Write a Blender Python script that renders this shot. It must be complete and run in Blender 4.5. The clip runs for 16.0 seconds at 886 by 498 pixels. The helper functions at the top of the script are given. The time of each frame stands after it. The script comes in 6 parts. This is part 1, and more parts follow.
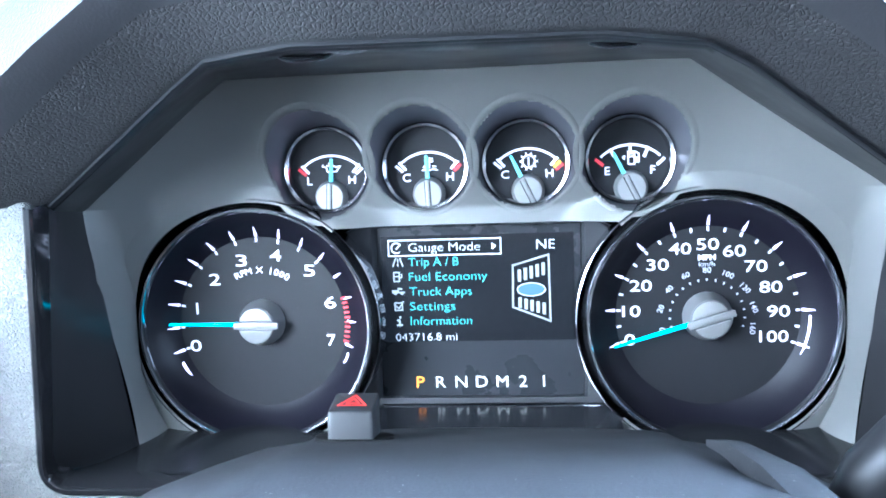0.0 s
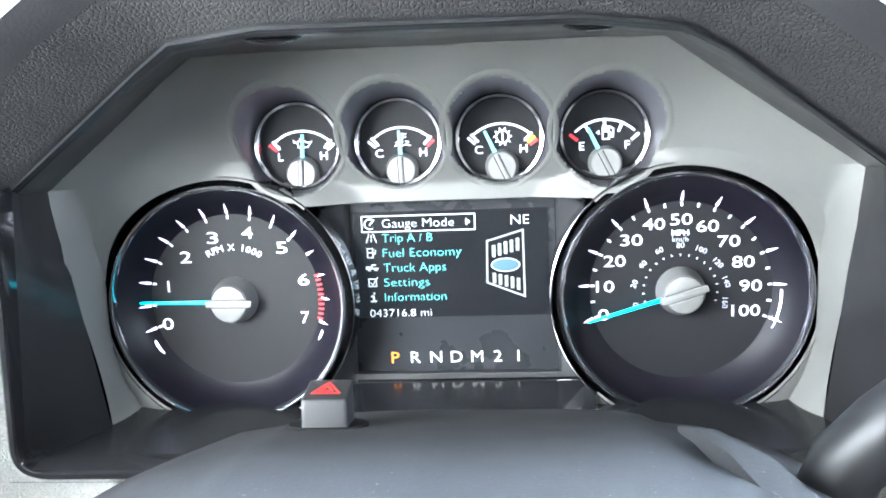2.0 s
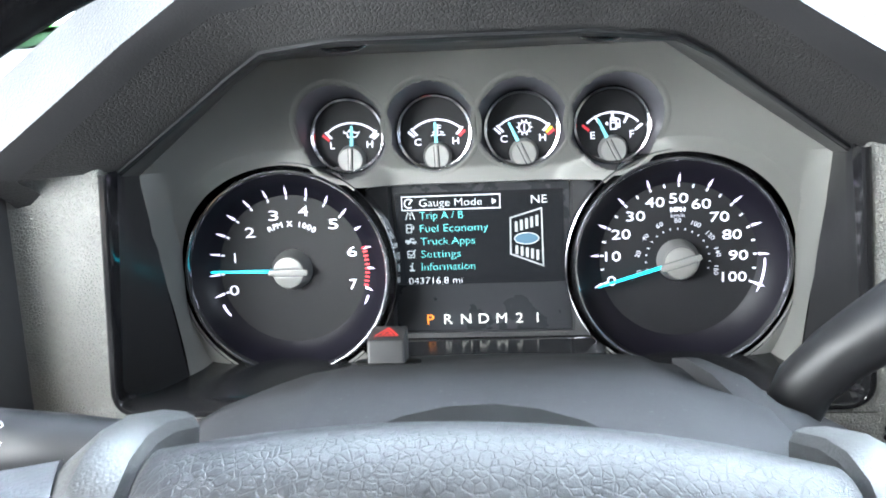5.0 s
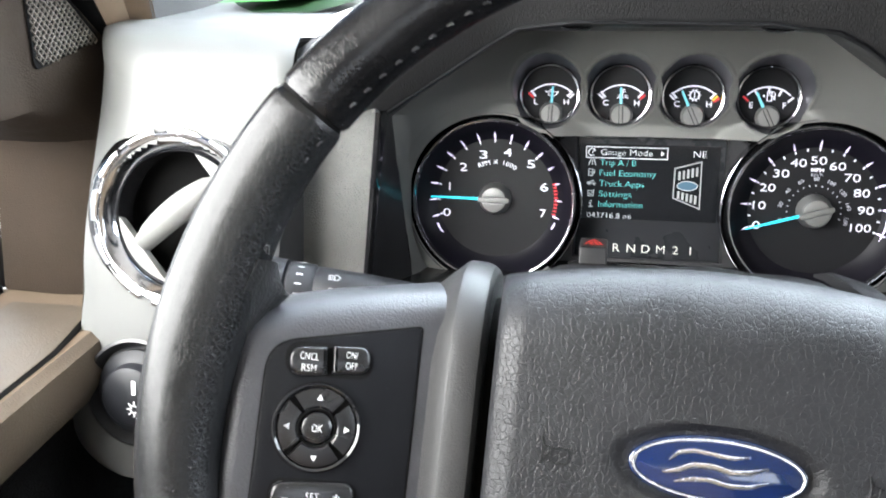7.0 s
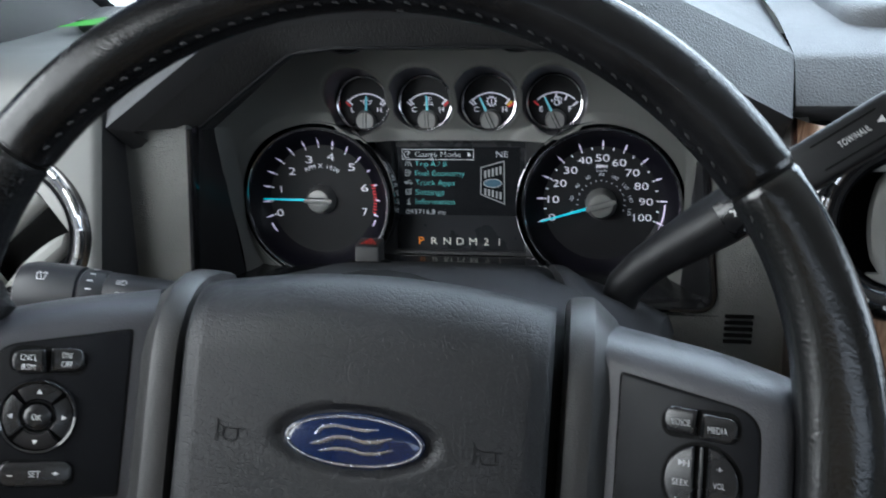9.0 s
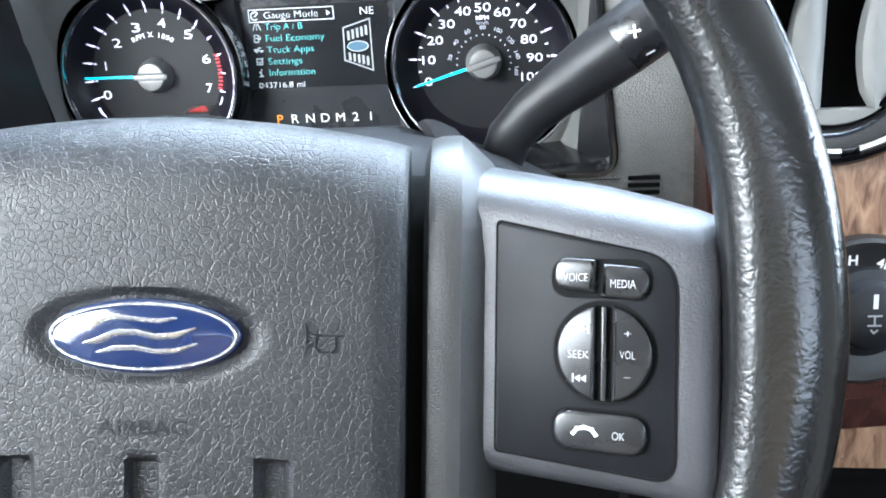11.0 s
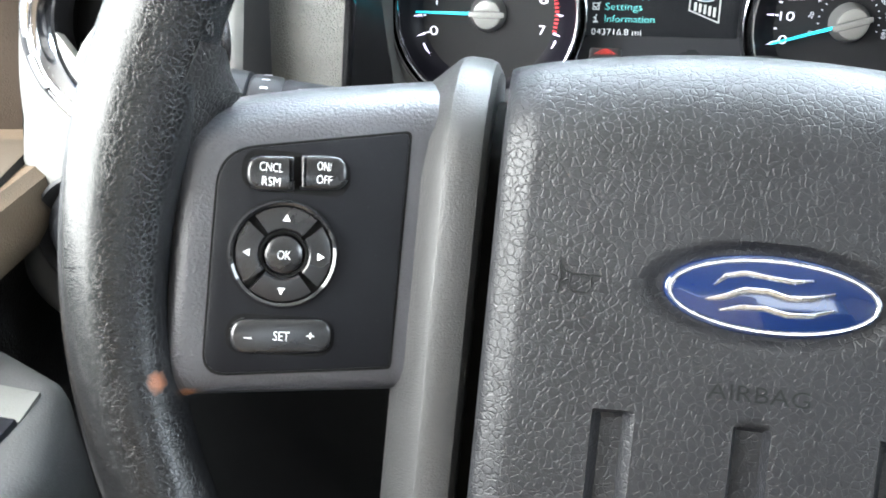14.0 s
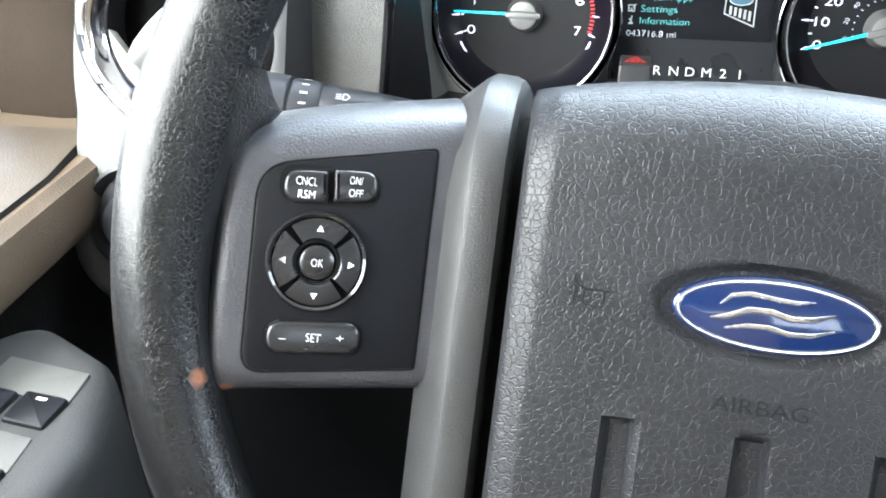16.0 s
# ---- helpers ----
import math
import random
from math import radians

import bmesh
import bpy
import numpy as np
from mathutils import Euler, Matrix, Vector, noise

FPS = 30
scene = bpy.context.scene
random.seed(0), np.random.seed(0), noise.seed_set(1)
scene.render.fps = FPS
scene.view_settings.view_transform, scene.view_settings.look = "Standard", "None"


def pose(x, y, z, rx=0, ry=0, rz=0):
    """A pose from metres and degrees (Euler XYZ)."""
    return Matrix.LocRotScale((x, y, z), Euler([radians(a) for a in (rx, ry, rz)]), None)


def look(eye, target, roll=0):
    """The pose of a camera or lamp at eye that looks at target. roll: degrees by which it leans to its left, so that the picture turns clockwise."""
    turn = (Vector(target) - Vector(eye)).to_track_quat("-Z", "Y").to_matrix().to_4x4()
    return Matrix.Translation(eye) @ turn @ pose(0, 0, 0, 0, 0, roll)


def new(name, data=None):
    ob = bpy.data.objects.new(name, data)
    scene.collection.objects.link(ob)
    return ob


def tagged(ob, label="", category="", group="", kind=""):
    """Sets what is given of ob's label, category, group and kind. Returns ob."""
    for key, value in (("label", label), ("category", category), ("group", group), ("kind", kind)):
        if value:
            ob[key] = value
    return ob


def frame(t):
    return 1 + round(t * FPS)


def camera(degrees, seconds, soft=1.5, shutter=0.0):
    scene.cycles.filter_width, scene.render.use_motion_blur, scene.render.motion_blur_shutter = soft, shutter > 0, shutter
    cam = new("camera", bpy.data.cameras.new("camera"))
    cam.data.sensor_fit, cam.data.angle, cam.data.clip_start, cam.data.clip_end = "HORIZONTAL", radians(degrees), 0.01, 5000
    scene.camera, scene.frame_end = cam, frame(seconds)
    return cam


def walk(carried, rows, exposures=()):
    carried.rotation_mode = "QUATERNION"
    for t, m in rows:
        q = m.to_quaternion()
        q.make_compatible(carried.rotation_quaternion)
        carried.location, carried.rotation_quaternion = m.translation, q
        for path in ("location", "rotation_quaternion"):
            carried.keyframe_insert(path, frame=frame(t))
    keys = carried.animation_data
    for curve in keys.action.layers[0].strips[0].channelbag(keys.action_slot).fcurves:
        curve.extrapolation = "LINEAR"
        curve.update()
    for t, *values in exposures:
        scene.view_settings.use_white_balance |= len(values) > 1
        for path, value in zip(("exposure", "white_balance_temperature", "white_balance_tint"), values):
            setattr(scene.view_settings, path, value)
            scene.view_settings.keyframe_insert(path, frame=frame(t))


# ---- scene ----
cam = camera(53.7, 16.0, soft=1.8, shutter=0.3)
PATH = [
    (0, (0.031, -0.005, 0.925), (-0.188, 1.916, 0.417), -3.1),
    (0.5, (0.028, -0.001, 0.928), (-0.163, 1.907, 0.36), -3.1),
    (1, (0.03, -0.003, 0.933), (-0.155, 1.898, 0.342), -3.1),
    (1.5, (0.032, 0.0, 0.934), (-0.14, 1.897, 0.326), -3.1),
    (2, (0.032, 0.001, 0.935), (-0.135, 1.897, 0.322), -3.1),
    (2.5, (0.03, 0.002, 0.936), (-0.135, 1.896, 0.315), -3.2),
    (3, (0.028, 0.001, 0.937), (-0.138, 1.894, 0.313), -3.2),
    (3.2, (0.026, -0.001, 0.94), (-0.137, 1.891, 0.314), -3.2),
    (5.5, (0.022, -0.11, 0.948), (-0.166, 1.779, 0.318), -3.2),
    (6, (-0.002, -0.158, 0.941), (-0.216, 1.731, 0.32), -1.8),
    (6.5, (-0.022, -0.186, 0.946), (-0.363, 1.668, 0.28), -1.7),
    (7, (-0.022, -0.206, 0.971), (-0.407, 1.628, 0.273), -1.3),
    (7.5, (0.002, -0.224, 1.016), (-0.42, 1.6, 0.313), -1.5),
    (8, (0.037, -0.231, 1.029), (-0.389, 1.584, 0.304), -1.5),
    (8.5, (0.089, -0.238, 1.029), (-0.336, 1.569, 0.286), -2.4),
    (9, (0.112, -0.234, 1.001), (-0.245, 1.587, 0.256), -2.8),
    (9.5, (0.119, -0.221, 0.976), (-0.166, 1.613, 0.23), -3.1),
    (10, (0.12, -0.203, 0.953), (-0.116, 1.632, 0.193), -3.1),
    (10.2, (0.128, -0.192, 0.944), (-0.09, 1.631, 0.149), -3.2),
    (12.3, (0.072, -0.145, 0.93), (-0.012, 1.597, -0.048), -3.7),
    (12.5, (0.052, -0.144, 0.928), (-0.034, 1.596, -0.054), -3.3),
    (12.9, (0.011, -0.143, 0.929), (-0.142, 1.581, -0.073), -2.3),
    (13, (-0.001, -0.149, 0.927), (-0.146, 1.582, -0.065), -2.4),
    (13.5, (-0.024, -0.155, 0.93), (-0.324, 1.551, -0.07), -2.5),
    (14, (-0.035, -0.16, 0.931), (-0.365, 1.543, -0.063), -1.6),
    (14.5, (-0.041, -0.164, 0.94), (-0.384, 1.517, -0.088), -1.1),
    (15, (-0.042, -0.168, 0.945), (-0.414, 1.506, -0.083), -1.1),
    (15.5, (-0.038, -0.169, 0.947), (-0.439, 1.499, -0.082), -1.4),
    (16, (-0.028, -0.168, 0.948), (-0.442, 1.493, -0.086), -1.7),
]
EXPOSURES = [(0, 1.18, 4600, 5), (0.5, 1.41, 4900, 5), (1.5, 1.46, 5400, 5), (2.5, 1.54, 5600, 5), (3, 1.46, 5700, 5), (5.5, 0.61, 5700, 5), (6, 0.44, 5700, 5), (6.5, 0.51, 5850, 5), (7, 0.16, 6000, 8), (7.5, -0.46, 6050, 8), (8, -1.02, 5950, 8),
             (8.5, -1.43, 5850, 8), (9, -1.42, 5600, 5), (9.5, 0.25, 5500, 5), (10, 0.62, 5450, 5), (12.5, 0.68, 5550, 5), (14, 0.66, 5900, 5), (16, 0.58, 5800, 5)]
walk(cam, [(t, look(eye, target, roll)) for t, eye, target, roll in PATH], EXPOSURES)

# ---------------------------------------------------------------- light
world = bpy.data.worlds.new("world")
scene.world = world
world.use_nodes = True
wn = world.node_tree.nodes
sky = wn.new("ShaderNodeTexSky")
sky.sky_type, sky.sun_disc, sky.sun_elevation, sky.sun_rotation = "NISHITA", False, radians(52), radians(-115)
wn["Background"].inputs[1].default_value = 0.12
world.node_tree.links.new(sky.outputs[0], wn["Background"].inputs[0])


def lamp(name, data_type, m, energy, color=(1, 1, 1), size=(1, 1), angle=10):
    data = bpy.data.lights.new(name, data_type)
    data.energy, data.color = energy, color
    if data_type == "AREA":
        data.shape, data.size, data.size_y = "RECTANGLE", size[0], size[1]
    else:
        data.angle = radians(angle)
    ob = new(name, data)
    ob.matrix_world = m
    return ob


lamp("sun", "SUN", look((-3.0, -1.4, 5.0), (0, 0, 0)), 4.5, (1.0, 0.95, 0.88), angle=3)
# daylight in the glass openings
lamp("windshield_daylight", "AREA", look((0.36, 0.48, 1.22), (0.34, 0.0, 0.66)), 30.0, (0.90, 0.95, 1.0), (1.16, 0.44))
lamp("driver_window_daylight", "AREA", look((-0.47, -0.16, 1.07), (0.10, 0.16, 0.78)), 24.0, (1.0, 0.94, 0.86), (0.62, 0.40))
lamp("passenger_window_daylight", "AREA", look((1.42, -0.1, 1.15), (0.3, 0.0, 0.85)), 17.0, (0.96, 0.98, 1.0), (0.8, 0.42))
lamp("rear_window_daylight", "AREA", look((0.42, -1.66, 1.26), (0.42, 0.2, 0.85)), 8.0, (0.97, 0.98, 1.0), (1.2, 0.36))


# ---------------------------------------------------------------- materials
def mat(name, color, rough=0.5, metal=0.0, spec=0.5, grain=0.0, grain_scale=500.0, grain_kind="voronoi", soft_edge=0.34, mottle=0.12, mottle_scale=30.0,
        emit=None, emit_strength=0.0, coat=0.0, dust=0.0, brushed=False, wrinkle=0.0):
    m = bpy.data.materials.new(name)
    m.use_nodes = True
    n, l = m.node_tree.nodes, m.node_tree.links
    b = n["Principled BSDF"]
    b.inputs["Roughness"].default_value = rough
    b.inputs["Metallic"].default_value = metal
    b.inputs["Specular IOR Level"].default_value = spec
    b.inputs["Coat Weight"].default_value = coat
    tc = n.new("ShaderNodeTexCoord")
    noise_a = n.new("ShaderNodeTexNoise")
    noise_a.inputs["Scale"].default_value = mottle_scale
    noise_a.inputs["Detail"].default_value = 6
    l.new(tc.outputs["Object"], noise_a.inputs["Vector"])
    ramp = n.new("ShaderNodeMapRange")
    ramp.inputs[1].default_value, ramp.inputs[2].default_value = 0.3, 0.7
    ramp.inputs[3].default_value, ramp.inputs[4].default_value = 1 - mottle, 1 + mottle
    l.new(noise_a.outputs["Fac"], ramp.inputs[0])
    mul = n.new("ShaderNodeVectorMath")
    mul.operation = "SCALE"
    mul.inputs[0].default_value = color
    l.new(ramp.outputs[0], mul.inputs["Scale"])
    last = mul.outputs[0]
    if dust:
        nd = n.new("ShaderNodeTexNoise")
        nd.inputs["Scale"].default_value, nd.inputs["Detail"].default_value = 900, 2
        l.new(tc.outputs["Object"], nd.inputs["Vector"])
        rd = n.new("ShaderNodeMapRange")
        rd.inputs[1].default_value, rd.inputs[2].default_value = 0.72, 0.78
        rd.inputs[4].default_value = dust
        l.new(nd.outputs["Fac"], rd.inputs[0])
        mx = n.new("ShaderNodeMix")
        mx.data_type = "RGBA"
        mx.inputs["B"].default_value = (0.5, 0.48, 0.45, 1)
        l.new(rd.outputs[0], mx.inputs["Factor"])
        l.new(last, mx.inputs["A"])
        last = mx.outputs["Result"]
    l.new(last, b.inputs["Base Color"])
    rr = n.new("ShaderNodeMapRange")
    rr.inputs[1].default_value, rr.inputs[2].default_value = 0.3, 0.7
    rr.inputs[3].default_value, rr.inputs[4].default_value = max(rough - 0.06, 0.02), min(rough + 0.06, 1)
    l.new(noise_a.outputs["Fac"], rr.inputs[0])
    l.new(rr.outputs[0], b.inputs["Roughness"])
    if grain:
        mp = n.new("ShaderNodeMapping")
        mp.inputs["Scale"].default_value = (8, 1, 1) if brushed else (1, 1, 1)
        l.new(tc.outputs["Object"], mp.inputs["Vector"])
        if grain_kind == "voronoi":
            warp = n.new("ShaderNodeTexNoise")
            warp.inputs["Scale"].default_value = grain_scale * 0.5
            l.new(mp.outputs[0], warp.inputs["Vector"])
            wm = n.new("ShaderNodeVectorMath")
            wm.operation = "MULTIPLY_ADD"
            wm.inputs[1].default_value = (0.9 / grain_scale,) * 3
            l.new(warp.outputs["Color"], wm.inputs[0])
            l.new(mp.outputs[0], wm.inputs[2])
            v = n.new("ShaderNodeTexVoronoi")
            v.feature = "DISTANCE_TO_EDGE"
            v.inputs["Scale"].default_value = grain_scale
            l.new(wm.outputs[0], v.inputs["Vector"])
            vr = n.new("ShaderNodeMapRange")
            vr.interpolation_type = "SMOOTHSTEP"
            vr.inputs[1].default_value, vr.inputs[2].default_value = 0.0, soft_edge
            l.new(v.outputs["Distance"], vr.inputs[0])
            height = vr.outputs[0]
        else:
            v = n.new("ShaderNodeTexNoise")
            v.inputs["Scale"].default_value, v.inputs["Detail"].default_value = grain_scale, 3
            l.new(mp.outputs[0], v.inputs["Vector"])
            height = v.outputs["Fac"]
        bump = n.new("ShaderNodeBump")
        bump.inputs["Strength"].default_value = 1.0
        bump.inputs["Distance"].default_value = grain
        l.new(height, bump.inputs["Height"])
        l.new(bump.outputs[0], b.inputs["Normal"])
        if wrinkle:
            nw = n.new("ShaderNodeTexNoise")
            nw.inputs["Scale"].default_value, nw.inputs["Detail"].default_value, nw.inputs["Distortion"].default_value = 230, 4, 0.8
            l.new(tc.outputs["Object"], nw.inputs["Vector"])
            bw = n.new("ShaderNodeBump")
            bw.inputs["Distance"].default_value = wrinkle
            l.new(nw.outputs["Fac"], bw.inputs["Height"])
            l.new(bw.outputs[0], bump.inputs["Normal"])
    if emit:
        b.inputs["Emission Color"].default_value = (*emit, 1)
        b.inputs["Emission Strength"].default_value = emit_strength
    return m


def hide(name, color, rough, spec, layers=((950, 0.16, 0.00003), (430, 0.12, 0.000095)), warp_by=(220, 0.0026), dusty=None):
    """Leather grain: creases round irregular plates, finer cracks across them; dusty gives the colour in the creases and the radius at which they are polished away."""
    m = mat(name, color, rough, spec=spec, mottle=0.15)
    n, l = m.node_tree.nodes, m.node_tree.links
    b = n["Principled BSDF"]
    tc = n.new("ShaderNodeTexCoord")
    warp = n.new("ShaderNodeTexNoise")
    warp.inputs["Scale"].default_value, warp.inputs["Detail"].default_value = warp_by[0], 3
    wm = n.new("ShaderNodeVectorMath")
    wm.operation = "MULTIPLY_ADD"
    wm.inputs[1].default_value = (warp_by[1],) * 3
    l.new(tc.outputs["Object"], warp.inputs["Vector"])
    l.new(warp.outputs["Color"], wm.inputs[0])
    l.new(tc.outputs["Object"], wm.inputs[2])
    last = None
    for scale, width, depth in layers:
        v = n.new("ShaderNodeTexVoronoi")
        v.feature = "DISTANCE_TO_EDGE"
        v.inputs["Scale"].default_value = scale
        l.new(wm.outputs[0], v.inputs["Vector"])
        r = n.new("ShaderNodeMapRange")
        r.interpolation_type = "SMOOTHSTEP"
        r.inputs[2].default_value = width
        l.new(v.outputs["Distance"], r.inputs[0])
        bump = n.new("ShaderNodeBump")
        bump.inputs["Distance"].default_value = depth
        l.new(r.outputs[0], bump.inputs["Height"])
        if last:
            l.new(last, bump.inputs["Normal"])
        last = bump.outputs[0]
    l.new(last, b.inputs["Normal"])
    if dusty:
        flat = n.new("ShaderNodeVectorMath")
        flat.operation = "MULTIPLY"
        flat.inputs[1].default_value = (1, 1, 0)
        length = n.new("ShaderNodeVectorMath")
        length.operation = "LENGTH"
        l.new(tc.outputs["Object"], flat.inputs[0])
        l.new(flat.outputs[0], length.inputs[0])
        fade = n.new("ShaderNodeMapRange")
        fade.inputs[1].default_value, fade.inputs[2].default_value = dusty[1] - 0.006, dusty[1]
        fade.inputs[3].default_value, fade.inputs[4].default_value = 0.8, 0.0
        l.new(length.outputs["Value"], fade.inputs[0])
        groove = n.new("ShaderNodeMath")
        groove.operation = "SUBTRACT"
        groove.inputs[0].default_value = 1.0
        l.new(r.outputs[0], groove.inputs[1])
        fac = n.new("ShaderNodeMath")
        fac.operation = "MULTIPLY"
        l.new(groove.outputs[0], fac.inputs[0])
        l.new(fade.outputs[0], fac.inputs[1])
        mx = n.new("ShaderNodeMix")
        mx.data_type = "RGBA"
        mx.inputs["B"].default_value = (*dusty[0], 1)
        old = b.inputs["Base Color"].links
        if old:
            l.new(old[0].from_socket, mx.inputs["A"])
        else:
            mx.inputs["A"].default_value = (*color, 1)
        l.new(fac.outputs[0], mx.inputs["Factor"])
        l.new(mx.outputs["Result"], b.inputs["Base Color"])
    return m


def wood(name):
    m = mat(name, (0.16, 0.07, 0.035), 0.22, coat=0.6, mottle=0.2, mottle_scale=60)
    n, l = m.node_tree.nodes, m.node_tree.links
    b = n["Principled BSDF"]
    tc = n.new("ShaderNodeTexCoord")
    mp = n.new("ShaderNodeMapping")
    mp.inputs["Scale"].default_value = (60, 60, 6)
    l.new(tc.outputs["Object"], mp.inputs["Vector"])
    nz = n.new("ShaderNodeTexNoise")
    nz.inputs["Scale"].default_value, nz.inputs["Detail"].default_value, nz.inputs["Distortion"].default_value = 2.5, 8, 1.2
    l.new(mp.outputs[0], nz.inputs["Vector"])
    cr = n.new("ShaderNodeValToRGB")
    cr.color_ramp.elements[0].position, cr.color_ramp.elements[0].color = 0.32, (0.10, 0.053, 0.032, 1)
    cr.color_ramp.elements[1].position, cr.color_ramp.elements[1].color = 0.70, (0.31, 0.195, 0.125, 1)
    l.new(nz.outputs["Fac"], cr.inputs[0])
    l.new(cr.outputs[0], b.inputs["Base Color"])
    return m


def glass(name):
    m = bpy.data.materials.new(name)
    m.use_nodes = True
    b = m.node_tree.nodes["Principled BSDF"]
    b.inputs["Base Color"].default_value = (0.98, 1.0, 0.99, 1)
    b.inputs["Roughness"].default_value = 0.02
    b.inputs["Transmission Weight"].default_value = 1.0
    b.inputs["IOR"].default_value = 1.05
    return m


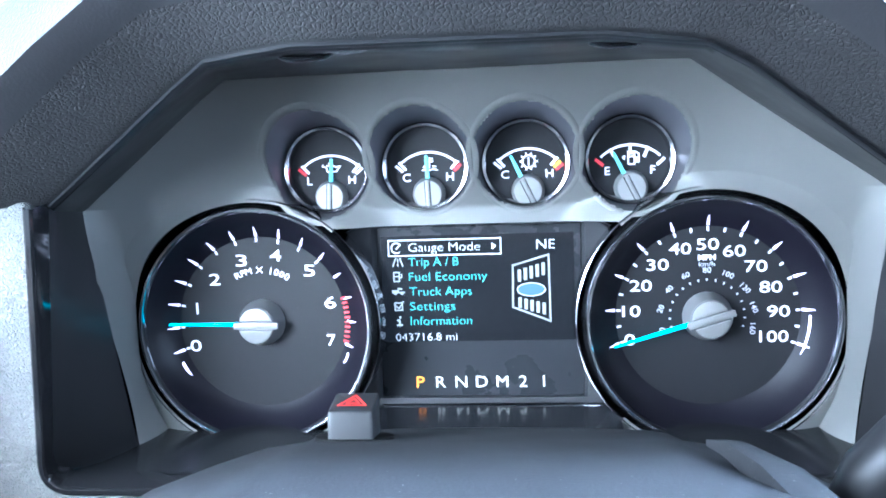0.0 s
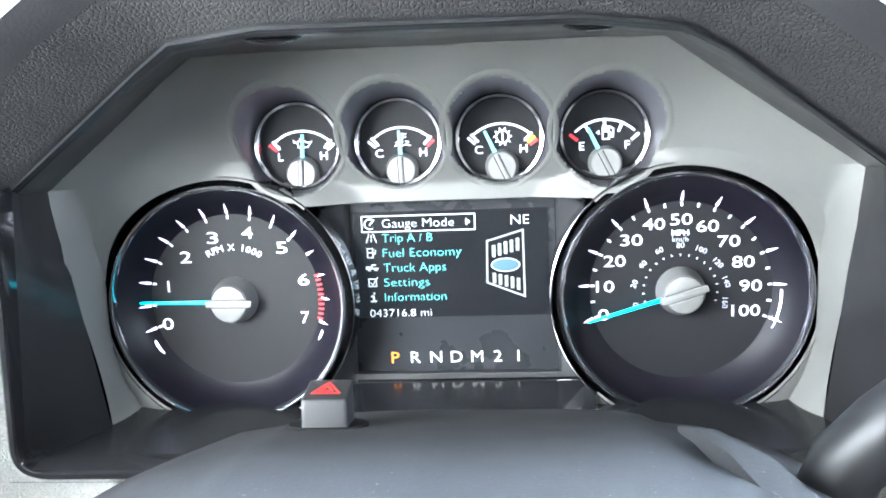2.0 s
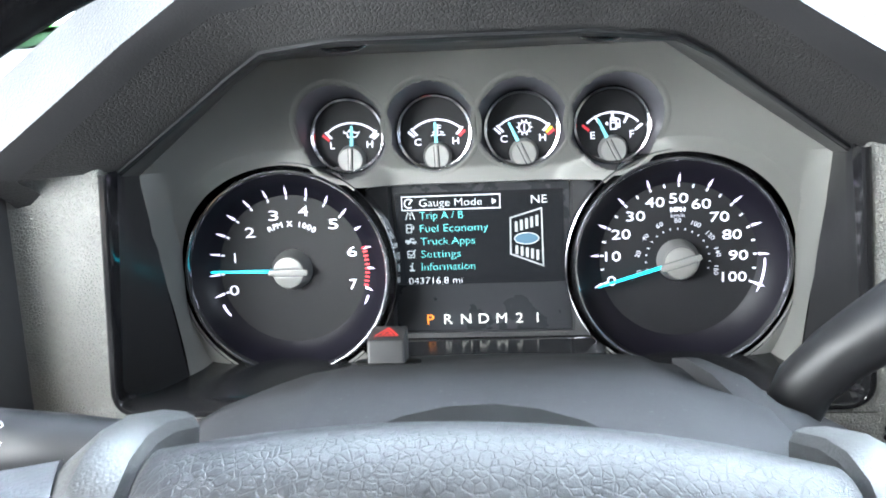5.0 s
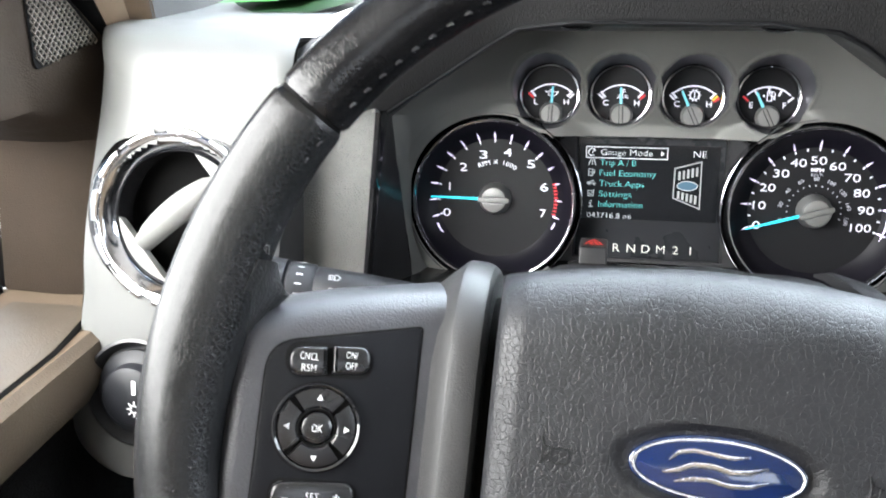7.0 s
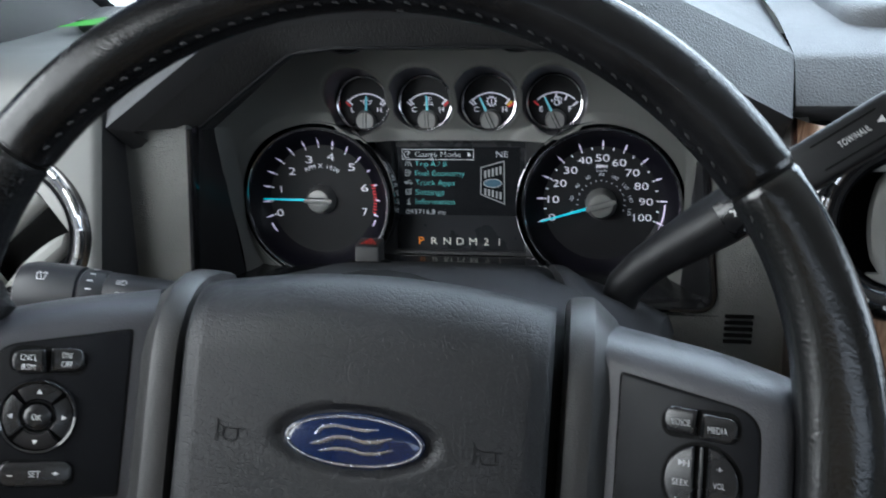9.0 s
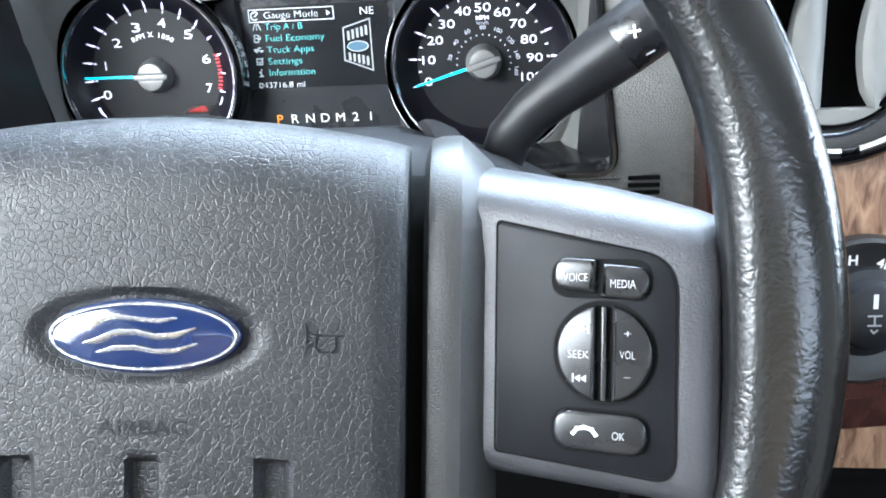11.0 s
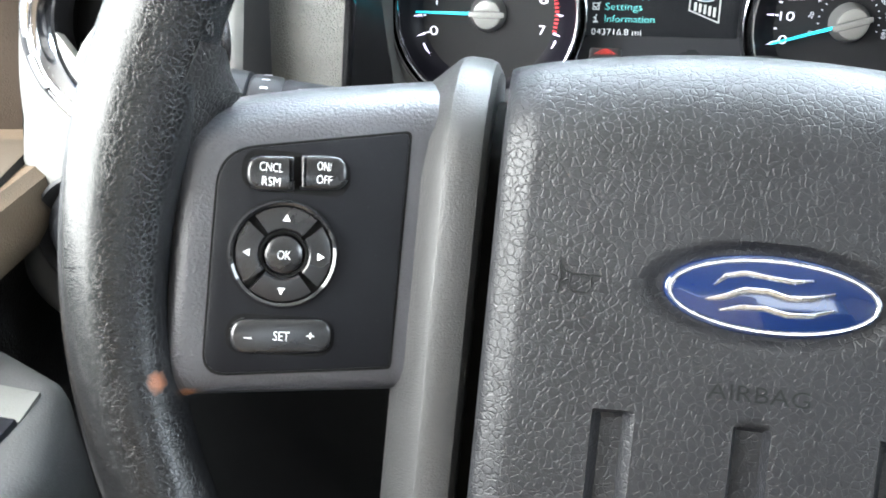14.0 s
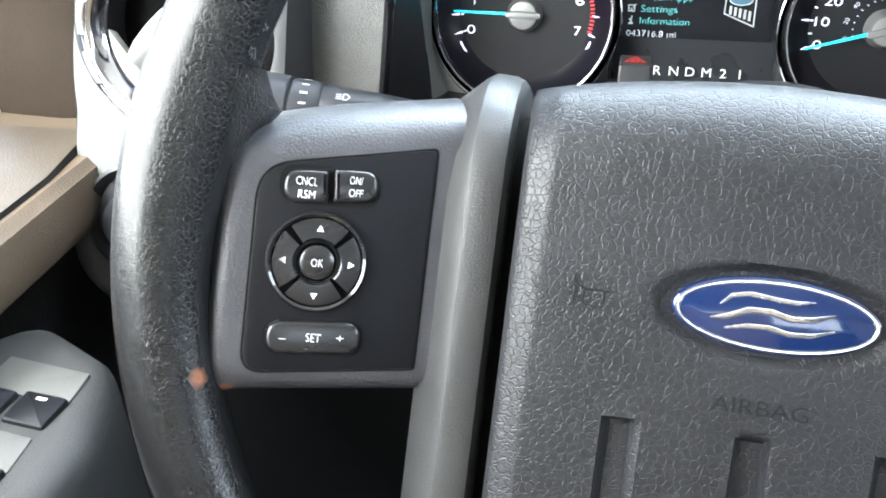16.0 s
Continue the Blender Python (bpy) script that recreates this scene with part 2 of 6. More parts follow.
M = dict(
    # hood colour lowered below the dash top's to carry the shade on its front
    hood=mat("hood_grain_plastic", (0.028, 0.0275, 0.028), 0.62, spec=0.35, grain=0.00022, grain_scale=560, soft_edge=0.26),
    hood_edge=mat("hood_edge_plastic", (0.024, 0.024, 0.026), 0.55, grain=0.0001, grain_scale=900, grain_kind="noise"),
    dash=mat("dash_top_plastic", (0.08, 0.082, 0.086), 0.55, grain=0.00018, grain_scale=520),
    panel_grain=mat("side_panel_plastic", (0.165, 0.166, 0.157), 0.55, grain=0.0005, grain_scale=560, soft_edge=0.3),
    black=mat("smooth_black_plastic", (0.012, 0.012, 0.013), 0.35, grain=0.00003, grain_scale=1500, grain_kind="noise"),
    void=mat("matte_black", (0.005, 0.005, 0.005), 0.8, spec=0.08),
    satin=mat("satin_grey_panel", (0.162, 0.163, 0.154), 0.58, metal=0.4, grain=0.00002, grain_scale=2500, grain_kind="noise", mottle=0.06),
    socket=mat("dark_socket", (0.16, 0.157, 0.172), 0.36, metal=0.8, mottle=0.05),
    dial=mat("dial_face", (0.009, 0.009, 0.0105), 0.55, spec=0.25, mottle=0.1, dust=0.05),
    cone=mat("dial_cone_gloss", (0.005, 0.0045, 0.008), 0.42, spec=0.16, mottle=0.1),
    chrome=mat("dark_chrome", (0.46, 0.46, 0.48), 0.14, metal=1.0, mottle=0.05),
    bright_chrome=mat("bright_chrome", (0.82, 0.82, 0.83), 0.08, metal=1.0, mottle=0.04),
    # chrome with the dark surroundings it mirrors put into its base colour
    dark_ring=mat("dim_reflection_ring", (0.16, 0.16, 0.165), 0.20, metal=1.0, mottle=0.05),
    ledge=mat("smooth_black_ledge", (0.011, 0.0115, 0.0125), 0.20, spec=0.55, grain=0.000012, grain_scale=900, grain_kind="noise", mottle=0.15),
    sill=mat("gloss_display_sill", (0.010, 0.0105, 0.012), 0.12, spec=0.9, mottle=0.1),
    ridge=mat("satin_black_lip", (0.016, 0.0165, 0.018), 0.32, spec=0.5, mottle=0.08),
    piano=mat("gloss_black", (0.01, 0.01, 0.011), 0.08),
    hubcap=mat("brushed_hub_cap", (0.20, 0.20, 0.195), 0.42, metal=0.35, mottle=0.06, grain=0.00002, grain_scale=1500, grain_kind="noise", brushed=True),
    hubside=mat("hub_side_grey", (0.11, 0.11, 0.11), 0.4),
    lit=mat("lit_numeral", (0.7, 0.7, 0.72), 0.5, emit=(0.93, 0.88, 1.0), emit_strength=0.65, mottle=0.02),
    lit_dim=mat("lit_small_numeral", (0.4, 0.4, 0.42), 0.5, emit=(0.85, 0.85, 1.0), emit_strength=0.3, mottle=0.02),
    tick=mat("lit_tick", (0.6, 0.55, 0.7), 0.4, emit=(0.90, 0.76, 1.0), emit_strength=1.3, mottle=0.02),
    small_needle=mat("pale_cyan_needle", (0.2, 0.5, 0.55), 0.4, emit=(0.20, 0.62, 0.72), emit_strength=0.7, mottle=0.02),
    needle=mat("cyan_needle", (0.05, 0.5, 0.6), 0.4, emit=(0.05, 0.72, 0.90), emit_strength=1.0, mottle=0.02),
    red=mat("red_mark", (0.5, 0.02, 0.02), 0.5, emit=(0.9, 0.06, 0.08), emit_strength=0.5, mottle=0.05),
    yellow=mat("yellow_mark", (0.6, 0.4, 0.02), 0.5, emit=(0.95, 0.6, 0.05), emit_strength=0.55, mottle=0.05),
    lens=mat("smoked_display_lens", (0.022, 0.023, 0.026), 0.3, spec=0.3, mottle=0.0),
    lcd=mat("lcd_black", (0.006, 0.006, 0.007), 0.18, emit=(0.02, 0.022, 0.025), emit_strength=0.35, mottle=0.05),
    lcd_white=mat("lcd_white", (0.5, 0.5, 0.5), 0.5, emit=(0.93, 0.95, 0.98), emit_strength=0.62, mottle=0.0),
    lcd_cyan=mat("lcd_cyan", (0.1, 0.4, 0.4), 0.5, emit=(0.22, 0.86, 0.80), emit_strength=0.62, mottle=0.0),
    lcd_grey=mat("lcd_grey", (0.3, 0.3, 0.3), 0.5, emit=(0.62, 0.66, 0.66), emit_strength=0.6, mottle=0.0),
    lcd_dim=mat("lcd_dim", (0.2, 0.2, 0.2), 0.5, emit=(0.60, 0.64, 0.62), emit_strength=0.32, mottle=0.0),
    lcd_blue=mat("lcd_blue", (0.05, 0.1, 0.15), 0.5, emit=(0.06, 0.24, 0.32), emit_strength=0.16, mottle=0.0),
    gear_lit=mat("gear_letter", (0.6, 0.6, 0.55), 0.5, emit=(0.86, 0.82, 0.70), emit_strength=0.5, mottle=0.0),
    gear_park=mat("gear_letter_amber", (0.7, 0.3, 0.02), 0.5, emit=(1.0, 0.17, 0.012), emit_strength=0.85, mottle=0.0),
    leather=mat("rim_leather", (0.005, 0.005, 0.0056), 0.22, spec=0.30, grain=0.00004, grain_scale=620, wrinkle=0.00012, mottle=0.25, mottle_scale=45),
    leather_worn=hide("worn_rim_leather", (0.0046, 0.0046, 0.0050), 0.24, 0.34, ((1200, 0.15, 0.00002), (560, 0.12, 0.00006)), (300, 0.0014), ((0.014, 0.015, 0.017), 0.183)),
    leather_grip=mat("polished_rim_leather", (0.0050, 0.0050, 0.0054), 0.22, spec=0.6, grain=0.00003, grain_scale=420, soft_edge=0.3, wrinkle=0.00016, mottle=0.3, mottle_scale=35),
    leather_web=mat("grained_web_leather", (0.007, 0.0068, 0.0068), 0.34, spec=0.5, grain=0.00011, grain_scale=520, soft_edge=0.2, mottle=0.3),
    thread=mat("grey_thread", (0.022, 0.022, 0.023), 0.6),
    pad=hide("airbag_cover_grain", (0.0072, 0.0075, 0.0092), 0.44, 0.38),
    spoke=mat("spoke_plastic", (0.030, 0.0305, 0.035), 0.40, spec=0.5, grain=0.00026, grain_scale=1100, grain_kind="noise"),
    strip=mat("spoke_strip_plastic", (0.020, 0.0198, 0.020), 0.42, spec=0.5, grain=0.0002, grain_scale=1500, grain_kind="noise"),
    switch=mat("switch_panel_black", (0.0042, 0.0044, 0.0058), 0.46, spec=0.14, grain=0.00004, grain_scale=1800, grain_kind="noise", dust=0.04),
    button=mat("button_black", (0.0085, 0.0085, 0.0096), 0.28, mottle=0.1, dust=0.06),
    print_white=mat("white_print", (0.6, 0.6, 0.6), 0.5, mottle=0.03),
    print_grey=mat("grey_print", (0.30, 0.30, 0.31), 0.5, mottle=0.03),
    emboss=mat("embossed_line", (0.006, 0.006, 0.007), 0.5, spec=0.2, mottle=0.05),
    badge_blue=mat("badge_blue", (0.003, 0.010, 0.046), 0.10, coat=0.5, mottle=0.08, mottle_scale=120),
    badge_silver=mat("worn_badge_silver", (0.62, 0.62, 0.62), 0.22, metal=0.9, mottle=0.35, mottle_scale=700),
    silver=mat("silver_satin_paint", (0.118, 0.119, 0.115), 0.52, metal=0.2, grain=0.00002, grain_scale=2500, grain_kind="noise", mottle=0.05),
    shroud=mat("column_shroud_plastic", (0.0185, 0.0188, 0.0204), 0.7, spec=0.16, grain=0.00012, grain_scale=800, grain_kind="noise", dust=0.3),
    hazard=mat("hazard_button_grey", (0.017, 0.0172, 0.0182), 0.40, spec=0.35, grain=0.00003, grain_scale=1500, grain_kind="noise"),
    hazard_red=mat("hazard_red", (0.55, 0.03, 0.025), 0.45, emit=(0.8, 0.05, 0.04), emit_strength=0.12),
    stalk=mat("stalk_plastic", (0.009, 0.0095, 0.0115), 0.45, spec=0.3, grain=0.00006, grain_scale=1400, grain_kind="noise"),
    lever=mat("lever_plastic", (0.011, 0.011, 0.012), 0.42, spec=0.28, grain=0.00004, grain_scale=1400, grain_kind="noise"),
    brown=mat("brown_door_plastic", (0.050, 0.036, 0.025), 0.55, grain=0.00012, grain_scale=450),
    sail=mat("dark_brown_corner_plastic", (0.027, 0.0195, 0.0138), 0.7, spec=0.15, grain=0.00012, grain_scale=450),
    dark_wood=mat("dark_edge_wood", (0.045, 0.018, 0.014), 0.18, coat=0.6, mottle=0.3, mottle_scale=90),
    tan=mat("tan_door_trim", (0.076, 0.054, 0.034), 0.6, grain=0.0001, grain_scale=450),
    inset=mat("greyish_brown_inset", (0.054, 0.043, 0.031), 0.5, spec=0.3, grain=0.0001, grain_scale=450),
    door_black=mat("dark_door_plastic", (0.012, 0.0115, 0.011), 0.65, spec=0.15, grain=0.0003, grain_scale=450),
    armrest=mat("grey_armrest_plastic", (0.021, 0.021, 0.0208), 0.65, spec=0.3, grain=0.00004, grain_scale=450),
    scoop=mat("pale_scoop_plastic", (0.044, 0.044, 0.040), 0.6, grain=0.0001, grain_scale=900, grain_kind="noise"),
    mesh_metal=mat("grille_metal", (0.09, 0.074, 0.058), 0.45, metal=0.3),
    vane=mat("vent_vane_grey", (0.2, 0.2, 0.192), 0.45, mottle=0.06),
    headliner=mat("headliner_fabric", (0.42, 0.39, 0.35), 0.9, grain=0.0004, grain_scale=900, grain_kind="noise"),
    # carpet colour lowered to near black to hold the footwell's shade
    carpet=mat("shaded_carpet", (0.006, 0.0058, 0.0055), 0.95, spec=0.05, grain=0.001, grain_scale=700, grain_kind="noise"),
    seat=mat("tan_leather_seat", (0.22, 0.16, 0.10), 0.5, grain=0.0001, grain_scale=350),
    green=mat("bright_green_paper", (0.035, 0.25, 0.010), 0.6, mottle=0.08),
    # colour of the paper's dim reflection on the silver shelf
    green_reflection=mat("green_paper_reflection", (0.0045, 0.020, 0.0035), 0.7, spec=0.12, mottle=0.2),
    paper=mat("white_paper", (0.507, 0.507, 0.494), 0.6),
    concrete=mat("pale_concrete", (0.68, 0.67, 0.64), 0.9, mottle=0.06, mottle_scale=2, grain=0.004, grain_scale=120, grain_kind="noise"),
    wood=wood("burl_wood_trim"),
    white_paint=mat("white_truck_paint", (0.80, 0.80, 0.79), 0.25, coat=0.5, mottle=0.03),
    tan_seal=mat("tan_weatherstrip", (0.20, 0.155, 0.11), 0.7, grain=0.0002, grain_scale=700, grain_kind="noise"),
    pillar_grey=mat("grey_pillar_fabric", (0.045, 0.044, 0.043), 0.85, grain=0.0003, grain_scale=900, grain_kind="noise"),
    # emission stands in for overbright daylight outside
    glow_wall=mat("outdoor_glow", (0.8, 0.8, 0.8), 1.0, spec=0.0, emit=(1.0, 0.99, 0.96), emit_strength=4.0, mottle=0.02, mottle_scale=0.2),
    glass=glass("clear_glass"),
)


def scuff(m, centre, size, color):
    """A small worn-through spot with a ragged edge."""
    n, l = m.node_tree.nodes, m.node_tree.links
    b = n["Principled BSDF"]
    old = b.inputs["Base Color"].links[0].from_socket
    tc = n.new("ShaderNodeTexCoord")
    dist = n.new("ShaderNodeVectorMath")
    dist.operation = "DISTANCE"
    dist.inputs[1].default_value = centre
    nz = n.new("ShaderNodeTexNoise")
    nz.inputs["Scale"].default_value, nz.inputs["Detail"].default_value = 450, 5
    mr = n.new("ShaderNodeMapRange")
    mr.inputs[1].default_value, mr.inputs[2].default_value, mr.inputs[3].default_value, mr.inputs[4].default_value = size * 0.3, size, 0.75, -1.2
    add = n.new("ShaderNodeMath")
    add.operation = "MULTIPLY_ADD"
    add.use_clamp = True
    add.inputs[1].default_value = 1.2
    sub = n.new("ShaderNodeMath")
    sub.inputs[1].default_value = -0.35
    mx = n.new("ShaderNodeMix")
    mx.data_type = "RGBA"
    mx.inputs["B"].default_value = (*color, 1)
    l.new(tc.outputs["Object"], dist.inputs[0])
    l.new(tc.outputs["Object"], nz.inputs["Vector"])
    l.new(dist.outputs["Value"], mr.inputs[0])
    l.new(nz.outputs["Fac"], sub.inputs[0])
    l.new(sub.outputs[0], add.inputs[0])
    l.new(mr.outputs[0], add.inputs[2])
    l.new(add.outputs[0], mx.inputs["Factor"])
    l.new(old, mx.inputs["A"])
    l.new(mx.outputs["Result"], b.inputs["Base Color"])


def worn_smooth(m, r0, r1, rough_in, rough_out, keep):
    """The grain is polished away towards the outside of the rim."""
    n, l = m.node_tree.nodes, m.node_tree.links
    b = n["Principled BSDF"]
    tc = n.new("ShaderNodeTexCoord")
    flat = n.new("ShaderNodeVectorMath")
    flat.operation = "MULTIPLY"
    flat.inputs[1].default_value = (1, 1, 0)
    length = n.new("ShaderNodeVectorMath")
    length.operation = "LENGTH"
    nz = n.new("ShaderNodeTexNoise")
    nz.inputs["Scale"].default_value, nz.inputs["Detail"].default_value = 60, 5
    add = n.new("ShaderNodeMath")
    add.operation = "MULTIPLY_ADD"
    add.inputs[1].default_value = 0.012
    l.new(tc.outputs["Object"], flat.inputs[0])
    l.new(flat.outputs[0], length.inputs[0])
    l.new(tc.outputs["Object"], nz.inputs["Vector"])
    l.new(nz.outputs["Fac"], add.inputs[0])
    l.new(length.outputs["Value"], add.inputs[2])
    for lo, hi, sock in ((1.0, keep, b.inputs["Normal"].links[0].from_node.inputs["Strength"]), (rough_in, rough_out, b.inputs["Roughness"])):
        mr = n.new("ShaderNodeMapRange")
        mr.inputs[1].default_value, mr.inputs[2].default_value = r0 + 0.006, r1 + 0.006
        mr.inputs[3].default_value, mr.inputs[4].default_value = lo, hi
        l.new(add.outputs[0], mr.inputs[0])
        l.new(mr.outputs[0], sock)


worn_smooth(M["leather_worn"], 0.183, 0.190, 0.25, 0.15, 0.15)
worn_smooth(M["leather_grip"], 0.178, 0.192, 0.24, 0.16, 0.4)
scuff(M["leather_worn"], (-0.1690, -0.0405, 0.0090), 0.0065, (0.16, 0.062, 0.03))
scuff(M["leather_worn"], (-0.2005, -0.005, 0.004), 0.013, (0.05, 0.026, 0.016))
scuff(M["leather_worn"], (-0.1985, 0.022, 0.004), 0.010, (0.05, 0.026, 0.016))
scuff(M["leather_worn"], (-0.1985, -0.035, 0.004), 0.012, (0.045, 0.024, 0.015))
scuff(M["spoke"], (-0.0245, -0.0440, -0.002), 0.006, (0.22, 0.10, 0.05))


# ---------------------------------------------------------------- mesh helpers
MM = 0.001


def part(name, bm, material, parent=None, label="", m=None, s=MM, smooth=True, sharp=38):
    """Links a bmesh, built in millimetres unless s says else, as one mesh object under parent."""
    if s != 1:
        bmesh.ops.scale(bm, vec=(s, s, s), verts=bm.verts)
    bmesh.ops.recalc_face_normals(bm, faces=bm.faces)
    me = bpy.data.meshes.new(name)
    bm.to_mesh(me)
    bm.free()
    me.materials.append(material)
    if smooth:
        me.shade_smooth()
        me.set_sharp_from_angle(angle=radians(sharp))
    ob = new(name, me)
    if parent:
        ob.parent = parent
    if m is not None:
        ob.matrix_local = m
    if label:
        ob["label"] = label
    return ob


def share(name, ob, parent, m):
    """Another object on the mesh of ob."""
    o = new(name, ob.data)
    o.parent = parent
    o.matrix_local = m
    return o


def root(name, m, label, category, group="", kind=""):
    ob = new(name)
    ob.empty_display_size = 0.02
    ob.matrix_world = m
    return tagged(ob, label, category, group, kind)


def place(x=0, y=0, z=0, rx=0, ry=0, rz=0):
    """A local pose in millimetres and degrees."""
    return pose(x * MM, y * MM, z * MM, rx, ry, rz)


def rounded(pts, radii, seg=6):
    """A polygon's outline with rounded corners."""
    out, n = [], len(pts)
    if not isinstance(radii, (list, tuple)):
        radii = [radii] * n
    for i, p in enumerate(pts):
        p, a, b = Vector(p), Vector(pts[i - 1]), Vector(pts[(i + 1) % n])
        da, db = (a - p), (b - p)
        la, lb = da.length, db.length
        da, db = da / la, db / lb
        r = radii[i]
        half = da.angle(db) / 2
        t = min(r / math.tan(half), la * 0.49, lb * 0.49) if r > 0 else 0
        if t <= 1e-6:
            out.append(p)
            continue
        q0, q1 = p + da * t, p + db * t
        for k in range(seg + 1):
            f = k / seg
            out.append(q0 * (1 - f) ** 2 + p * 2 * f * (1 - f) + q1 * f ** 2)
    return out


def plate(outline, z0, z1, bevel=0.0, seg=2, bm=None):
    """A prism over a flat outline from z0 to z1, its upper edge rounded by bevel."""
    bm = bm or bmesh.new()
    layers = [(0.0, z0)]
    if bevel > 0:
        for k in range(seg + 1):
            a = math.pi / 2 * k / seg
            layers.append((bevel * (1 - math.cos(a)), z1 - bevel * (1 - math.sin(a))))
    else:
        layers.append((0.0, z1))
    n = len(outline)
    area = sum(outline[i - 1][0] * outline[i][1] - outline[i][0] * outline[i - 1][1] for i in range(n))
    if area < 0:
        outline = outline[::-1]
    rings = []
    for inset, z in layers:
        ring = []
        for i in range(n):
            p, a, b = Vector(outline[i][:2]), Vector(outline[i - 1][:2]), Vector(outline[(i + 1) % n][:2])
            d0, d1 = (p - a), (b - p)
            d0 = d0.normalized() if d0.length > 1e-9 else d1.normalized()
            d1 = d1.normalized() if d1.length > 1e-9 else d0
            nrm = Vector((-(d0.y + d1.y), d0.x + d1.x))
            nrm = nrm.normalized() if nrm.length > 1e-9 else Vector((0, 0))
            k = max(nrm.dot(Vector((-d0.y, d0.x))), 0.4)
            q = p + nrm * inset / k
            ring.append(bm.verts.new((q.x, q.y, z)))
        rings.append(ring)
    for r0, r1 in zip(rings, rings[1:]):
        for i in range(n):
            bm.faces.new((r0[i - 1], r0[i], r1[i], r1[i - 1]))
    bm.faces.new(rings[0][::-1])
    bm.faces.new(rings[-1])
    return bm


def rect(w, h, cx=0, cy=0):
    return [(cx - w / 2, cy - h / 2), (cx + w / 2, cy - h / 2), (cx + w / 2, cy + h / 2), (cx - w / 2, cy + h / 2)]


def ellipse(a, b, cx=0, cy=0, n=48):
    return [(cx + a * math.cos(2 * math.pi * k / n), cy + b * math.sin(2 * math.pi * k / n)) for k in range(n)]


def lathe(profile, seg=64, a0=0.0, a1=360.0, bm=None):
    """Turns a profile of (radius, z) round the z axis."""
    bm = bm or bmesh.new()
    full = abs(a1 - a0) >= 359.9
    count = seg if full else seg + 1
    cols = []
    for k in range(count):
        a = radians(a0 + (a1 - a0) * k / seg)
        cols.append([bm.verts.new((r * math.cos(a), r * math.sin(a), z)) for r, z in profile])
    for k in range(seg):
        c0, c1 = cols[k], cols[(k + 1) % count]
        for i in range(len(profile) - 1):
            bm.faces.new((c0[i], c1[i], c1[i + 1], c0[i + 1]))
    if not full:
        for c in (cols[0], cols[-1]):
            if len(c) > 2:
                bm.faces.new(c)
    bmesh.ops.remove_doubles(bm, verts=bm.verts, dist=1e-4)
    return bm


def loft(sections, closed=True, caps=True, bm=None):
    """Skins rows of points."""
    bm = bm or bmesh.new()
    rows = [[bm.verts.new(p) for p in s] for s in sections]
    n = len(rows[0])
    for r0, r1 in zip(rows, rows[1:]):
        for i in range(n if closed else n - 1):
            bm.faces.new((r0[i], r0[(i + 1) % n], r1[(i + 1) % n], r1[i]))
    if caps and closed:
        bm.faces.new(rows[0][::-1])
        bm.faces.new(rows[-1])
    return bm


def grid(u0, u1, v0, v1, step, height, keep=lambda u, v: True, bm=None):
    """A relief over a rectangle."""
    bm = bm or bmesh.new()
    nu, nv = max(2, round((u1 - u0) / step)), max(2, round((v1 - v0) / step))
    vs = {}
    for i in range(nu + 1):
        for j in range(nv + 1):
            u, v = u0 + (u1 - u0) * i / nu, v0 + (v1 - v0) * j / nv
            vs[i, j] = bm.verts.new((u, v, height(u, v)))
    for i in range(nu):
        for j in range(nv):
            u, v = u0 + (u1 - u0) * (i + 0.5) / nu, v0 + (v1 - v0) * (j + 0.5) / nv
            if keep(u, v):
                bm.faces.new((vs[i, j], vs[i + 1, j], vs[i + 1, j + 1], vs[i, j + 1]))
    loose = [v for v in bm.verts if not v.link_faces]
    bmesh.ops.delete(bm, geom=loose, context="VERTS")
    return bm


def box(x0, x1, y0, y1, z0, z1, bevel=0.0, seg=2, bm=None):
    bm = bm or bmesh.new()
    made = bmesh.ops.create_cube(bm, size=1)
    for v in made["verts"]:
        v.co = ((x0 + x1) / 2 + v.co.x * (x1 - x0), (y0 + y1) / 2 + v.co.y * (y1 - y0), (z0 + z1) / 2 + v.co.z * (z1 - z0))
    if bevel:
        edges = list({e for v in made["verts"] for e in v.link_edges})
        bmesh.ops.bevel(bm, geom=edges, offset=bevel, segments=seg, affect="EDGES", profile=0.5)
    return bm


def tube(points, radius, seg=12, bm=None, squash=1.0):
    """A round bar along points; radius is a number or one for each point."""
    pts = [Vector(p) for p in points]
    rs = radius if isinstance(radius, (list, tuple)) else [radius] * len(pts)
    rows, side = [], None
    for i, p in enumerate(pts):
        d = (pts[min(i + 1, len(pts) - 1)] - pts[max(i - 1, 0)]).normalized()
        if side is None:
            side = d.orthogonal().normalized()
        side = (side - d * side.dot(d)).normalized()
        up = d.cross(side)
        rows.append([p + (side * math.cos(2 * math.pi * k / seg) + up * math.sin(2 * math.pi * k / seg) * squash) * rs[i] for k in range(seg)])
    return loft(rows, bm=bm)


def smooth(a, b, x):
    t = min(max((x - a) / (b - a), 0), 1)
    return t * t * (3 - 2 * t)


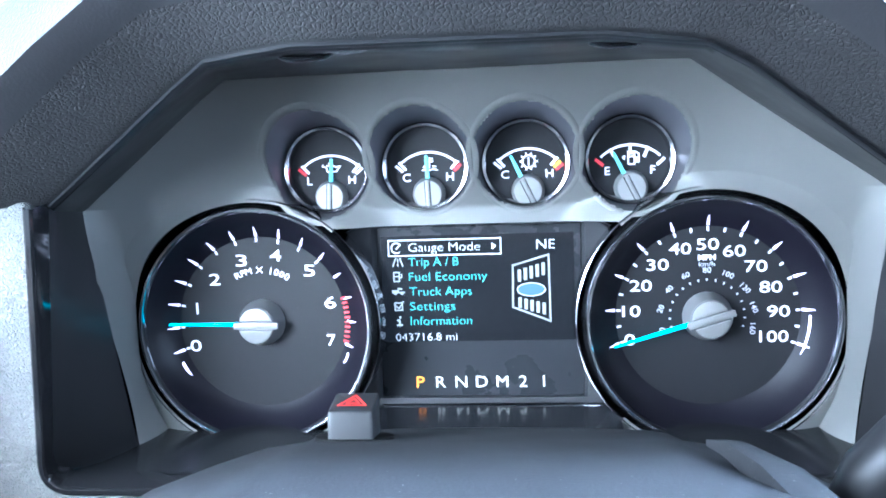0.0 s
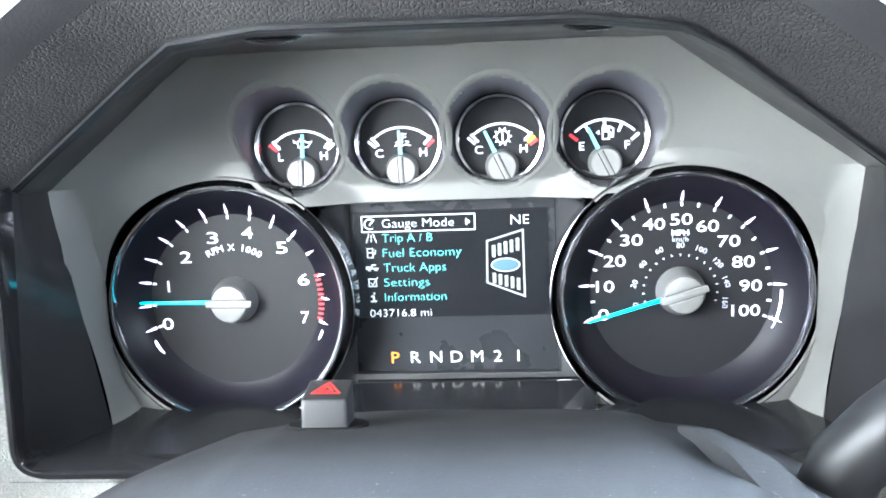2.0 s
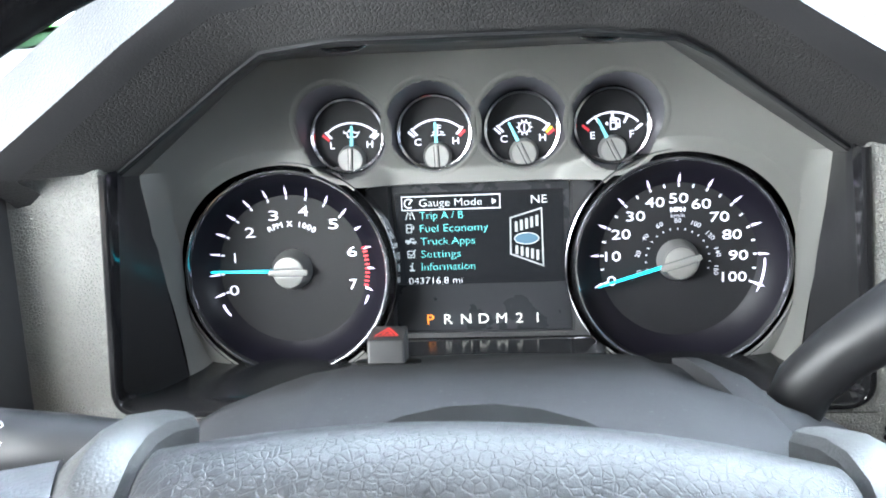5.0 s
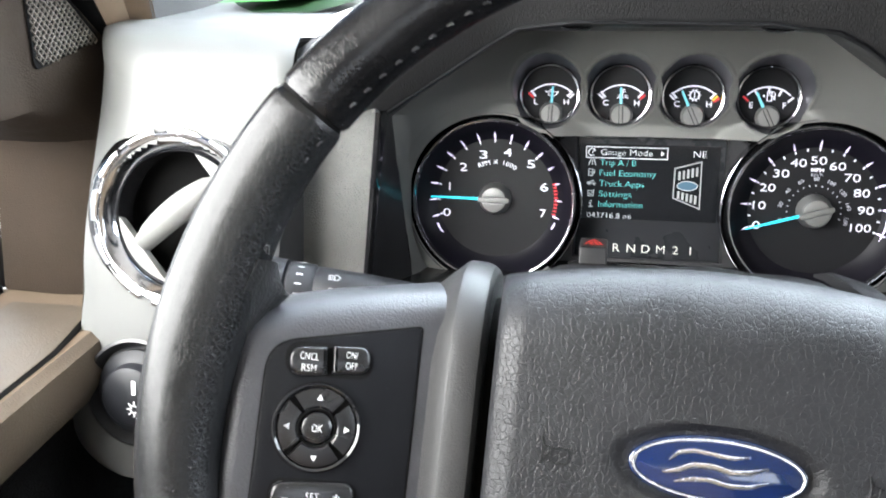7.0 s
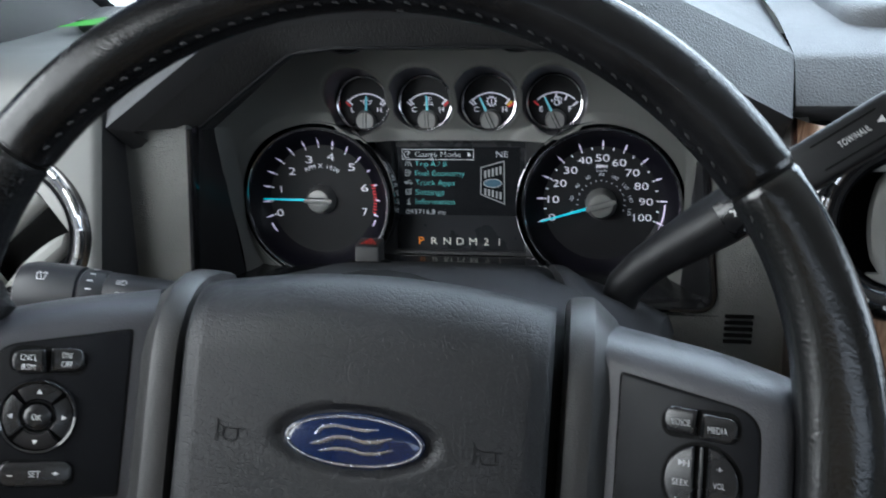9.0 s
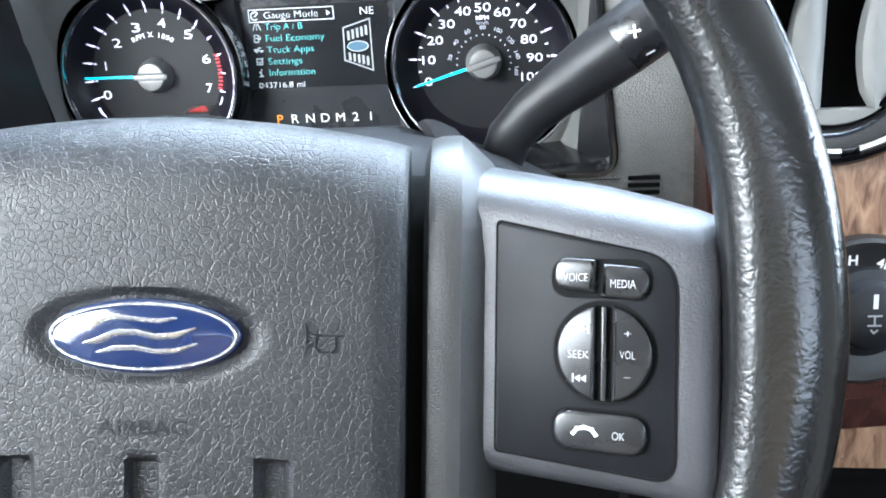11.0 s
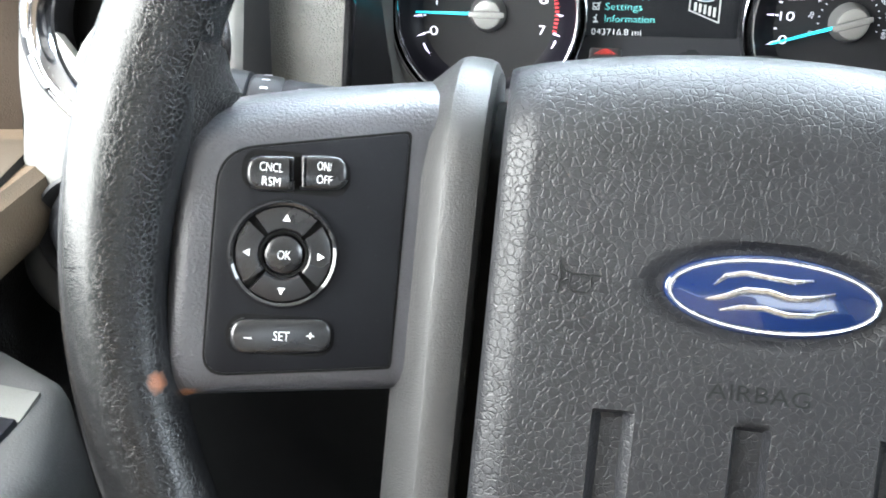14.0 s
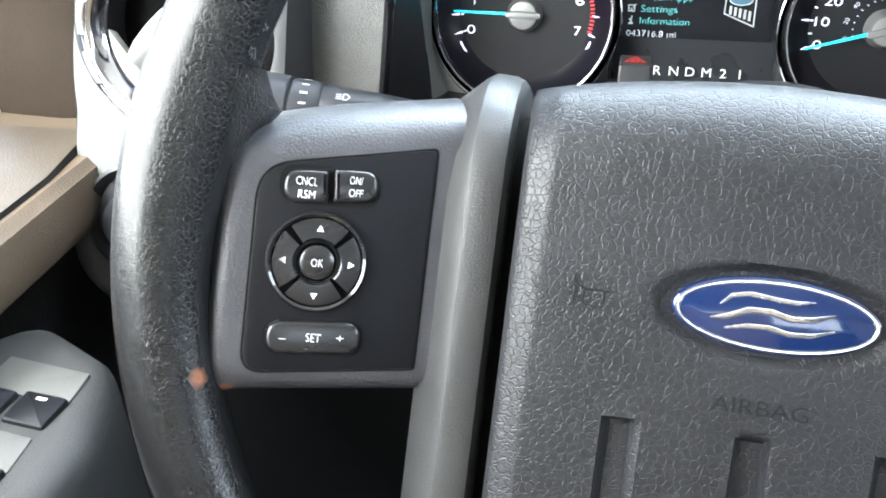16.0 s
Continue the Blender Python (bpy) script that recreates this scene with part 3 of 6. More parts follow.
def words(text, height, width=0.0, bold=0.02, depth=0.12, align="CENTER"):
    """A bmesh of a line of lettering, centred (or left-aligned) on the origin, capitals of the given height, squeezed to width, in millimetres."""
    cu = bpy.data.curves.new("lettering", "FONT")
    cu.body, cu.size, cu.align_x, cu.resolution_u, cu.offset, cu.extrude = text, 1.0, "LEFT", 3, bold, 0.0
    ob = new("lettering", cu)
    me = bpy.data.meshes.new_from_object(ob.evaluated_get(bpy.context.evaluated_depsgraph_get()))
    bpy.data.objects.remove(ob)
    bpy.data.curves.remove(cu)
    bm = bmesh.new()
    bm.from_mesh(me)
    bpy.data.meshes.remove(me)
    xs = [v.co.x for v in bm.verts]
    x0, x1 = min(xs), max(xs)
    sy = height / 0.70
    sx = width / (x1 - x0) if width else sy * 1.1
    off = (x0 + x1) / 2 if align == "CENTER" else x0
    for v in bm.verts:
        v.co = ((v.co.x - off) * sx, (v.co.y - 0.35) * sy, depth)
    return bm


def strokes(lines, width, z=0.12, bm=None):
    """Flat strokes along lines of points."""
    bm = bm or bmesh.new()
    for line in lines:
        for a, b in zip(line, line[1:]):
            a, b = Vector(a), Vector(b)
            d = (b - a).normalized() * width / 2
            n = Vector((-d.y, d.x))
            q = [a - d + n, a - d - n, b + d - n, b + d + n]
            bm.faces.new([bm.verts.new((p.x, p.y, z)) for p in q])
    return bm


def arc(r, a0, a1, n=12, cx=0, cy=0):
    return [(cx + r * math.cos(radians(a0 + (a1 - a0) * k / n)), cy + r * math.sin(radians(a0 + (a1 - a0) * k / n))) for k in range(n + 1)]


def quad(w, h, z=0.1, bm=None, cx=0, cy=0):
    bm = bm or bmesh.new()
    bm.faces.new([bm.verts.new((x, y, z)) for x, y in rect(w, h, cx, cy)])
    return bm


# ---------------------------------------------------------------- instrument cluster
CL = pose(0, 0.405, 0.78, 90 - 9, 0, 0)
cluster = root("instrument_cluster", CL, "dark instrument cluster with two large dials and a lit menu display", "instrument cluster")

BIG = {"tach": (-110.0, 0.5), "speed": (110.5, 0.0)}
SMALL_U = (-72.6, -23.4, 25.4, 74.8)
SMALL_V = 76.5


PANEL = [(-164.7, -62), (168, -62), (177, 61), (96, 118.5), (-106, 118.5), (-176, 62)]


def edge_gap(a, b, u, v):
    """How far (u, v) lies inside the edge from a to b of the outline."""
    dx, dy = b[0] - a[0], b[1] - a[1]
    return (dx * (v - a[1]) - dy * (u - a[0])) / math.hypot(dx, dy)


def panel_height(u, v):
    """The panel is a shallow bowl: its rim stands towards the driver, the dials lie deep."""
    rises = [47 - 0.95 * edge_gap(PANEL[2], PANEL[3], u, v),
             47 - 0.95 * edge_gap(PANEL[4], PANEL[5], u, v), 46 - 0.74 * edge_gap(PANEL[3], PANEL[4], u, v)]
    for cu, cv in BIG.values():
        r = math.hypot(u - cu, v - cv)
        rises.append(12.5 * (1 - smooth(61, 86, r)))
    rises.append(10 * smooth(-18, -62, v))
    return 1.5 + sum(max(0.0, x) ** 5 for x in rises) ** 0.2


def inside(poly, u, v):
    hit = False
    for i in range(len(poly)):
        a, b = poly[i - 1], poly[i]
        if (a[1] > v) != (b[1] > v) and u < (b[0] - a[0]) * (v - a[1]) / (b[1] - a[1]) + a[0]:
            hit = not hit
    return hit


def socket_edge(su):
    """Where a slightly flared bore round a small gauge comes out of the panel."""
    out = []
    for k in range(72):
        a = 2 * math.pi * k / 72
        r = 22.0
        for _ in range(14):
            h = panel_height(su + r * math.cos(a), SMALL_V + r * math.sin(a))
            r = 22.2 + 0.16 * (h - 1.5)
        out.append((su + r * math.cos(a), SMALL_V + r * math.sin(a), h))
    return out


SOCKETS = [socket_edge(su) for su in SMALL_U]


def panel_keep(u, v):
    if min(edge_gap(PANEL[i - 1], PANEL[i], u, v) for i in range(6)) < -3.5:
        return False
    if any(math.hypot(u - cu, v - cv) < 64.5 for cu, cv in BIG.values()):
        return False
    if any(inside(sock, u, v) for sock in SOCKETS):
        return False
    return not (-68 < u < 68 and v < 48)


def wall_bm(sg, edge):
    """The steep side of the bowl beside a big dial."""
    rows = []
    for k in range(23):
        v = -62 + 124 * k / 22
        f = (v + 62) / 124
        ue = edge[0][0] + (edge[1][0] - edge[0][0]) * f
        ub = sg * (170.2 - 0.0065 * max(0, abs(v - 4) - 14) ** 2)
        low = 31 + 19 * smooth(-50, 60, v)
        row = [(ub + (ue - ub) * (q ** 2.2), v, 1.5 + (low - 1.5) * q ** 0.9) for q in (0, 0.12, 0.25, 0.4, 0.55, 0.7, 0.85, 1.0)]
        rows.append([(a, b, max(c, panel_height(a, b) + 0.15)) for a, b, c in row])
    return loft(rows, closed=False)


for sg, edge in ((-1, (PANEL[0], PANEL[5])), (1, (PANEL[1], PANEL[2]))):
    part("panel_wall", wall_bm(sg, edge), M["satin"], cluster, "steep satin side of the panel")
for (cu, cv), a0 in ((BIG["tach"], 48.0), (BIG["speed"], -132.0)):
    rows = []
    for k in range(97):
        a = radians(a0 + (360 - 96) * k / 96)
        row = []
        for r, lift in ((61.6, 0.2), (63.0, 0.5), (66, 0.5), (68.5, 0.35), (70, 0.05)):
            while r > 61.6 and any(inside(sock, cu + r * math.cos(a), cv + r * math.sin(a)) for sock in SOCKETS):
                r -= 0.4
            u, v = cu + r * math.cos(a), cv + r * math.sin(a)
            row.append((u, v, panel_height(u, v) + lift))
        rows.append(row)
    part("panel_collar", loft(rows, closed=False), M["satin"], cluster, "raised satin edge round the dial")
part("panel", grid(-181, 178, -62, 123, 1.5, panel_height, panel_keep), M["satin"], cluster, "satin dark silver panel round the dials")

# big dials
def tach_angle(n):
    return 198 - 30.5 * n


def speed_angle(n):
    return 197 - 2.155 * n


def on_dial(r, a, z=0.0, turn=True):
    return place(r * math.cos(radians(a)), r * math.sin(radians(a)), z, 0, 0, a if turn else 0)


BEZEL = [(56.2, 12.0), (56.5, 15.2), (57.2, 16.5), (58.0, 16.7), (58.8, 15.9), (59.3, 14.0)]
CONE = [(43.5, 0.2), (45.0, 1.0), (49.0, 3.8), (53.0, 8.2), (56.6, 13.6)]


def cone_z(r):
    for (r0, z0), (r1, z1) in zip(CONE, CONE[1:]):
        if r0 <= r <= r1:
            return z0 + (z1 - z0) * (r - r0) / (r1 - r0)
    return 0.0


def needle_bm(length, w0, w1, z):
    return plate([(6, -w0 / 2), (length, -w1 / 2), (length + 0.6, 0), (length, w1 / 2), (6, w0 / 2)], z, z + 0.9, 0.25)


def big_dial(name, centre, label, angle, majors, minors, needle_at):
    d = part(name, lathe([(0.0, 0.0), (44.5, 0.0), (44.5, -3), (0.0, -3)], 72), M["dial"], cluster, label, place(centre[0], centre[1], 0))
    part("cone", lathe(CONE, 96), M["cone"], d, "gloss black cone round the dial")
    part("bezel", lathe(BEZEL, 128), M["chrome"], d, "dark chrome ring")
    part("outer_ring", lathe([(59.2, 14.2), (60.2, 11.0), (61.6, 7.0), (62.6, 3.0)], 128), M["piano"], d, "gloss black flank of the ring")
    part("ring_foot", lathe([(62.3, 2.0), (62.5, 14.2), (62.9, 14.9), (63.4, 14.6), (63.7, 12.0), (63.9, 2.0)], 128), M["chrome"], d, "thin chrome line")
    big = bmesh.new()
    prof = [(44.0, 0.62), (45.6, 0.60), (47.4, 0.36), (49.0, 0.12)]
    for sgn in (1,):
        rows = [[(r, h, cone_z(r) + 0.25) for h in (-w, w)] for r, w in prof]
        loft(rows, closed=False, bm=big)
    first = None
    for a in majors:
        if first is None:
            first = part("tick", big, M["tick"], d, m=place(0, 0, 0, 0, 0, a), smooth=False)
        else:
            share("tick", first, d, place(0, 0, 0, 0, 0, a))
    small = part("minor_tick", quad(2.0, 1.0, 0.5), M["lit"], d, m=on_dial(42.2, minors[0]), smooth=False)
    for a in minors[1:]:
        share("minor_tick", small, d, on_dial(42.2, a))
    part("needle", needle_bm(46.5, 2.0, 1.2, 6.5), M["needle"], d, "lit cyan needle", place(0, 0, 0, 0, 0, needle_at))
    hub = part("needle_hub", lathe([(0.0, 11.2), (8.6, 11.2), (9.3, 10.6), (9.6, 8.5), (11.6, 3.0), (11.8, 0.2)], 48), M["hubside"], d, "grey needle hub")
    hub.rotation_euler = (0, 0, radians(needle_at))
    for sg in (-1, 1):
        seg = [(x, y) for x, y in ellipse(8.7, 8.7, n=64) if sg * y > 2.4]
        seg.sort(key=lambda p: math.atan2(sg * p[1], p[0]))
        part("hub_cap", plate(seg, 11.0, 12.0, 0.25), M["hubcap"], d, "brushed silver half disc", place(0, 0, 0, 0, 0, needle_at))
    part("hub_bar", plate(rounded(rect(23.0, 3.2), 0.8), 10.8, 12.4, 0.4), M["hubcap"], d, "silver bar across the hub", place(0, 0, 0, 0, 0, needle_at))
    return d


tach = big_dial("tachometer", BIG["tach"], "black tachometer dial with lit white numerals and cyan needle", tach_angle,
                [tach_angle(n) for n in range(8)] + [tach_angle(n + 0.5) for n in range(7)], [tach_angle(n / 2) for n in range(11)], 179.3)
speed = big_dial("speedometer", BIG["speed"], "black speedometer dial with lit white numerals and cyan needle", speed_angle,
                 [speed_angle(n * 10) for n in range(11)], [speed_angle(n * 5) for n in range(21)], 196.6)
for n in range(8):
    a = tach_angle(n)
    r = (38.0, 35.0, 32.8, 33.2, 35.0, 36.4, 36.8, 36.5)[n]
    part("numeral", words(str(n), 5.9, 5.7 if n not in (1, 7) else 0.0, bold=0.0), M["lit"], tach, m=on_dial(r, a, 0.15, False), smooth=False)
for i, ch in enumerate("RPM X 1000"):
    if ch != " ":
        a = 116 - 6.35 * i
        part("numeral", words(ch, 3.3, bold=0.0), M["lit"], tach, m=on_dial(26.8, a, 0.15, False) @ pose(0, 0, 0, 0, 0, a - 90), smooth=False)
red = part("red_line_mark", quad(2.6, 1.1, 1.6), M["red"], tach, m=on_dial(44.3, 15.5), smooth=False)
for k in range(1, 10):
    share("red_line_mark", red, tach, on_dial(44.3, 15.5 - 3.2 * k))
for n in range(11):
    a = speed_angle(n * 10)
    r = (38.5, 36, 34.8, 34.3, 35.2, 34.8, 33.8, 32.9, 32.6, 33.3, 32.8)[n]
    part("numeral", words(str(n * 10), 5.5, (5.2, 8.6, 10.4, 10.4, 10.4, 10.4, 10.4, 10.4, 10.4, 10.4, 13.4)[n], bold=0.0), M["lit"], speed, m=on_dial(r, a, 0.15, False), smooth=False)
for k in range(9):
    a = speed_angle(k * 20 * 0.6214)
    part("numeral", words(str(k * 20), 2.6, bold=0.005), M["lit_dim"], speed, m=on_dial(22.3, a, 0.15, False) @ pose(0, 0, 0, 0, 0, (a - 90) * 0.85), smooth=False)
dot = part("minor_tick", quad(1.1, 0.7, 0.15), M["lit_dim"], speed, m=on_dial(17.6, 197), smooth=False)
for k in range(1, 17):
    share("minor_tick", dot, speed, on_dial(17.6, speed_angle(k * 10 * 0.6214)))
part("numeral", words("MPH", 2.4, 8.2, bold=0.04), M["lit"], speed, m=place(0, 28.4, 0.15), smooth=False)
part("numeral", words("km/h", 2.4, 7.5, bold=0.0), M["lit_dim"], speed, m=place(0, 25.2, 0.15), smooth=False)


def guide(a0, a1, r0, r1, parent):
    rows = []
    for k in range(17):
        a = a0 + (a1 - a0) * k / 16
        f = math.sin(math.pi * min(1, 0.25 + 0.75 * k / 16)) ** 0.5 if k < 16 else 0.15
        rows.append([(r * math.cos(radians(a)), r * math.sin(radians(a)), cone_z(min(r, 54.5)) + 0.5) for r in (r0, r0 + (r1 - r0) * max(f, 0.2))])
    part("light_guide", loft(rows, closed=False), M["tick"], parent, "pale clear arc at the scale end", smooth=False)


guide(0, -24, 46.6, 47.5, speed)
guide(205, 215, 46.5, 47.6, tach)
guide(-20, -27, 46.5, 47.6, tach)


# small gauges
def small_gauge(u, name, label, left, right, needle_a, marks, icon):
    g = part(name, lathe([(0.0, -4.0), (20.0, -4.0), (20.0, -7), (0.0, -7)], 48), M["dial"], cluster, label, place(u, SMALL_V, 0))
    part("bezel", lathe([(18.8, -3.5), (18.9, 1.0), (19.6, 3.2), (20.8, 3.6), (21.6, 2.4), (21.8, -3)], 72), M["chrome"], g, "thin chrome ring")
    edge = SOCKETS[SMALL_U.index(u)]
    rim_pts = [(x - u, y - SMALL_V, z) for x, y, z in edge]
    floor_pts = [(21.4 * math.cos(2 * math.pi * k / 72), 21.4 * math.sin(2 * math.pi * k / 72), 1.0) for k in range(72)]
    part("socket", loft([floor_pts, [(a[0] * 0.2 + b[0] * 0.8, a[1] * 0.2 + b[1] * 0.8, a[2] * 0.2 + b[2] * 0.8) for a, b in zip(floor_pts, rim_pts)],
                         [(x, y, z) for x, y, z in rim_pts]], caps=False), M["socket"], g, "dark bore round the gauge")
    lip = [[(x * k, y * k, panel_height(u + x * k, SMALL_V + y * k) + lift) for x, y, z in rim_pts] for k, lift in ((0.985, -0.9), (1.0, 0.0), (1.02, 0.32), (1.05, 0.34), (1.085, 0.2), (1.11, -0.05))]
    part("socket_lip", loft(lip, caps=False), M["satin"], g, "soft satin edge of the bore")
    px, py = 0.8, -13.6
    arc_bm = strokes([arc(20.5, 48, 132, 20, px, py)], 1.0, -3.8)
    part("scale_arc", arc_bm, M["lit"], g, "lit white arc", smooth=False)
    for i, (a, r0, r1, key) in enumerate(marks):
        c, s_ = math.cos(radians(a)), math.sin(radians(a))
        part("scale_mark", strokes([[(px + r0 * c, py + r0 * s_), (px + r1 * c, py + r1 * s_)]], 1.3 if key == "lit" else 1.5, -3.75), M[key], g, smooth=False)
    part("letter", words(left, 3.9, bold=0.008), M["lit"], g, m=place(px - 11.0, -5.4, -3.8), smooth=False)
    part("letter", words(right, 3.9, bold=0.008), M["lit"], g, m=place(px + 10.6, -5.4, -3.8), smooth=False)
    part("icon", icon, M["lit"], g, m=place(px + 0.6, 0.6, -3.8), smooth=False)
    piv = place(px, py, 0, 0, 0, needle_a)
    part("needle", plate([(4, -1.1), (18.8, -0.7), (19.2, 0), (18.8, 0.7), (4, 1.1)], -1.5, -0.8, 0.2), M["small_needle"], g, "cyan needle", piv)
    part("needle_hub", lathe([(0.0, 2.2), (6.6, 2.2), (7.2, 1.6), (8.2, -3.9)], 40), M["hubcap"], g, "silver needle hub", piv)
    part("hub_bar", plate(rounded(rect(14.0, 2.0), 0.5), 2.0, 2.9, 0.3), M["hubcap"], g, "silver bar across the hub", piv)
    for sy in (-1.25, 1.25):
        part("hub_groove", plate(rounded(rect(12.6, 0.55, 0, sy), 0.2), 2.0, 2.28), M["void"], g, "", piv)
    return g


icon_oil = strokes([[(-4, 1), (-2.6, 0.2), (-2.6, -1.6), (2.2, -1.6), (4.2, 1.0), (2, 0.6), (0.8, 1.4), (-2.6, 1.4)], [(-0.6, 1.4), (-0.6, 2.4)], [(-1.6, 2.4), (0.4, 2.4)], [(-4.6, 0.6), (-4.6, 1.8)]], 0.55)
icon_temp = strokes([[(0, -1.4), (0, 3.4)], [(0, 3), (1.6, 3)], [(0, 1.6), (1.6, 1.6)], [(-3.6, -2.6), (-2, -2), (0, -2.6), (2, -2), (3.6, -2.6)], [(-3, -0.9), (-1.6, -0.6)], [(1.6, -0.6), (3, -0.9)]], 0.6)
icon_gear = strokes([arc(3.0, 0, 360, 24), [(0, -1.7), (0, 1.7)]] + [[(3.2 * math.cos(k * math.pi / 5), 3.2 * math.sin(k * math.pi / 5)), (4.1 * math.cos(k * math.pi / 5), 4.1 * math.sin(k * math.pi / 5))] for k in range(10)], 0.7)
icon_fuel = strokes([[(-1.6, -3), (-1.6, 3), (1.4, 3), (1.4, -3), (-1.6, -3)], [(-1.6, 0.6), (1.4, 0.6)], [(1.4, 0), (2.4, 0), (2.4, -2), (3.4, -2), (3.4, 1.8), (2.2, 2.8)], [(-0.9, 2), (0.7, 2)], [(-4.2, 0.2), (-3.4, 0.8), (-3.4, -0.4), (-4.2, 0.2)]], 0.65)
tick_l, tick_r = [(133, 17, 21, "lit")], [(47, 17, 21, "lit")]
small_gauge(SMALL_U[0], "oil_pressure_gauge", "small black oil pressure gauge with cyan needle", "L", "H", 87, tick_l + tick_r + [(139, 17.5, 21, "red"), (41, 17.5, 20.5, "lit")], icon_oil)
small_gauge(SMALL_U[1], "coolant_temperature_gauge", "small black coolant temperature gauge with cyan needle", "C", "H", 92, tick_l + tick_r + [(139, 17.5, 21, "lit"), (41, 17.5, 20.5, "red")], icon_temp)
small_gauge(SMALL_U[2], "transmission_temperature_gauge", "small black transmission temperature gauge with yellow and red marks", "C", "H", 115, tick_l + tick_r + [(139, 17.5, 21, "lit"), (41, 17.5, 20.5, "yellow"), (36, 17.5, 20.5, "red")], icon_gear)
small_gauge(SMALL_U[3], "fuel_gauge", "small black fuel gauge with its needle near empty", "E", "F", 116, [(90, 17.5, 20.5, "lit"), (66, 16.5, 20.5, "lit"), (117, 17.5, 20.5, "lit"), (140, 17.5, 21, "red"), (40, 17, 20.5, "lit")], icon_fuel)

# centre display
frame_bm = bmesh.new()
outer = [(-76, -46), (76, -46), (76, 40), (52, 50.5), (-53, 50.5), (-76, 40)]
hole = [(-51.5, -41.8), (51.8, -41.8), (51.8, 45.8), (51.0, 46.4), (-50.6, 46.4), (-51.5, 45.8)]
rows = [[(x, y, -14) for x, y in hole], [(x * 1.01, y, -7) for x, y in hole], [(x * 1.03, y + 0.7, -4.8) for x, y in hole], [(x * 0.985, y - 0.8, -3.6) for x, y in outer], [(x, y, -4.2) for x, y in outer], [(x * 1.01, y, -8) for x, y in outer]]
part("display_frame", loft(rows, caps=False, bm=frame_bm), M["hood_edge"], cluster, "dark grey display surround")
part("display_trim", strokes([[(-50, -44.0), (69, -44.0)]], 1.0, -3.2), M["chrome"], cluster, "thin bright trim line")
lens = part("gear_display", plate(rounded(rect(103, 87.5, 0.1, 2.1), 1.0), -16, -11.5), M["lens"], cluster, "smoked grey display lens with gear letters", smooth=False)
for i, ch in enumerate("PRNDM21"):
    part("gear_letter", words(ch, 6.0, bold=0.0), M["gear_park" if i == 0 else "gear_lit"], lens, "lit amber letter" if i == 0 else "lit cream letter", place(-31.7 + 10.55 * i, -34.3, -11.35), smooth=False)
lcd = part("lcd_screen", plate(rounded(rect(97.4, 54.6, -0.8, 14.2), 0.6), -11.45, -11.0), M["lcd"], cluster, "black lcd menu screen with cyan lines", smooth=False)
ZL = -10.95
def lcd_line(text, x, y, w, key, h=4.4):
    part("menu_text", words(text, h, w, bold=-0.017, align="LEFT"), M[key], lcd, m=place(x, y, ZL), smooth=False)


lcd_line("Gauge Mode", -35.3, 35.6, 36.4, "lcd_white")
for y, text, w in ((28.2, "Trip A / B", 25.5), (20.6, "Fuel Economy", 39.8), (13.0, "Truck Apps", 31.8), (5.4, "Settings", 23.2), (-2.2, "Information", 31.4)):
    lcd_line(text, -35.5, y, w, "lcd_cyan")
lcd_line("043716.8 mi", -43.5, -10.6, 31.6, "lcd_white", 4.0)
lcd_line("NE", 29.6, 35.8, 9.0, "lcd_white", 4.8)
part("menu_box", strokes([[(-45.6, 31.4), (11.6, 31.4), (11.6, 39.3), (-45.6, 39.3), (-45.6, 31.4)]], 0.55, ZL), M["lcd_white"], lcd, smooth=False)
part("menu_arrow", strokes([[(7.4, 34.2), (7.4, 36.6)], [(8.1, 34.8), (8.1, 36.0)], [(8.8, 35.2), (8.8, 35.6)]], 0.7, ZL + 0.1), M["lcd_white"], lcd, smooth=False)
part("menu_icon", strokes([arc(2.6, 40, 300, 14, -41.5, 35.4), [(-41.5, 35.0), (-39.6, 37.2)]], 0.6, ZL + 0.1), M["lcd_white"], lcd, smooth=False)
part("menu_icon", strokes([[(-43.6, 26.2), (-42.2, 30.2)], [(-38.6, 26.2), (-40, 30.2)], [(-41.1, 26.4), (-41.1, 27.4)], [(-41.1, 28.4), (-41.1, 29.6)]], 0.6, ZL), M["lcd_grey"], lcd, smooth=False)
part("menu_icon", strokes([[(-43.4, 18.3), (-43.4, 22.9), (-40.6, 22.9), (-40.6, 18.3), (-43.4, 18.3)], [(-43.4, 20.8), (-40.6, 20.8)], [(-40.6, 20.2), (-39.4, 20.2), (-39.4, 22.0)]], 0.6, ZL), M["lcd_grey"], lcd, smooth=False)
part("menu_icon", strokes([[(-44.2, 12.6), (-38.4, 12.6)], [(-44.2, 13.4), (-41.6, 13.4), (-41.2, 14.4), (-39.8, 14.4)], [(-43.2, 11.8), (-42.6, 11.8)], [(-39.8, 11.8), (-39.2, 11.8)]], 0.8, ZL), M["lcd_grey"], lcd, smooth=False)
part("menu_icon", strokes([[(-43.4, 3.4), (-43.4, 7.2), (-39.6, 7.2), (-39.6, 3.4), (-43.4, 3.4)], [(-42.6, 5.4), (-41.4, 4.2), (-39.0, 7.8)]], 0.6, ZL), M["lcd_grey"], lcd, smooth=False)
part("menu_icon", strokes([[(-41.2, -4.2), (-41.4, -1.8)], [(-41.0, -0.5), (-40.9, -0.3)], [(-42.4, -4.4), (-40.2, -4.4)], [(-42.2, -1.8), (-41.4, -1.8)]], 0.9, ZL), M["lcd_grey"], lcd, smooth=False)
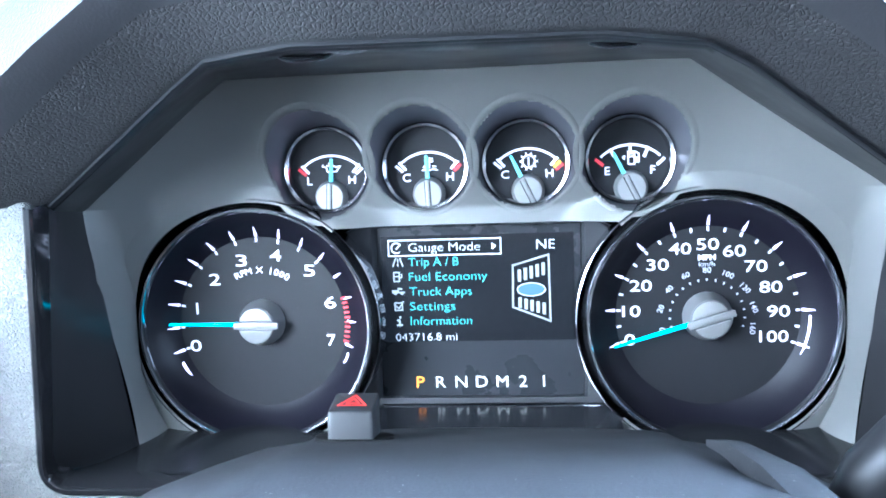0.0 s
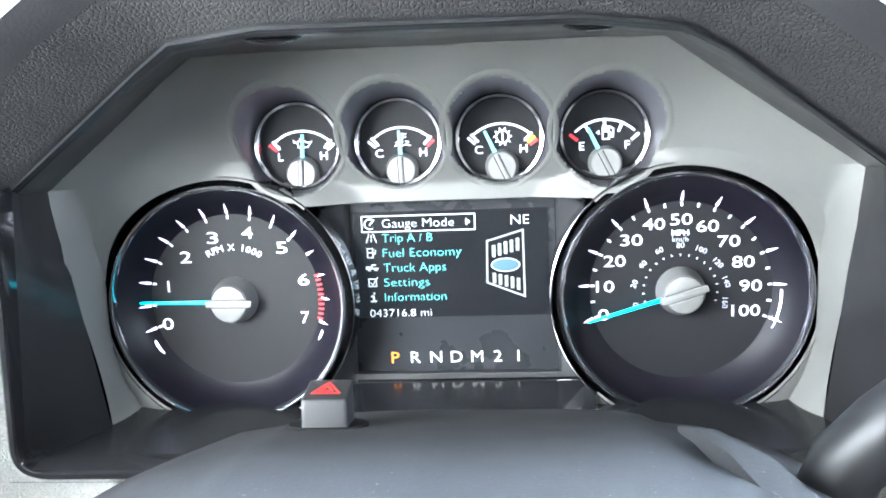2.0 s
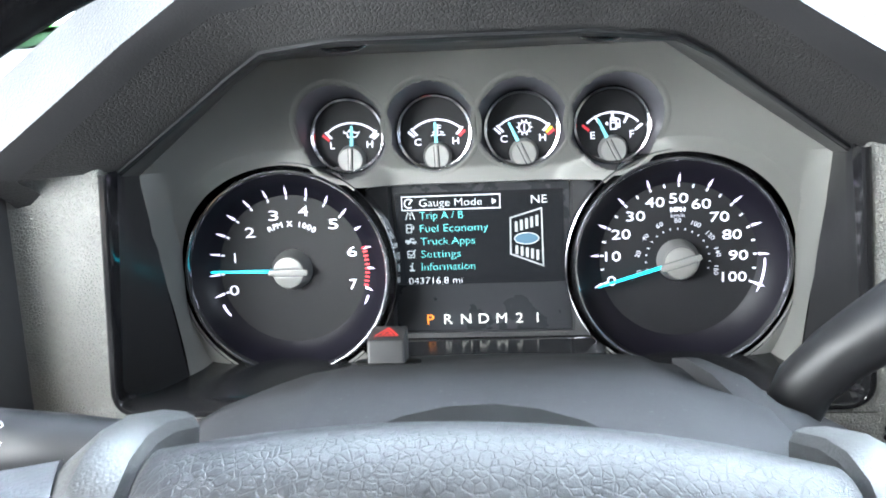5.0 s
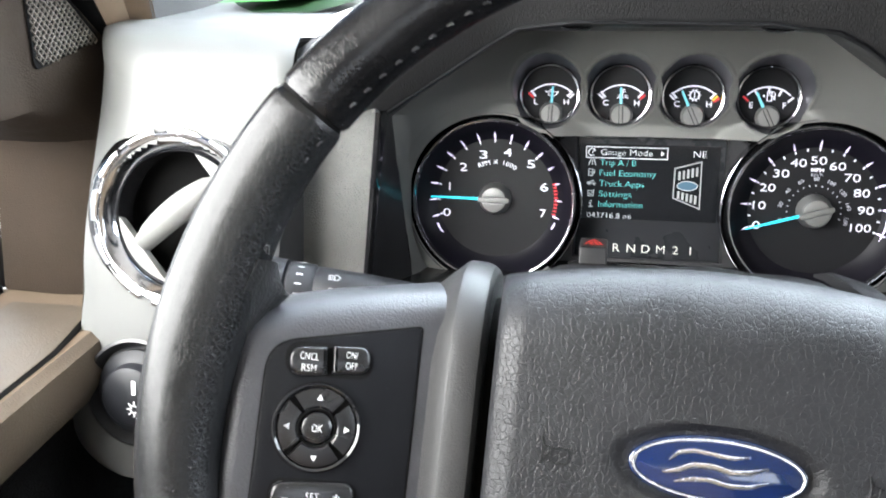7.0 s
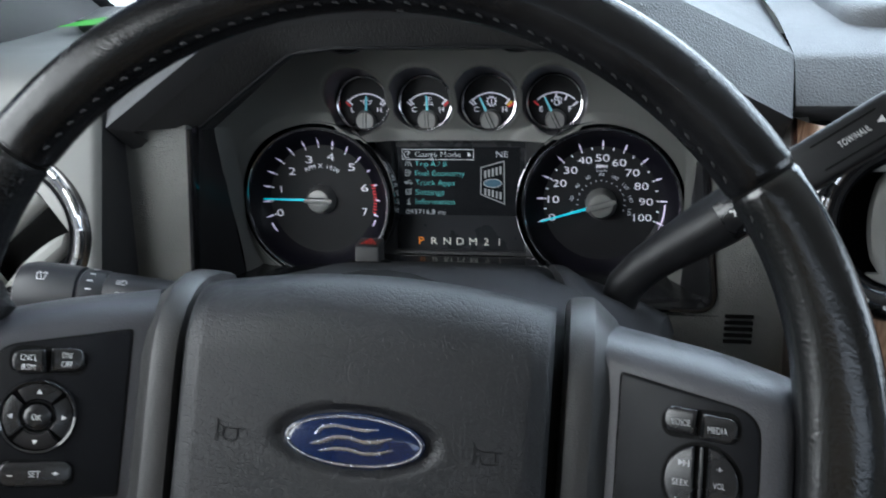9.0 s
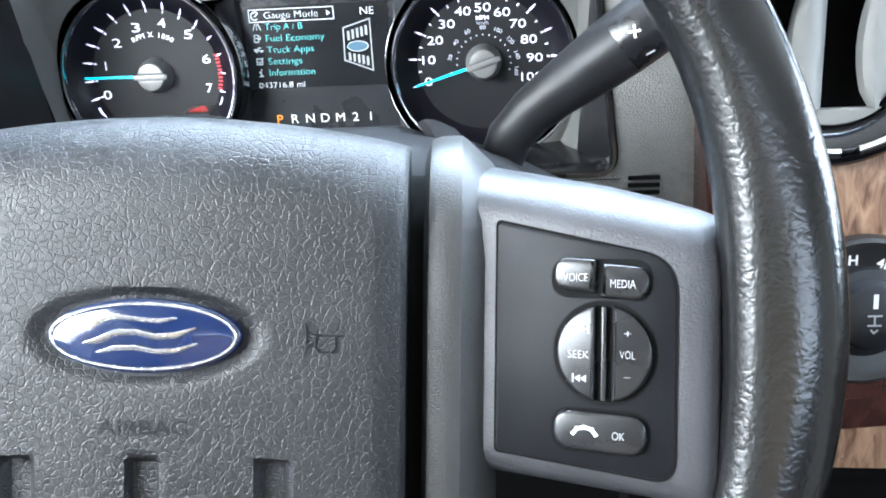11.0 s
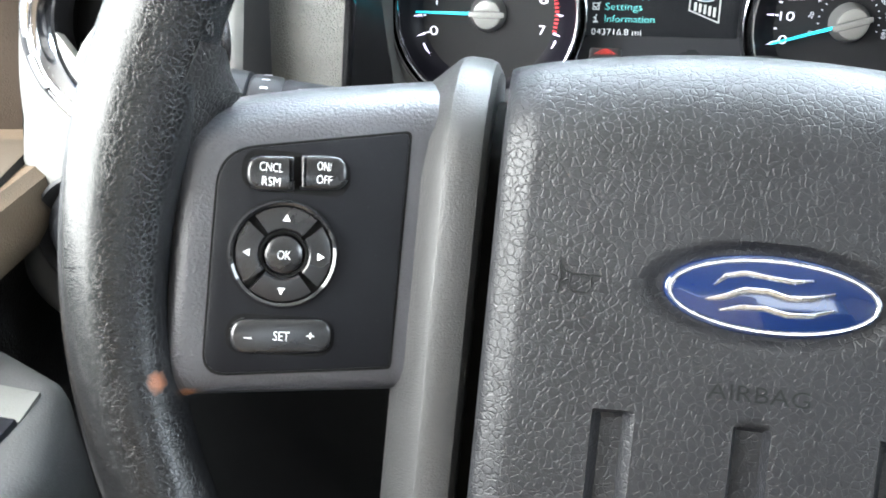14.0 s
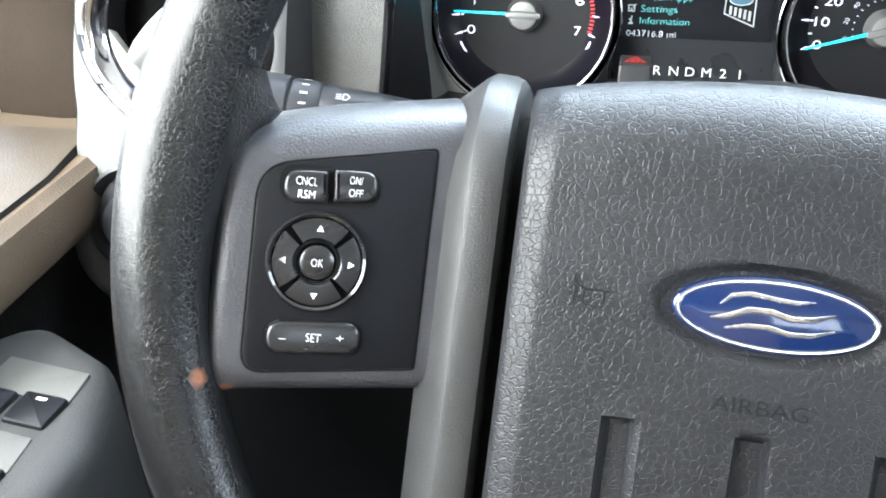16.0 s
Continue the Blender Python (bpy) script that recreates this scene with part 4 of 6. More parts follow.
# emblem on the screen: a leaning plate with plain bars and an oval
part("emblem_border", strokes([[(17.4, 25.2), (35.4, 30.4), (35.7, -3.4), (17.0, 4.0), (17.4, 25.2)]], 0.9, ZL), M["lcd_dim"], lcd, smooth=False)
for k in range(5):
    x = 20.6 + 3.0 * k
    part("emblem_bar", strokes([[(x, 17.6 + 0.26 * (x - 20)), (x, 22.0 + 0.28 * (x - 20))]], 1.7, ZL), M["lcd_dim"], lcd, smooth=False)
    part("emblem_bar", strokes([[(x, 4.6 - 0.30 * (x - 20)), (x, 8.2 - 0.24 * (x - 20))]], 1.7, ZL), M["lcd_dim"], lcd, smooth=False)
part("emblem_oval", plate(ellipse(7.0, 3.3, 26.4, 12.9, 32), ZL - 0.05, ZL + 0.05), M["lcd_blue"], lcd, smooth=False)
part("emblem_ring", strokes([[(26.4 + 7 * math.cos(k * math.pi / 16), 12.9 + 3.3 * math.sin(k * math.pi / 16)) for k in range(33)]], 0.5, ZL + 0.1), M["lcd_grey"], lcd, smooth=False)

# backing box
part("backing_box", box(-210, 210, -80, 130, -40, -20), M["void"], cluster)

# ---------------------------------------------------------------- binnacle hood round the cluster
hood = root("binnacle_hood", pose(0, 0, 0), "dark grained plastic hood over the instrument cluster", "dashboard hood", kind="structure")


def line(pts, x0=0.0):
    return [(x + x0, y, z) for x, y, z in pts]


def c_world(u, v, w):
    p = CL @ Vector((u * MM, v * MM, w * MM))
    return (p.x, p.y, p.z)


LIP = [(-0.1855, 0.318, 0.735), (-0.169, 0.327, 0.860), (-0.098, 0.298, 0.907), (-0.082, 0.290, 0.9165), (-0.050, 0.285, 0.9205), (0.054, 0.285, 0.9195), (0.088, 0.290, 0.9150), (0.104, 0.298, 0.9065), (0.171, 0.327, 0.859), (0.1865, 0.318, 0.735)]
BACK = [c_world(*p) for p in ((-165, -60, 31), (-175.5, 61.5, 48), (-117, 109, 47), (-105, 117.5, 47), (-70, 118.2, 46), (70, 118.2, 46), (95, 117.5, 47), (107, 109, 47), (176.5, 60.5, 48), (168, -60, 31))]


def finer(pts, n=5):
    """Points set in between the given ones."""
    out = []
    for a, b in zip(pts, pts[1:]):
        out += [tuple(a[i] + (b[i] - a[i]) * k / n for i in range(3)) for k in range(n)]
    return out + [tuple(pts[-1])]


lip_in = finer([(x * 0.997, y + 0.004, z - 0.0035) for x, y, z in LIP])
back_f = finer(BACK)
part("tunnel", loft([finer(LIP)] + [[tuple(a[i] + (b[i] - a[i]) * f for i in range(3)) for a, b in zip(lip_in, back_f)] for f in (0, 0.2, 0.4, 0.6, 0.8, 1.0)], closed=False), M["black"], hood, "smooth black tunnel wall", s=1)
ridge = finer(LIP[1:-1], 4)
rows = []
for x, y, z in ridge:
    n = Vector((x * 0.55, 0, z - 0.80)).normalized()
    rows.append([(x + n.x * o, y + dy, z + n.z * o) for o, dy in ((-0.0034, 0.006), (-0.0026, 0.0008), (-0.0018, -0.0002), (-0.0008, 0.0006), (0.0002, 0.0022), (0.0040, -0.0016), (0.0046, 0.0006))])
part("opening_ridge", loft(rows, closed=False), M["ridge"], hood, "smooth black lip with a fine ridge", s=1)
E1 = [(-0.203, 0.300, 0.863), (-0.118, 0.276, 0.918), (-0.092, 0.271, 0.932), (-0.055, 0.268, 0.938), (0.058, 0.268, 0.9375), (0.097, 0.271, 0.931), (0.122, 0.276, 0.917), (0.205, 0.300, 0.863)]
L8 = LIP[1:-1]
band = [[((1 - f) * a[0] + f * b[0], (1 - f) * a[1] + f * b[1], (1 - f) * a[2] + f * b[2]) for a, b in zip(L8, E1)] for f in (0, 0.04, 0.1, 0.5, 0.96, 1.0)]
band[0] = [(x, y + 0.004, z - 0.002) for x, y, z in L8]
# front face takes the darker hood colour, as shade beneath the paler top
part("front_band", loft(band, closed=False), M["hood"], hood, "grained front face of the hood, shade put into its darker colour", s=1)
E2 = [(-0.2165, 0.290, 0.868), (-0.127, 0.264, 0.9235), (-0.098, 0.260, 0.941), (-0.058, 0.257, 0.950), (0.062, 0.257, 0.9495), (0.103, 0.260, 0.940), (0.131, 0.264, 0.9225), (0.2195, 0.294, 0.872)]
part("edge_band", loft([E1, [((a[0] + b[0]) / 2, (a[1] + b[1]) / 2 - 0.001, (a[2] + b[2]) / 2) for a, b in zip(E1, E2)], E2], closed=False), M["hood_edge"], hood, "smooth dark edge of the hood", s=1)
U1 = [(-0.2195, 0.314, 0.900), (-0.142, 0.292, 0.9455), (-0.108, 0.285, 0.966), (-0.062, 0.281, 0.9745), (0.066, 0.281, 0.974), (0.113, 0.285, 0.965), (0.146, 0.292, 0.9445), (0.2215, 0.318, 0.905)]
TOP2 = [(-0.235, 0.60, 0.908), (-0.165, 0.62, 0.944), (-0.115, 0.63, 0.957), (-0.06, 0.63, 0.962), (0.06, 0.63, 0.962), (0.12, 0.63, 0.957), (0.17, 0.62, 0.944), (0.24, 0.60, 0.912)]
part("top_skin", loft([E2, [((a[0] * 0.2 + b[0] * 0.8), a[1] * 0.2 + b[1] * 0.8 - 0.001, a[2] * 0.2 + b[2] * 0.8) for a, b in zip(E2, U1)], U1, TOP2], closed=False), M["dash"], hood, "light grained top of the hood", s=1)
for e, t2 in ((0, 0), (-1, -1)):
    part("end_face", loft([[E1[e], E2[e], U1[e], TOP2[t2]], [(E1[e][0], E1[e][1] + 0.05, E1[e][2] - 0.03), (E2[e][0], E2[e][1] + 0.05, E2[e][2] - 0.04), (U1[e][0], U1[e][1] + 0.05, U1[e][2] - 0.08), (TOP2[t2][0], TOP2[t2][1], TOP2[t2][2] - 0.1)]], closed=False), M["hood"], hood, s=1)
for cx, cz in ((-0.049, 0.9165), (0.059, 0.9160)):
    part("clip", lathe([(0.0, 2.2), (6, 2.0), (8, 0.8), (9, -0.5)], 24), M["piano"], hood, "black oval clip", pose(cx, 0.303, cz - 0.001, 188, 0, 0) @ Matrix.Diagonal((1.25, 0.8, 1, 1)))

# side panels beside the cluster
def side_panel(name, pts, r, label, material, y0=0.318, y1=0.3265):
    t = root(name, pose(0, y0, 0, 90, 0, 0), label, "dashboard panel", kind="structure")
    part("panel_face", plate(rounded(pts, r), -(y1 - y0), 0.0, 0.0015), material, t, s=1)
    return t


side_panel("left_cluster_panel", [(-0.250, 0.64), (-0.02, 0.64), (-0.02, 0.7335), (-0.1885, 0.7335), (-0.1725, 0.863), (-0.226, 0.866), (-0.246, 0.74)], [0.002, 0.002, 0.002, 0.014, 0.002, 0.002, 0.002], "light grey grained plastic panel beside the cluster", M["panel_grain"])
side_panel("right_cluster_panel", [(0.05, 0.60), (0.252, 0.60), (0.243, 0.74), (0.234, 0.868), (0.1745, 0.862), (0.1895, 0.7335), (0.05, 0.7335)], [0.002, 0.002, 0.002, 0.002, 0.002, 0.014, 0.002], "grey grained plastic panel beside the cluster", M["panel_grain"])
# gloss edge of the opening, rounded at its two lower corners
for sgn, foot, head in ((-1, (-0.1885, 0.7335), (-0.1725, 0.861)), (1, (0.1895, 0.7335), (0.1745, 0.861))):
    edge = rounded([head, foot, (sgn * 0.02, 0.7335)], [0, 0.014, 0], 10)
    rows = []
    for i, p in enumerate(edge):
        d = (Vector(edge[min(i + 1, len(edge) - 1)]) - Vector(edge[max(i - 1, 0)])).normalized()
        n = Vector((-d.y, d.x)) * (1 if sgn < 0 else -1)
        rows.append([(p.x + n.x * o, y, p.y + n.y * o) for o, y in ((-0.0006, 0.3195), (-0.0004, 0.3168), (0.0006, 0.3160), (0.0026, 0.3160), (0.0036, 0.3172), (0.0040, 0.330))])
    part("opening_edge", loft(rows, closed=False), M["piano"], hood, "gloss black edge of the opening", s=1)
rp = root("vent_slots", pose(0.2035, 0.3165, 0.7225, 90, 0, 0), "row of small black slots in the panel", "speaker slots", kind="structure")
for k in range(5):
    part("slot", plate(rounded(rect(18.5, 2.6), 0.8), -0.5, 0.6, 0.2), M["void"], rp, m=place(0, 9.5 - 4.7 * k, 0))
# lower lip of the opening
part_low = root("cluster_sill", pose(0, 0, 0), "smooth black ledge under the cluster", "dashboard trim", kind="structure")
def floor_row(y):
    """The ledge across the opening: level in the middle, its sides curving up into the walls."""
    f = (y - 0.316) / 0.114
    half, z = 0.1855 - 0.010 * f, 0.7350 - 0.0070 * f
    left = [(-half + 0.013 * (1 - math.cos(radians(a))), y, z + 0.013 * (1 - math.sin(radians(a)))) for a in (0, 18, 36, 54, 72, 90)]
    return left + [(-x, y, zz) for x, y, zz in left[::-1]]


part("ledge", loft([floor_row(0.316 + 0.114 * k / 6) for k in range(7)], closed=False), M["ledge"], part_low, s=1)
part("display_sill", loft([[(x, y, z) for x in (-0.066, -0.03, 0.0, 0.03, 0.068)] for y, z in ((0.4035, 0.7357), (0.402, 0.7353), (0.385, 0.7353), (0.36, 0.7353), (0.345, 0.7346), (0.335, 0.7336))], closed=False), M["sill"], part_low, "smooth black sill that mirrors the gear letters", s=1)
part("lower_fascia", loft([[(-0.25, 0.42, 0.40), (0.25, 0.42, 0.40)], [(-0.22, 0.40, 0.66), (0.22, 0.40, 0.66)], [(-0.19, 0.3165, 0.732), (0.19, 0.3165, 0.732)]], closed=False), M["door_black"], part_low, s=1)
# lower dash stretched down to the floor in black, as shade over the footwell
part("knee_panel_shade", loft([[(-0.50, 0.345, 0.645), (0.30, 0.345, 0.645)], [(-0.50, 0.36, 0.60), (0.30, 0.36, 0.60)], [(-0.50, 0.40, 0.44), (0.30, 0.40, 0.44)], [(-0.50, 0.44, 0.18), (0.30, 0.44, 0.18)]], closed=False), M["void"], part_low, "lower dash run to the floor as a black sheet of footwell shade", s=1)
# ---------------------------------------------------------------- steering wheel
WH = pose(0.015, 0.05425, 0.7979, 90 - 26.6, 0, 0) @ pose(0, 0, 0, 0, 0, -2.2) @ pose(0, 0, 0, 0, 3.2, 0)
wheel = root("steering_wheel", WH, "black leather steering wheel with grey airbag cover and worn rim", "steering wheel")
R_RIM = 187.6
RIM = place(2.65, 0.0, 6.25, 3.66, 0.6, 0)


def rim_section(a, grow=1.0):
    """The rim's cross-section at the angle a: round above, at the grips with a soft ridge between the outer band and the thumb side."""
    ang = math.degrees(math.atan2(math.sin(radians(a)), abs(math.cos(radians(a)))))
    thumb = math.exp(-((ang - 2) / 20) ** 2)
    grip = 1 - smooth(30, 40, ang)
    ar, aw = (14.2 + 3.6 * thumb) * grow, (14.2 + 2.0 * thumb) * grow
    out = []
    for k in range(36):
        t = 2 * math.pi * k / 36
        d = math.degrees(t) if t <= math.pi else math.degrees(t) - 360
        shape = 1 + grip * (0.085 * math.exp(-((d - 52) / 15) ** 2) - 0.06 * math.exp(-((d - 22) / 14) ** 2) - 0.10 * thumb * math.exp(-((d - 112) / 26) ** 2))
        cut = 4.6 * math.exp(-((ang + 4) / 13) ** 2) if math.cos(radians(a)) < 0 and math.cos(t) < 0 else 0.0
        rr = cut * -math.cos(t) + R_RIM - 2.2 * thumb + ar * shape * math.copysign(abs(math.cos(t)) ** 0.9, math.cos(t))
        out.append((rr * math.cos(radians(a)), rr * math.sin(radians(a)), aw * shape * math.sin(t)))
    return out


def rim_arc(name, a0, a1, material, label, step=2.5):
    n = max(4, int(abs(a1 - a0) / step))
    secs = []
    for k in range(n + 1):
        f = k / n
        edge = min(f, 1 - f) * abs(a1 - a0)
        secs.append(rim_section(a0 + (a1 - a0) * f, 0.94 + 0.06 * smooth(0, 0.7, edge)))
    dense = [rim_section(a0 + math.copysign(e, a1 - a0), 0.94 + 0.06 * smooth(0, 0.7, e)) for e in (0.0, 0.25, 0.5, 0.8)]
    dense_end = [rim_section(a1 - math.copysign(e, a1 - a0), 0.94 + 0.06 * smooth(0, 0.7, e)) for e in (0.8, 0.5, 0.25, 0.0)]
    return part(name, loft(dense + secs[1:-1] + dense_end), material, wheel, label, RIM)


rim_arc("rim_top", 37.6, 144.0, M["leather"], "black leather upper rim")
rim_arc("rim_side", 144.5, 268.0, M["leather_worn"], "worn black leather rim grip")
rim_arc("rim_side", 37.1, -92.0, M["leather_grip"], "worn black leather rim grip")
part("rim_core", loft([rim_section(6 * k, 0.9) for k in range(61)], caps=False), M["void"], wheel, "black core seen in the rim joints", RIM)
rim_arc("rim_bottom", -92.3, -91.7, M["leather"], "")


def stitching(a0, a1, name="stitching"):
    bm = bmesh.new()
    n = int(abs(a1 - a0) / 2.3)
    for k in range(n):
        a = a0 + (a1 - a0) * (k + 0.5) / n
        rr = R_RIM - 12.6
        p = Vector((rr * math.cos(radians(a)), rr * math.sin(radians(a)), 6.6))
        d = Vector((-math.sin(radians(a)), math.cos(radians(a)), 0)) * 1.45
        q = Vector((math.cos(radians(a)), math.sin(radians(a)), 0)) * 0.5
        tube([p - d - q, p - d * 0.4 + Vector((0, 0, 0.9)), p + d * 0.4 + Vector((0, 0, 0.9)), p + d + q], [0.22, 0.45, 0.45, 0.22], 6, bm)
    return tagged(part(name, bm, M["thread"], wheel, "grey stitches along the inner rim", RIM), kind="stuff")


stitching(39, 142.2)
stitching(145.6, 164)
rng = random.Random(12)
fray = bmesh.new()
for k in range(14):
    a = radians(rng.choice((157.4, 160.0, 162.4)) + rng.uniform(-0.45, 0.45))
    out, along = Vector((math.cos(a), math.sin(a), 0)), Vector((-math.sin(a), math.cos(a), 0))
    p = out * (R_RIM - rng.uniform(14.0, 16.5)) + Vector((0, 0, rng.uniform(3.0, 8.5)))
    d = -out * rng.uniform(0.4, 1.6) + along * rng.uniform(-1.4, 1.4) + Vector((0, 0, rng.uniform(0.2, 1.3)))
    tube([p, p + d, p + d * 1.5 + along * rng.uniform(-1.2, 1.2), p + d * 1.7 + Vector((0, 0, rng.uniform(-0.8, 0.8)))], [0.16, 0.14, 0.11, 0.05], 5, fray)
tagged(part("frayed_thread", fray, M["thread"], wheel, "frayed grey thread ends at the spoke", RIM), kind="stuff")
stitching(35.6, 19)


# the leather runs out to a point on the spoke's shoulder
web = [[(-160, 54, 24), (-156.8, 54, 18), (-157.5, 54, 12), (-160, 54, 6)], [(-162, 48.5, 24), (-158.5, 48.5, 17), (-157.8, 48.2, 10), (-158.5, 48, 3)],
       [(-163, 45.5, 24), (-159.6, 45.5, 17), (-158.2, 45.3, 9.5), (-156.8, 45, 2.5)], [(-164, 43, 24), (-160.5, 43, 16.5), (-158.2, 43, 8.5), (-155.0, 43.1, 1.5)],
       [(-165, 38, 23), (-162, 38, 15.5), (-160.5, 38, 8), (-160, 38, 0)], [(-166.5, 31, 22), (-164.3, 31, 15), (-163.8, 31, 8), (-164, 31.5, 1)], [(-168, 22, 20), (-166.5, 22, 13), (-166.5, 22, 7), (-167, 22, 0)]]
part("leather_web", loft([[(x, y, z - 5) for x, y, z in r] + [(r[3][0] - 6, r[3][1], r[3][2] - 8), (r[0][0] - 7, r[0][1], r[0][2] - 12)] for r in web]), M["leather_web"], wheel, "grained leather point on the spoke")


# airbag cover
def cover_top(u):
    return 68.5 - 8.5 * (u / 78) ** 2


def cover_height(u, v):
    w = 0.5
    s = (v - (cover_top(u) - 30)) / 30
    if s > 0:
        w -= 26 * (1 - math.sqrt(max(0.0, 1 - min(s, 1) ** 2)))
    w -= 0.36 * max(0.0, abs(u) - 69)
    e = (abs(u) - 75) / 3
    if e > 0:
        w -= 2.6 * (1 - math.sqrt(max(0.0, 1 - min(e, 1) ** 2)))
    d = math.hypot(u / 37.5, v / 15.2)
    w -= 2.6 * (1 - smooth(0.80, 1.0, d))
    for cu in (-39.2, -0.6, 38.8):
        if v < -35:
            w -= 4.0 * (1 - smooth(3.6, 5.4, abs(u - cu))) * smooth(-36.4, -38.6, v)
    return w


bm = bmesh.new()
nu, nv = 104, 128
rows = []
for j in range(nv + 1):
    row = []
    for i in range(nu + 1):
        u = -78 + 156 * i / nu
        f = j / nv
        v0, v1 = -118.0, cover_top(u)
        v = v0 + (v1 - v0) * (1 - (1 - f) ** 1.35)
        row.append((u, v, cover_height(u, v)))
    rows.append(row)
loft(rows, closed=False, bm=bm)
cover = part("airbag_cover", bm, M["pad"], wheel, "dark grey grained airbag cover")
side = bmesh.new()
ring = [(-78, cover_top(78) - (118 + cover_top(78)) * (k / 40) ** 2) for k in range(1, 41)] + [(78, -118 + (118 + cover_top(78)) * (1 - (1 - k / 40) ** 2)) for k in range(40)] + [(78 - 156 * k / 30, cover_top(78 - 156 * k / 30)) for k in range(31)]
loft([[(u * 0.998, v - 0.1, cover_height(u, v) - 0.4) for u, v in ring], [(u * 0.995, v - 0.5, -30) for u, v in ring], [(u * 0.96, v - 3, -70) for u, v in ring]], caps=False, bm=side)
part("cover_side", side, M["void"], wheel)
# oval emblem: blue field with a silver line inside its edge and plain flowing silver shapes
part("emblem_edge", plate(ellipse(29.2, 11.2, n=72), -2.1, 1.2, 0.9, 3), M["badge_blue"], cover, "dark blue emblem edge")
ring = [(1.0, 1.0), (0.996, 1.75), (0.985, 2.05), (0.968, 2.05), (0.957, 1.75), (0.953, 1.0)]
part("emblem_line", loft([[(28.4 * k * math.cos(2 * math.pi * q / 96), (10.4 - 28.4 * (1 - k)) * math.sin(2 * math.pi * q / 96), z) for q in range(97)] for k, z in ring], closed=False), M["badge_silver"], cover, "silver line round the emblem")
part("emblem_field", plate(ellipse(27.2, 9.2, n=72), 0.9, 1.8, 0.4), M["badge_blue"], cover, "glossy dark blue oval")
mark = bmesh.new()
for pts, wd in (([(-16, 1.8), (-13, 4.6), (-8, 5.8), (-1, 5.0), (5, 4.6), (10, 5.6)], 1.35), ([(-18, -2.4), (-13, -1.4), (-8, 1.0), (-2, 1.2), (4, -0.2), (10, 0.4), (16, 2.6)], 1.9), ([(-14, -5.0), (-8, -3.6), (-2, -3.4), (4, -4.6), (10, -4.2), (16.5, -2.0)], 1.5)):
    tube([(x, y, 1.9) for x, y in pts], [wd * 0.3] + [wd * 0.85] * (len(pts) - 2) + [wd * 0.3], 8, mark, 0.45)
part("emblem_mark", mark, M["badge_silver"], cover, "three plain flowing silver bands")
for cu, sg in ((-53, 1), (53.5, 1)):
    horn = bmesh.new()
    for pts in ([(-5.4, 5.0), (-4.3, 2.2), (-1.6, 1.3), (6.6, 1.3)], [(-5.4, -4.4), (-4.3, -1.4), (-2.4, -0.6)], [(-5.4, 5.0), (-4.8, 0.4), (-5.4, -4.4)], [(-2.0, 1.2), (-2.3, -2.0), (-0.8, -3.7), (2.8, -3.7), (4.0, -2.2), (3.8, 1.2)]):
        tube([(x, y, 0.15) for x, y in pts], 0.34, 6, horn, 0.7)
    part("horn_symbol", horn, M["emboss"], cover, "embossed horn symbol", place(cu, -0.5, 0.68))
part("lettering", words("AIRBAG", 4.6, 27.5, bold=-0.006, depth=0.0), M["emboss"], cover, "embossed word", place(-0.4, -27.4, 0.95), smooth=False)


# strips beside the cover and the two spokes
def strip_bm(sg, prof=None):
    prof = prof or [(-107.0, -8), (-106.4, 9.0), (-105.4, 10.8), (-96.2, 19.2), (-94.6, 20.2), (-93.0, 20.4), (-87.0, 20.0), (-84.2, 18.8), (-82.6, 16.0), (-82.2, -8)]
    path = [(-176, -24, 0), (-150, -28, 0), (-125, -30, 0), (-60, -30, 0), (0, -30, 0), (24, -30, 0), (32, -31.2, 14), (38.5, -34.6, 32), (43, -40, 50), (45.5, -47, 66), (46.5, -56, 80), (46.5, -75, 88)]
    secs = []
    for v, w, tilt in path:
        c, d = math.cos(radians(tilt)), math.sin(radians(tilt))
        sec = [(sg * u, v + h * d, w + h * c) for u, h in prof]
        secs.append(sec if sg > 0 else sec[::-1])
    return loft(secs)


def spoke_bm(sg):
    """A spoke in the pad's own frame: lofted across, its top rolling back, its foot rounded."""
    secs = []
    for x, shrink in ((-32.5, 1.0), (-31.5, 0.45), (-29.5, 0.16), (-26.5, 0.04), (-22, 0.0), (-10, 0.0), (5, 0.0), (20, 0.0), (34, 0.0), (44, 0.0)):
        top = 49.8 + (x + 2) * (0.29 if x < 0 else 0.18)
        bot = -44.8 + 0.06 * (x + 20) - 2.0 * smooth(-20, -30, x)
        top, bot, z = top - 7 * shrink, bot + 6 * shrink, 2.0 - 7 * shrink
        pts = [(top - 1.0, -34), (top, -24), (top - 0.6, -17), (top - 2.4, -10.5), (top - 5.2, -5.0), (top - 8.6, -1.2), (top - 12.0, 0.8), (top - 15.5, 1.6), (top - 20, 1.7)]
        pts += [(bot + 12, 1.7), (bot + 8, 1.5), (bot + 4.5, 0.4), (bot + 1.8, -2.0), (bot + 0.4, -6), (bot, -14), (bot + 1, -34)]
        sec = [(sg * x, y, zz - 7 * shrink if zz > -20 else zz) for y, zz in pts]
        secs.append(sec)
    return loft(secs)


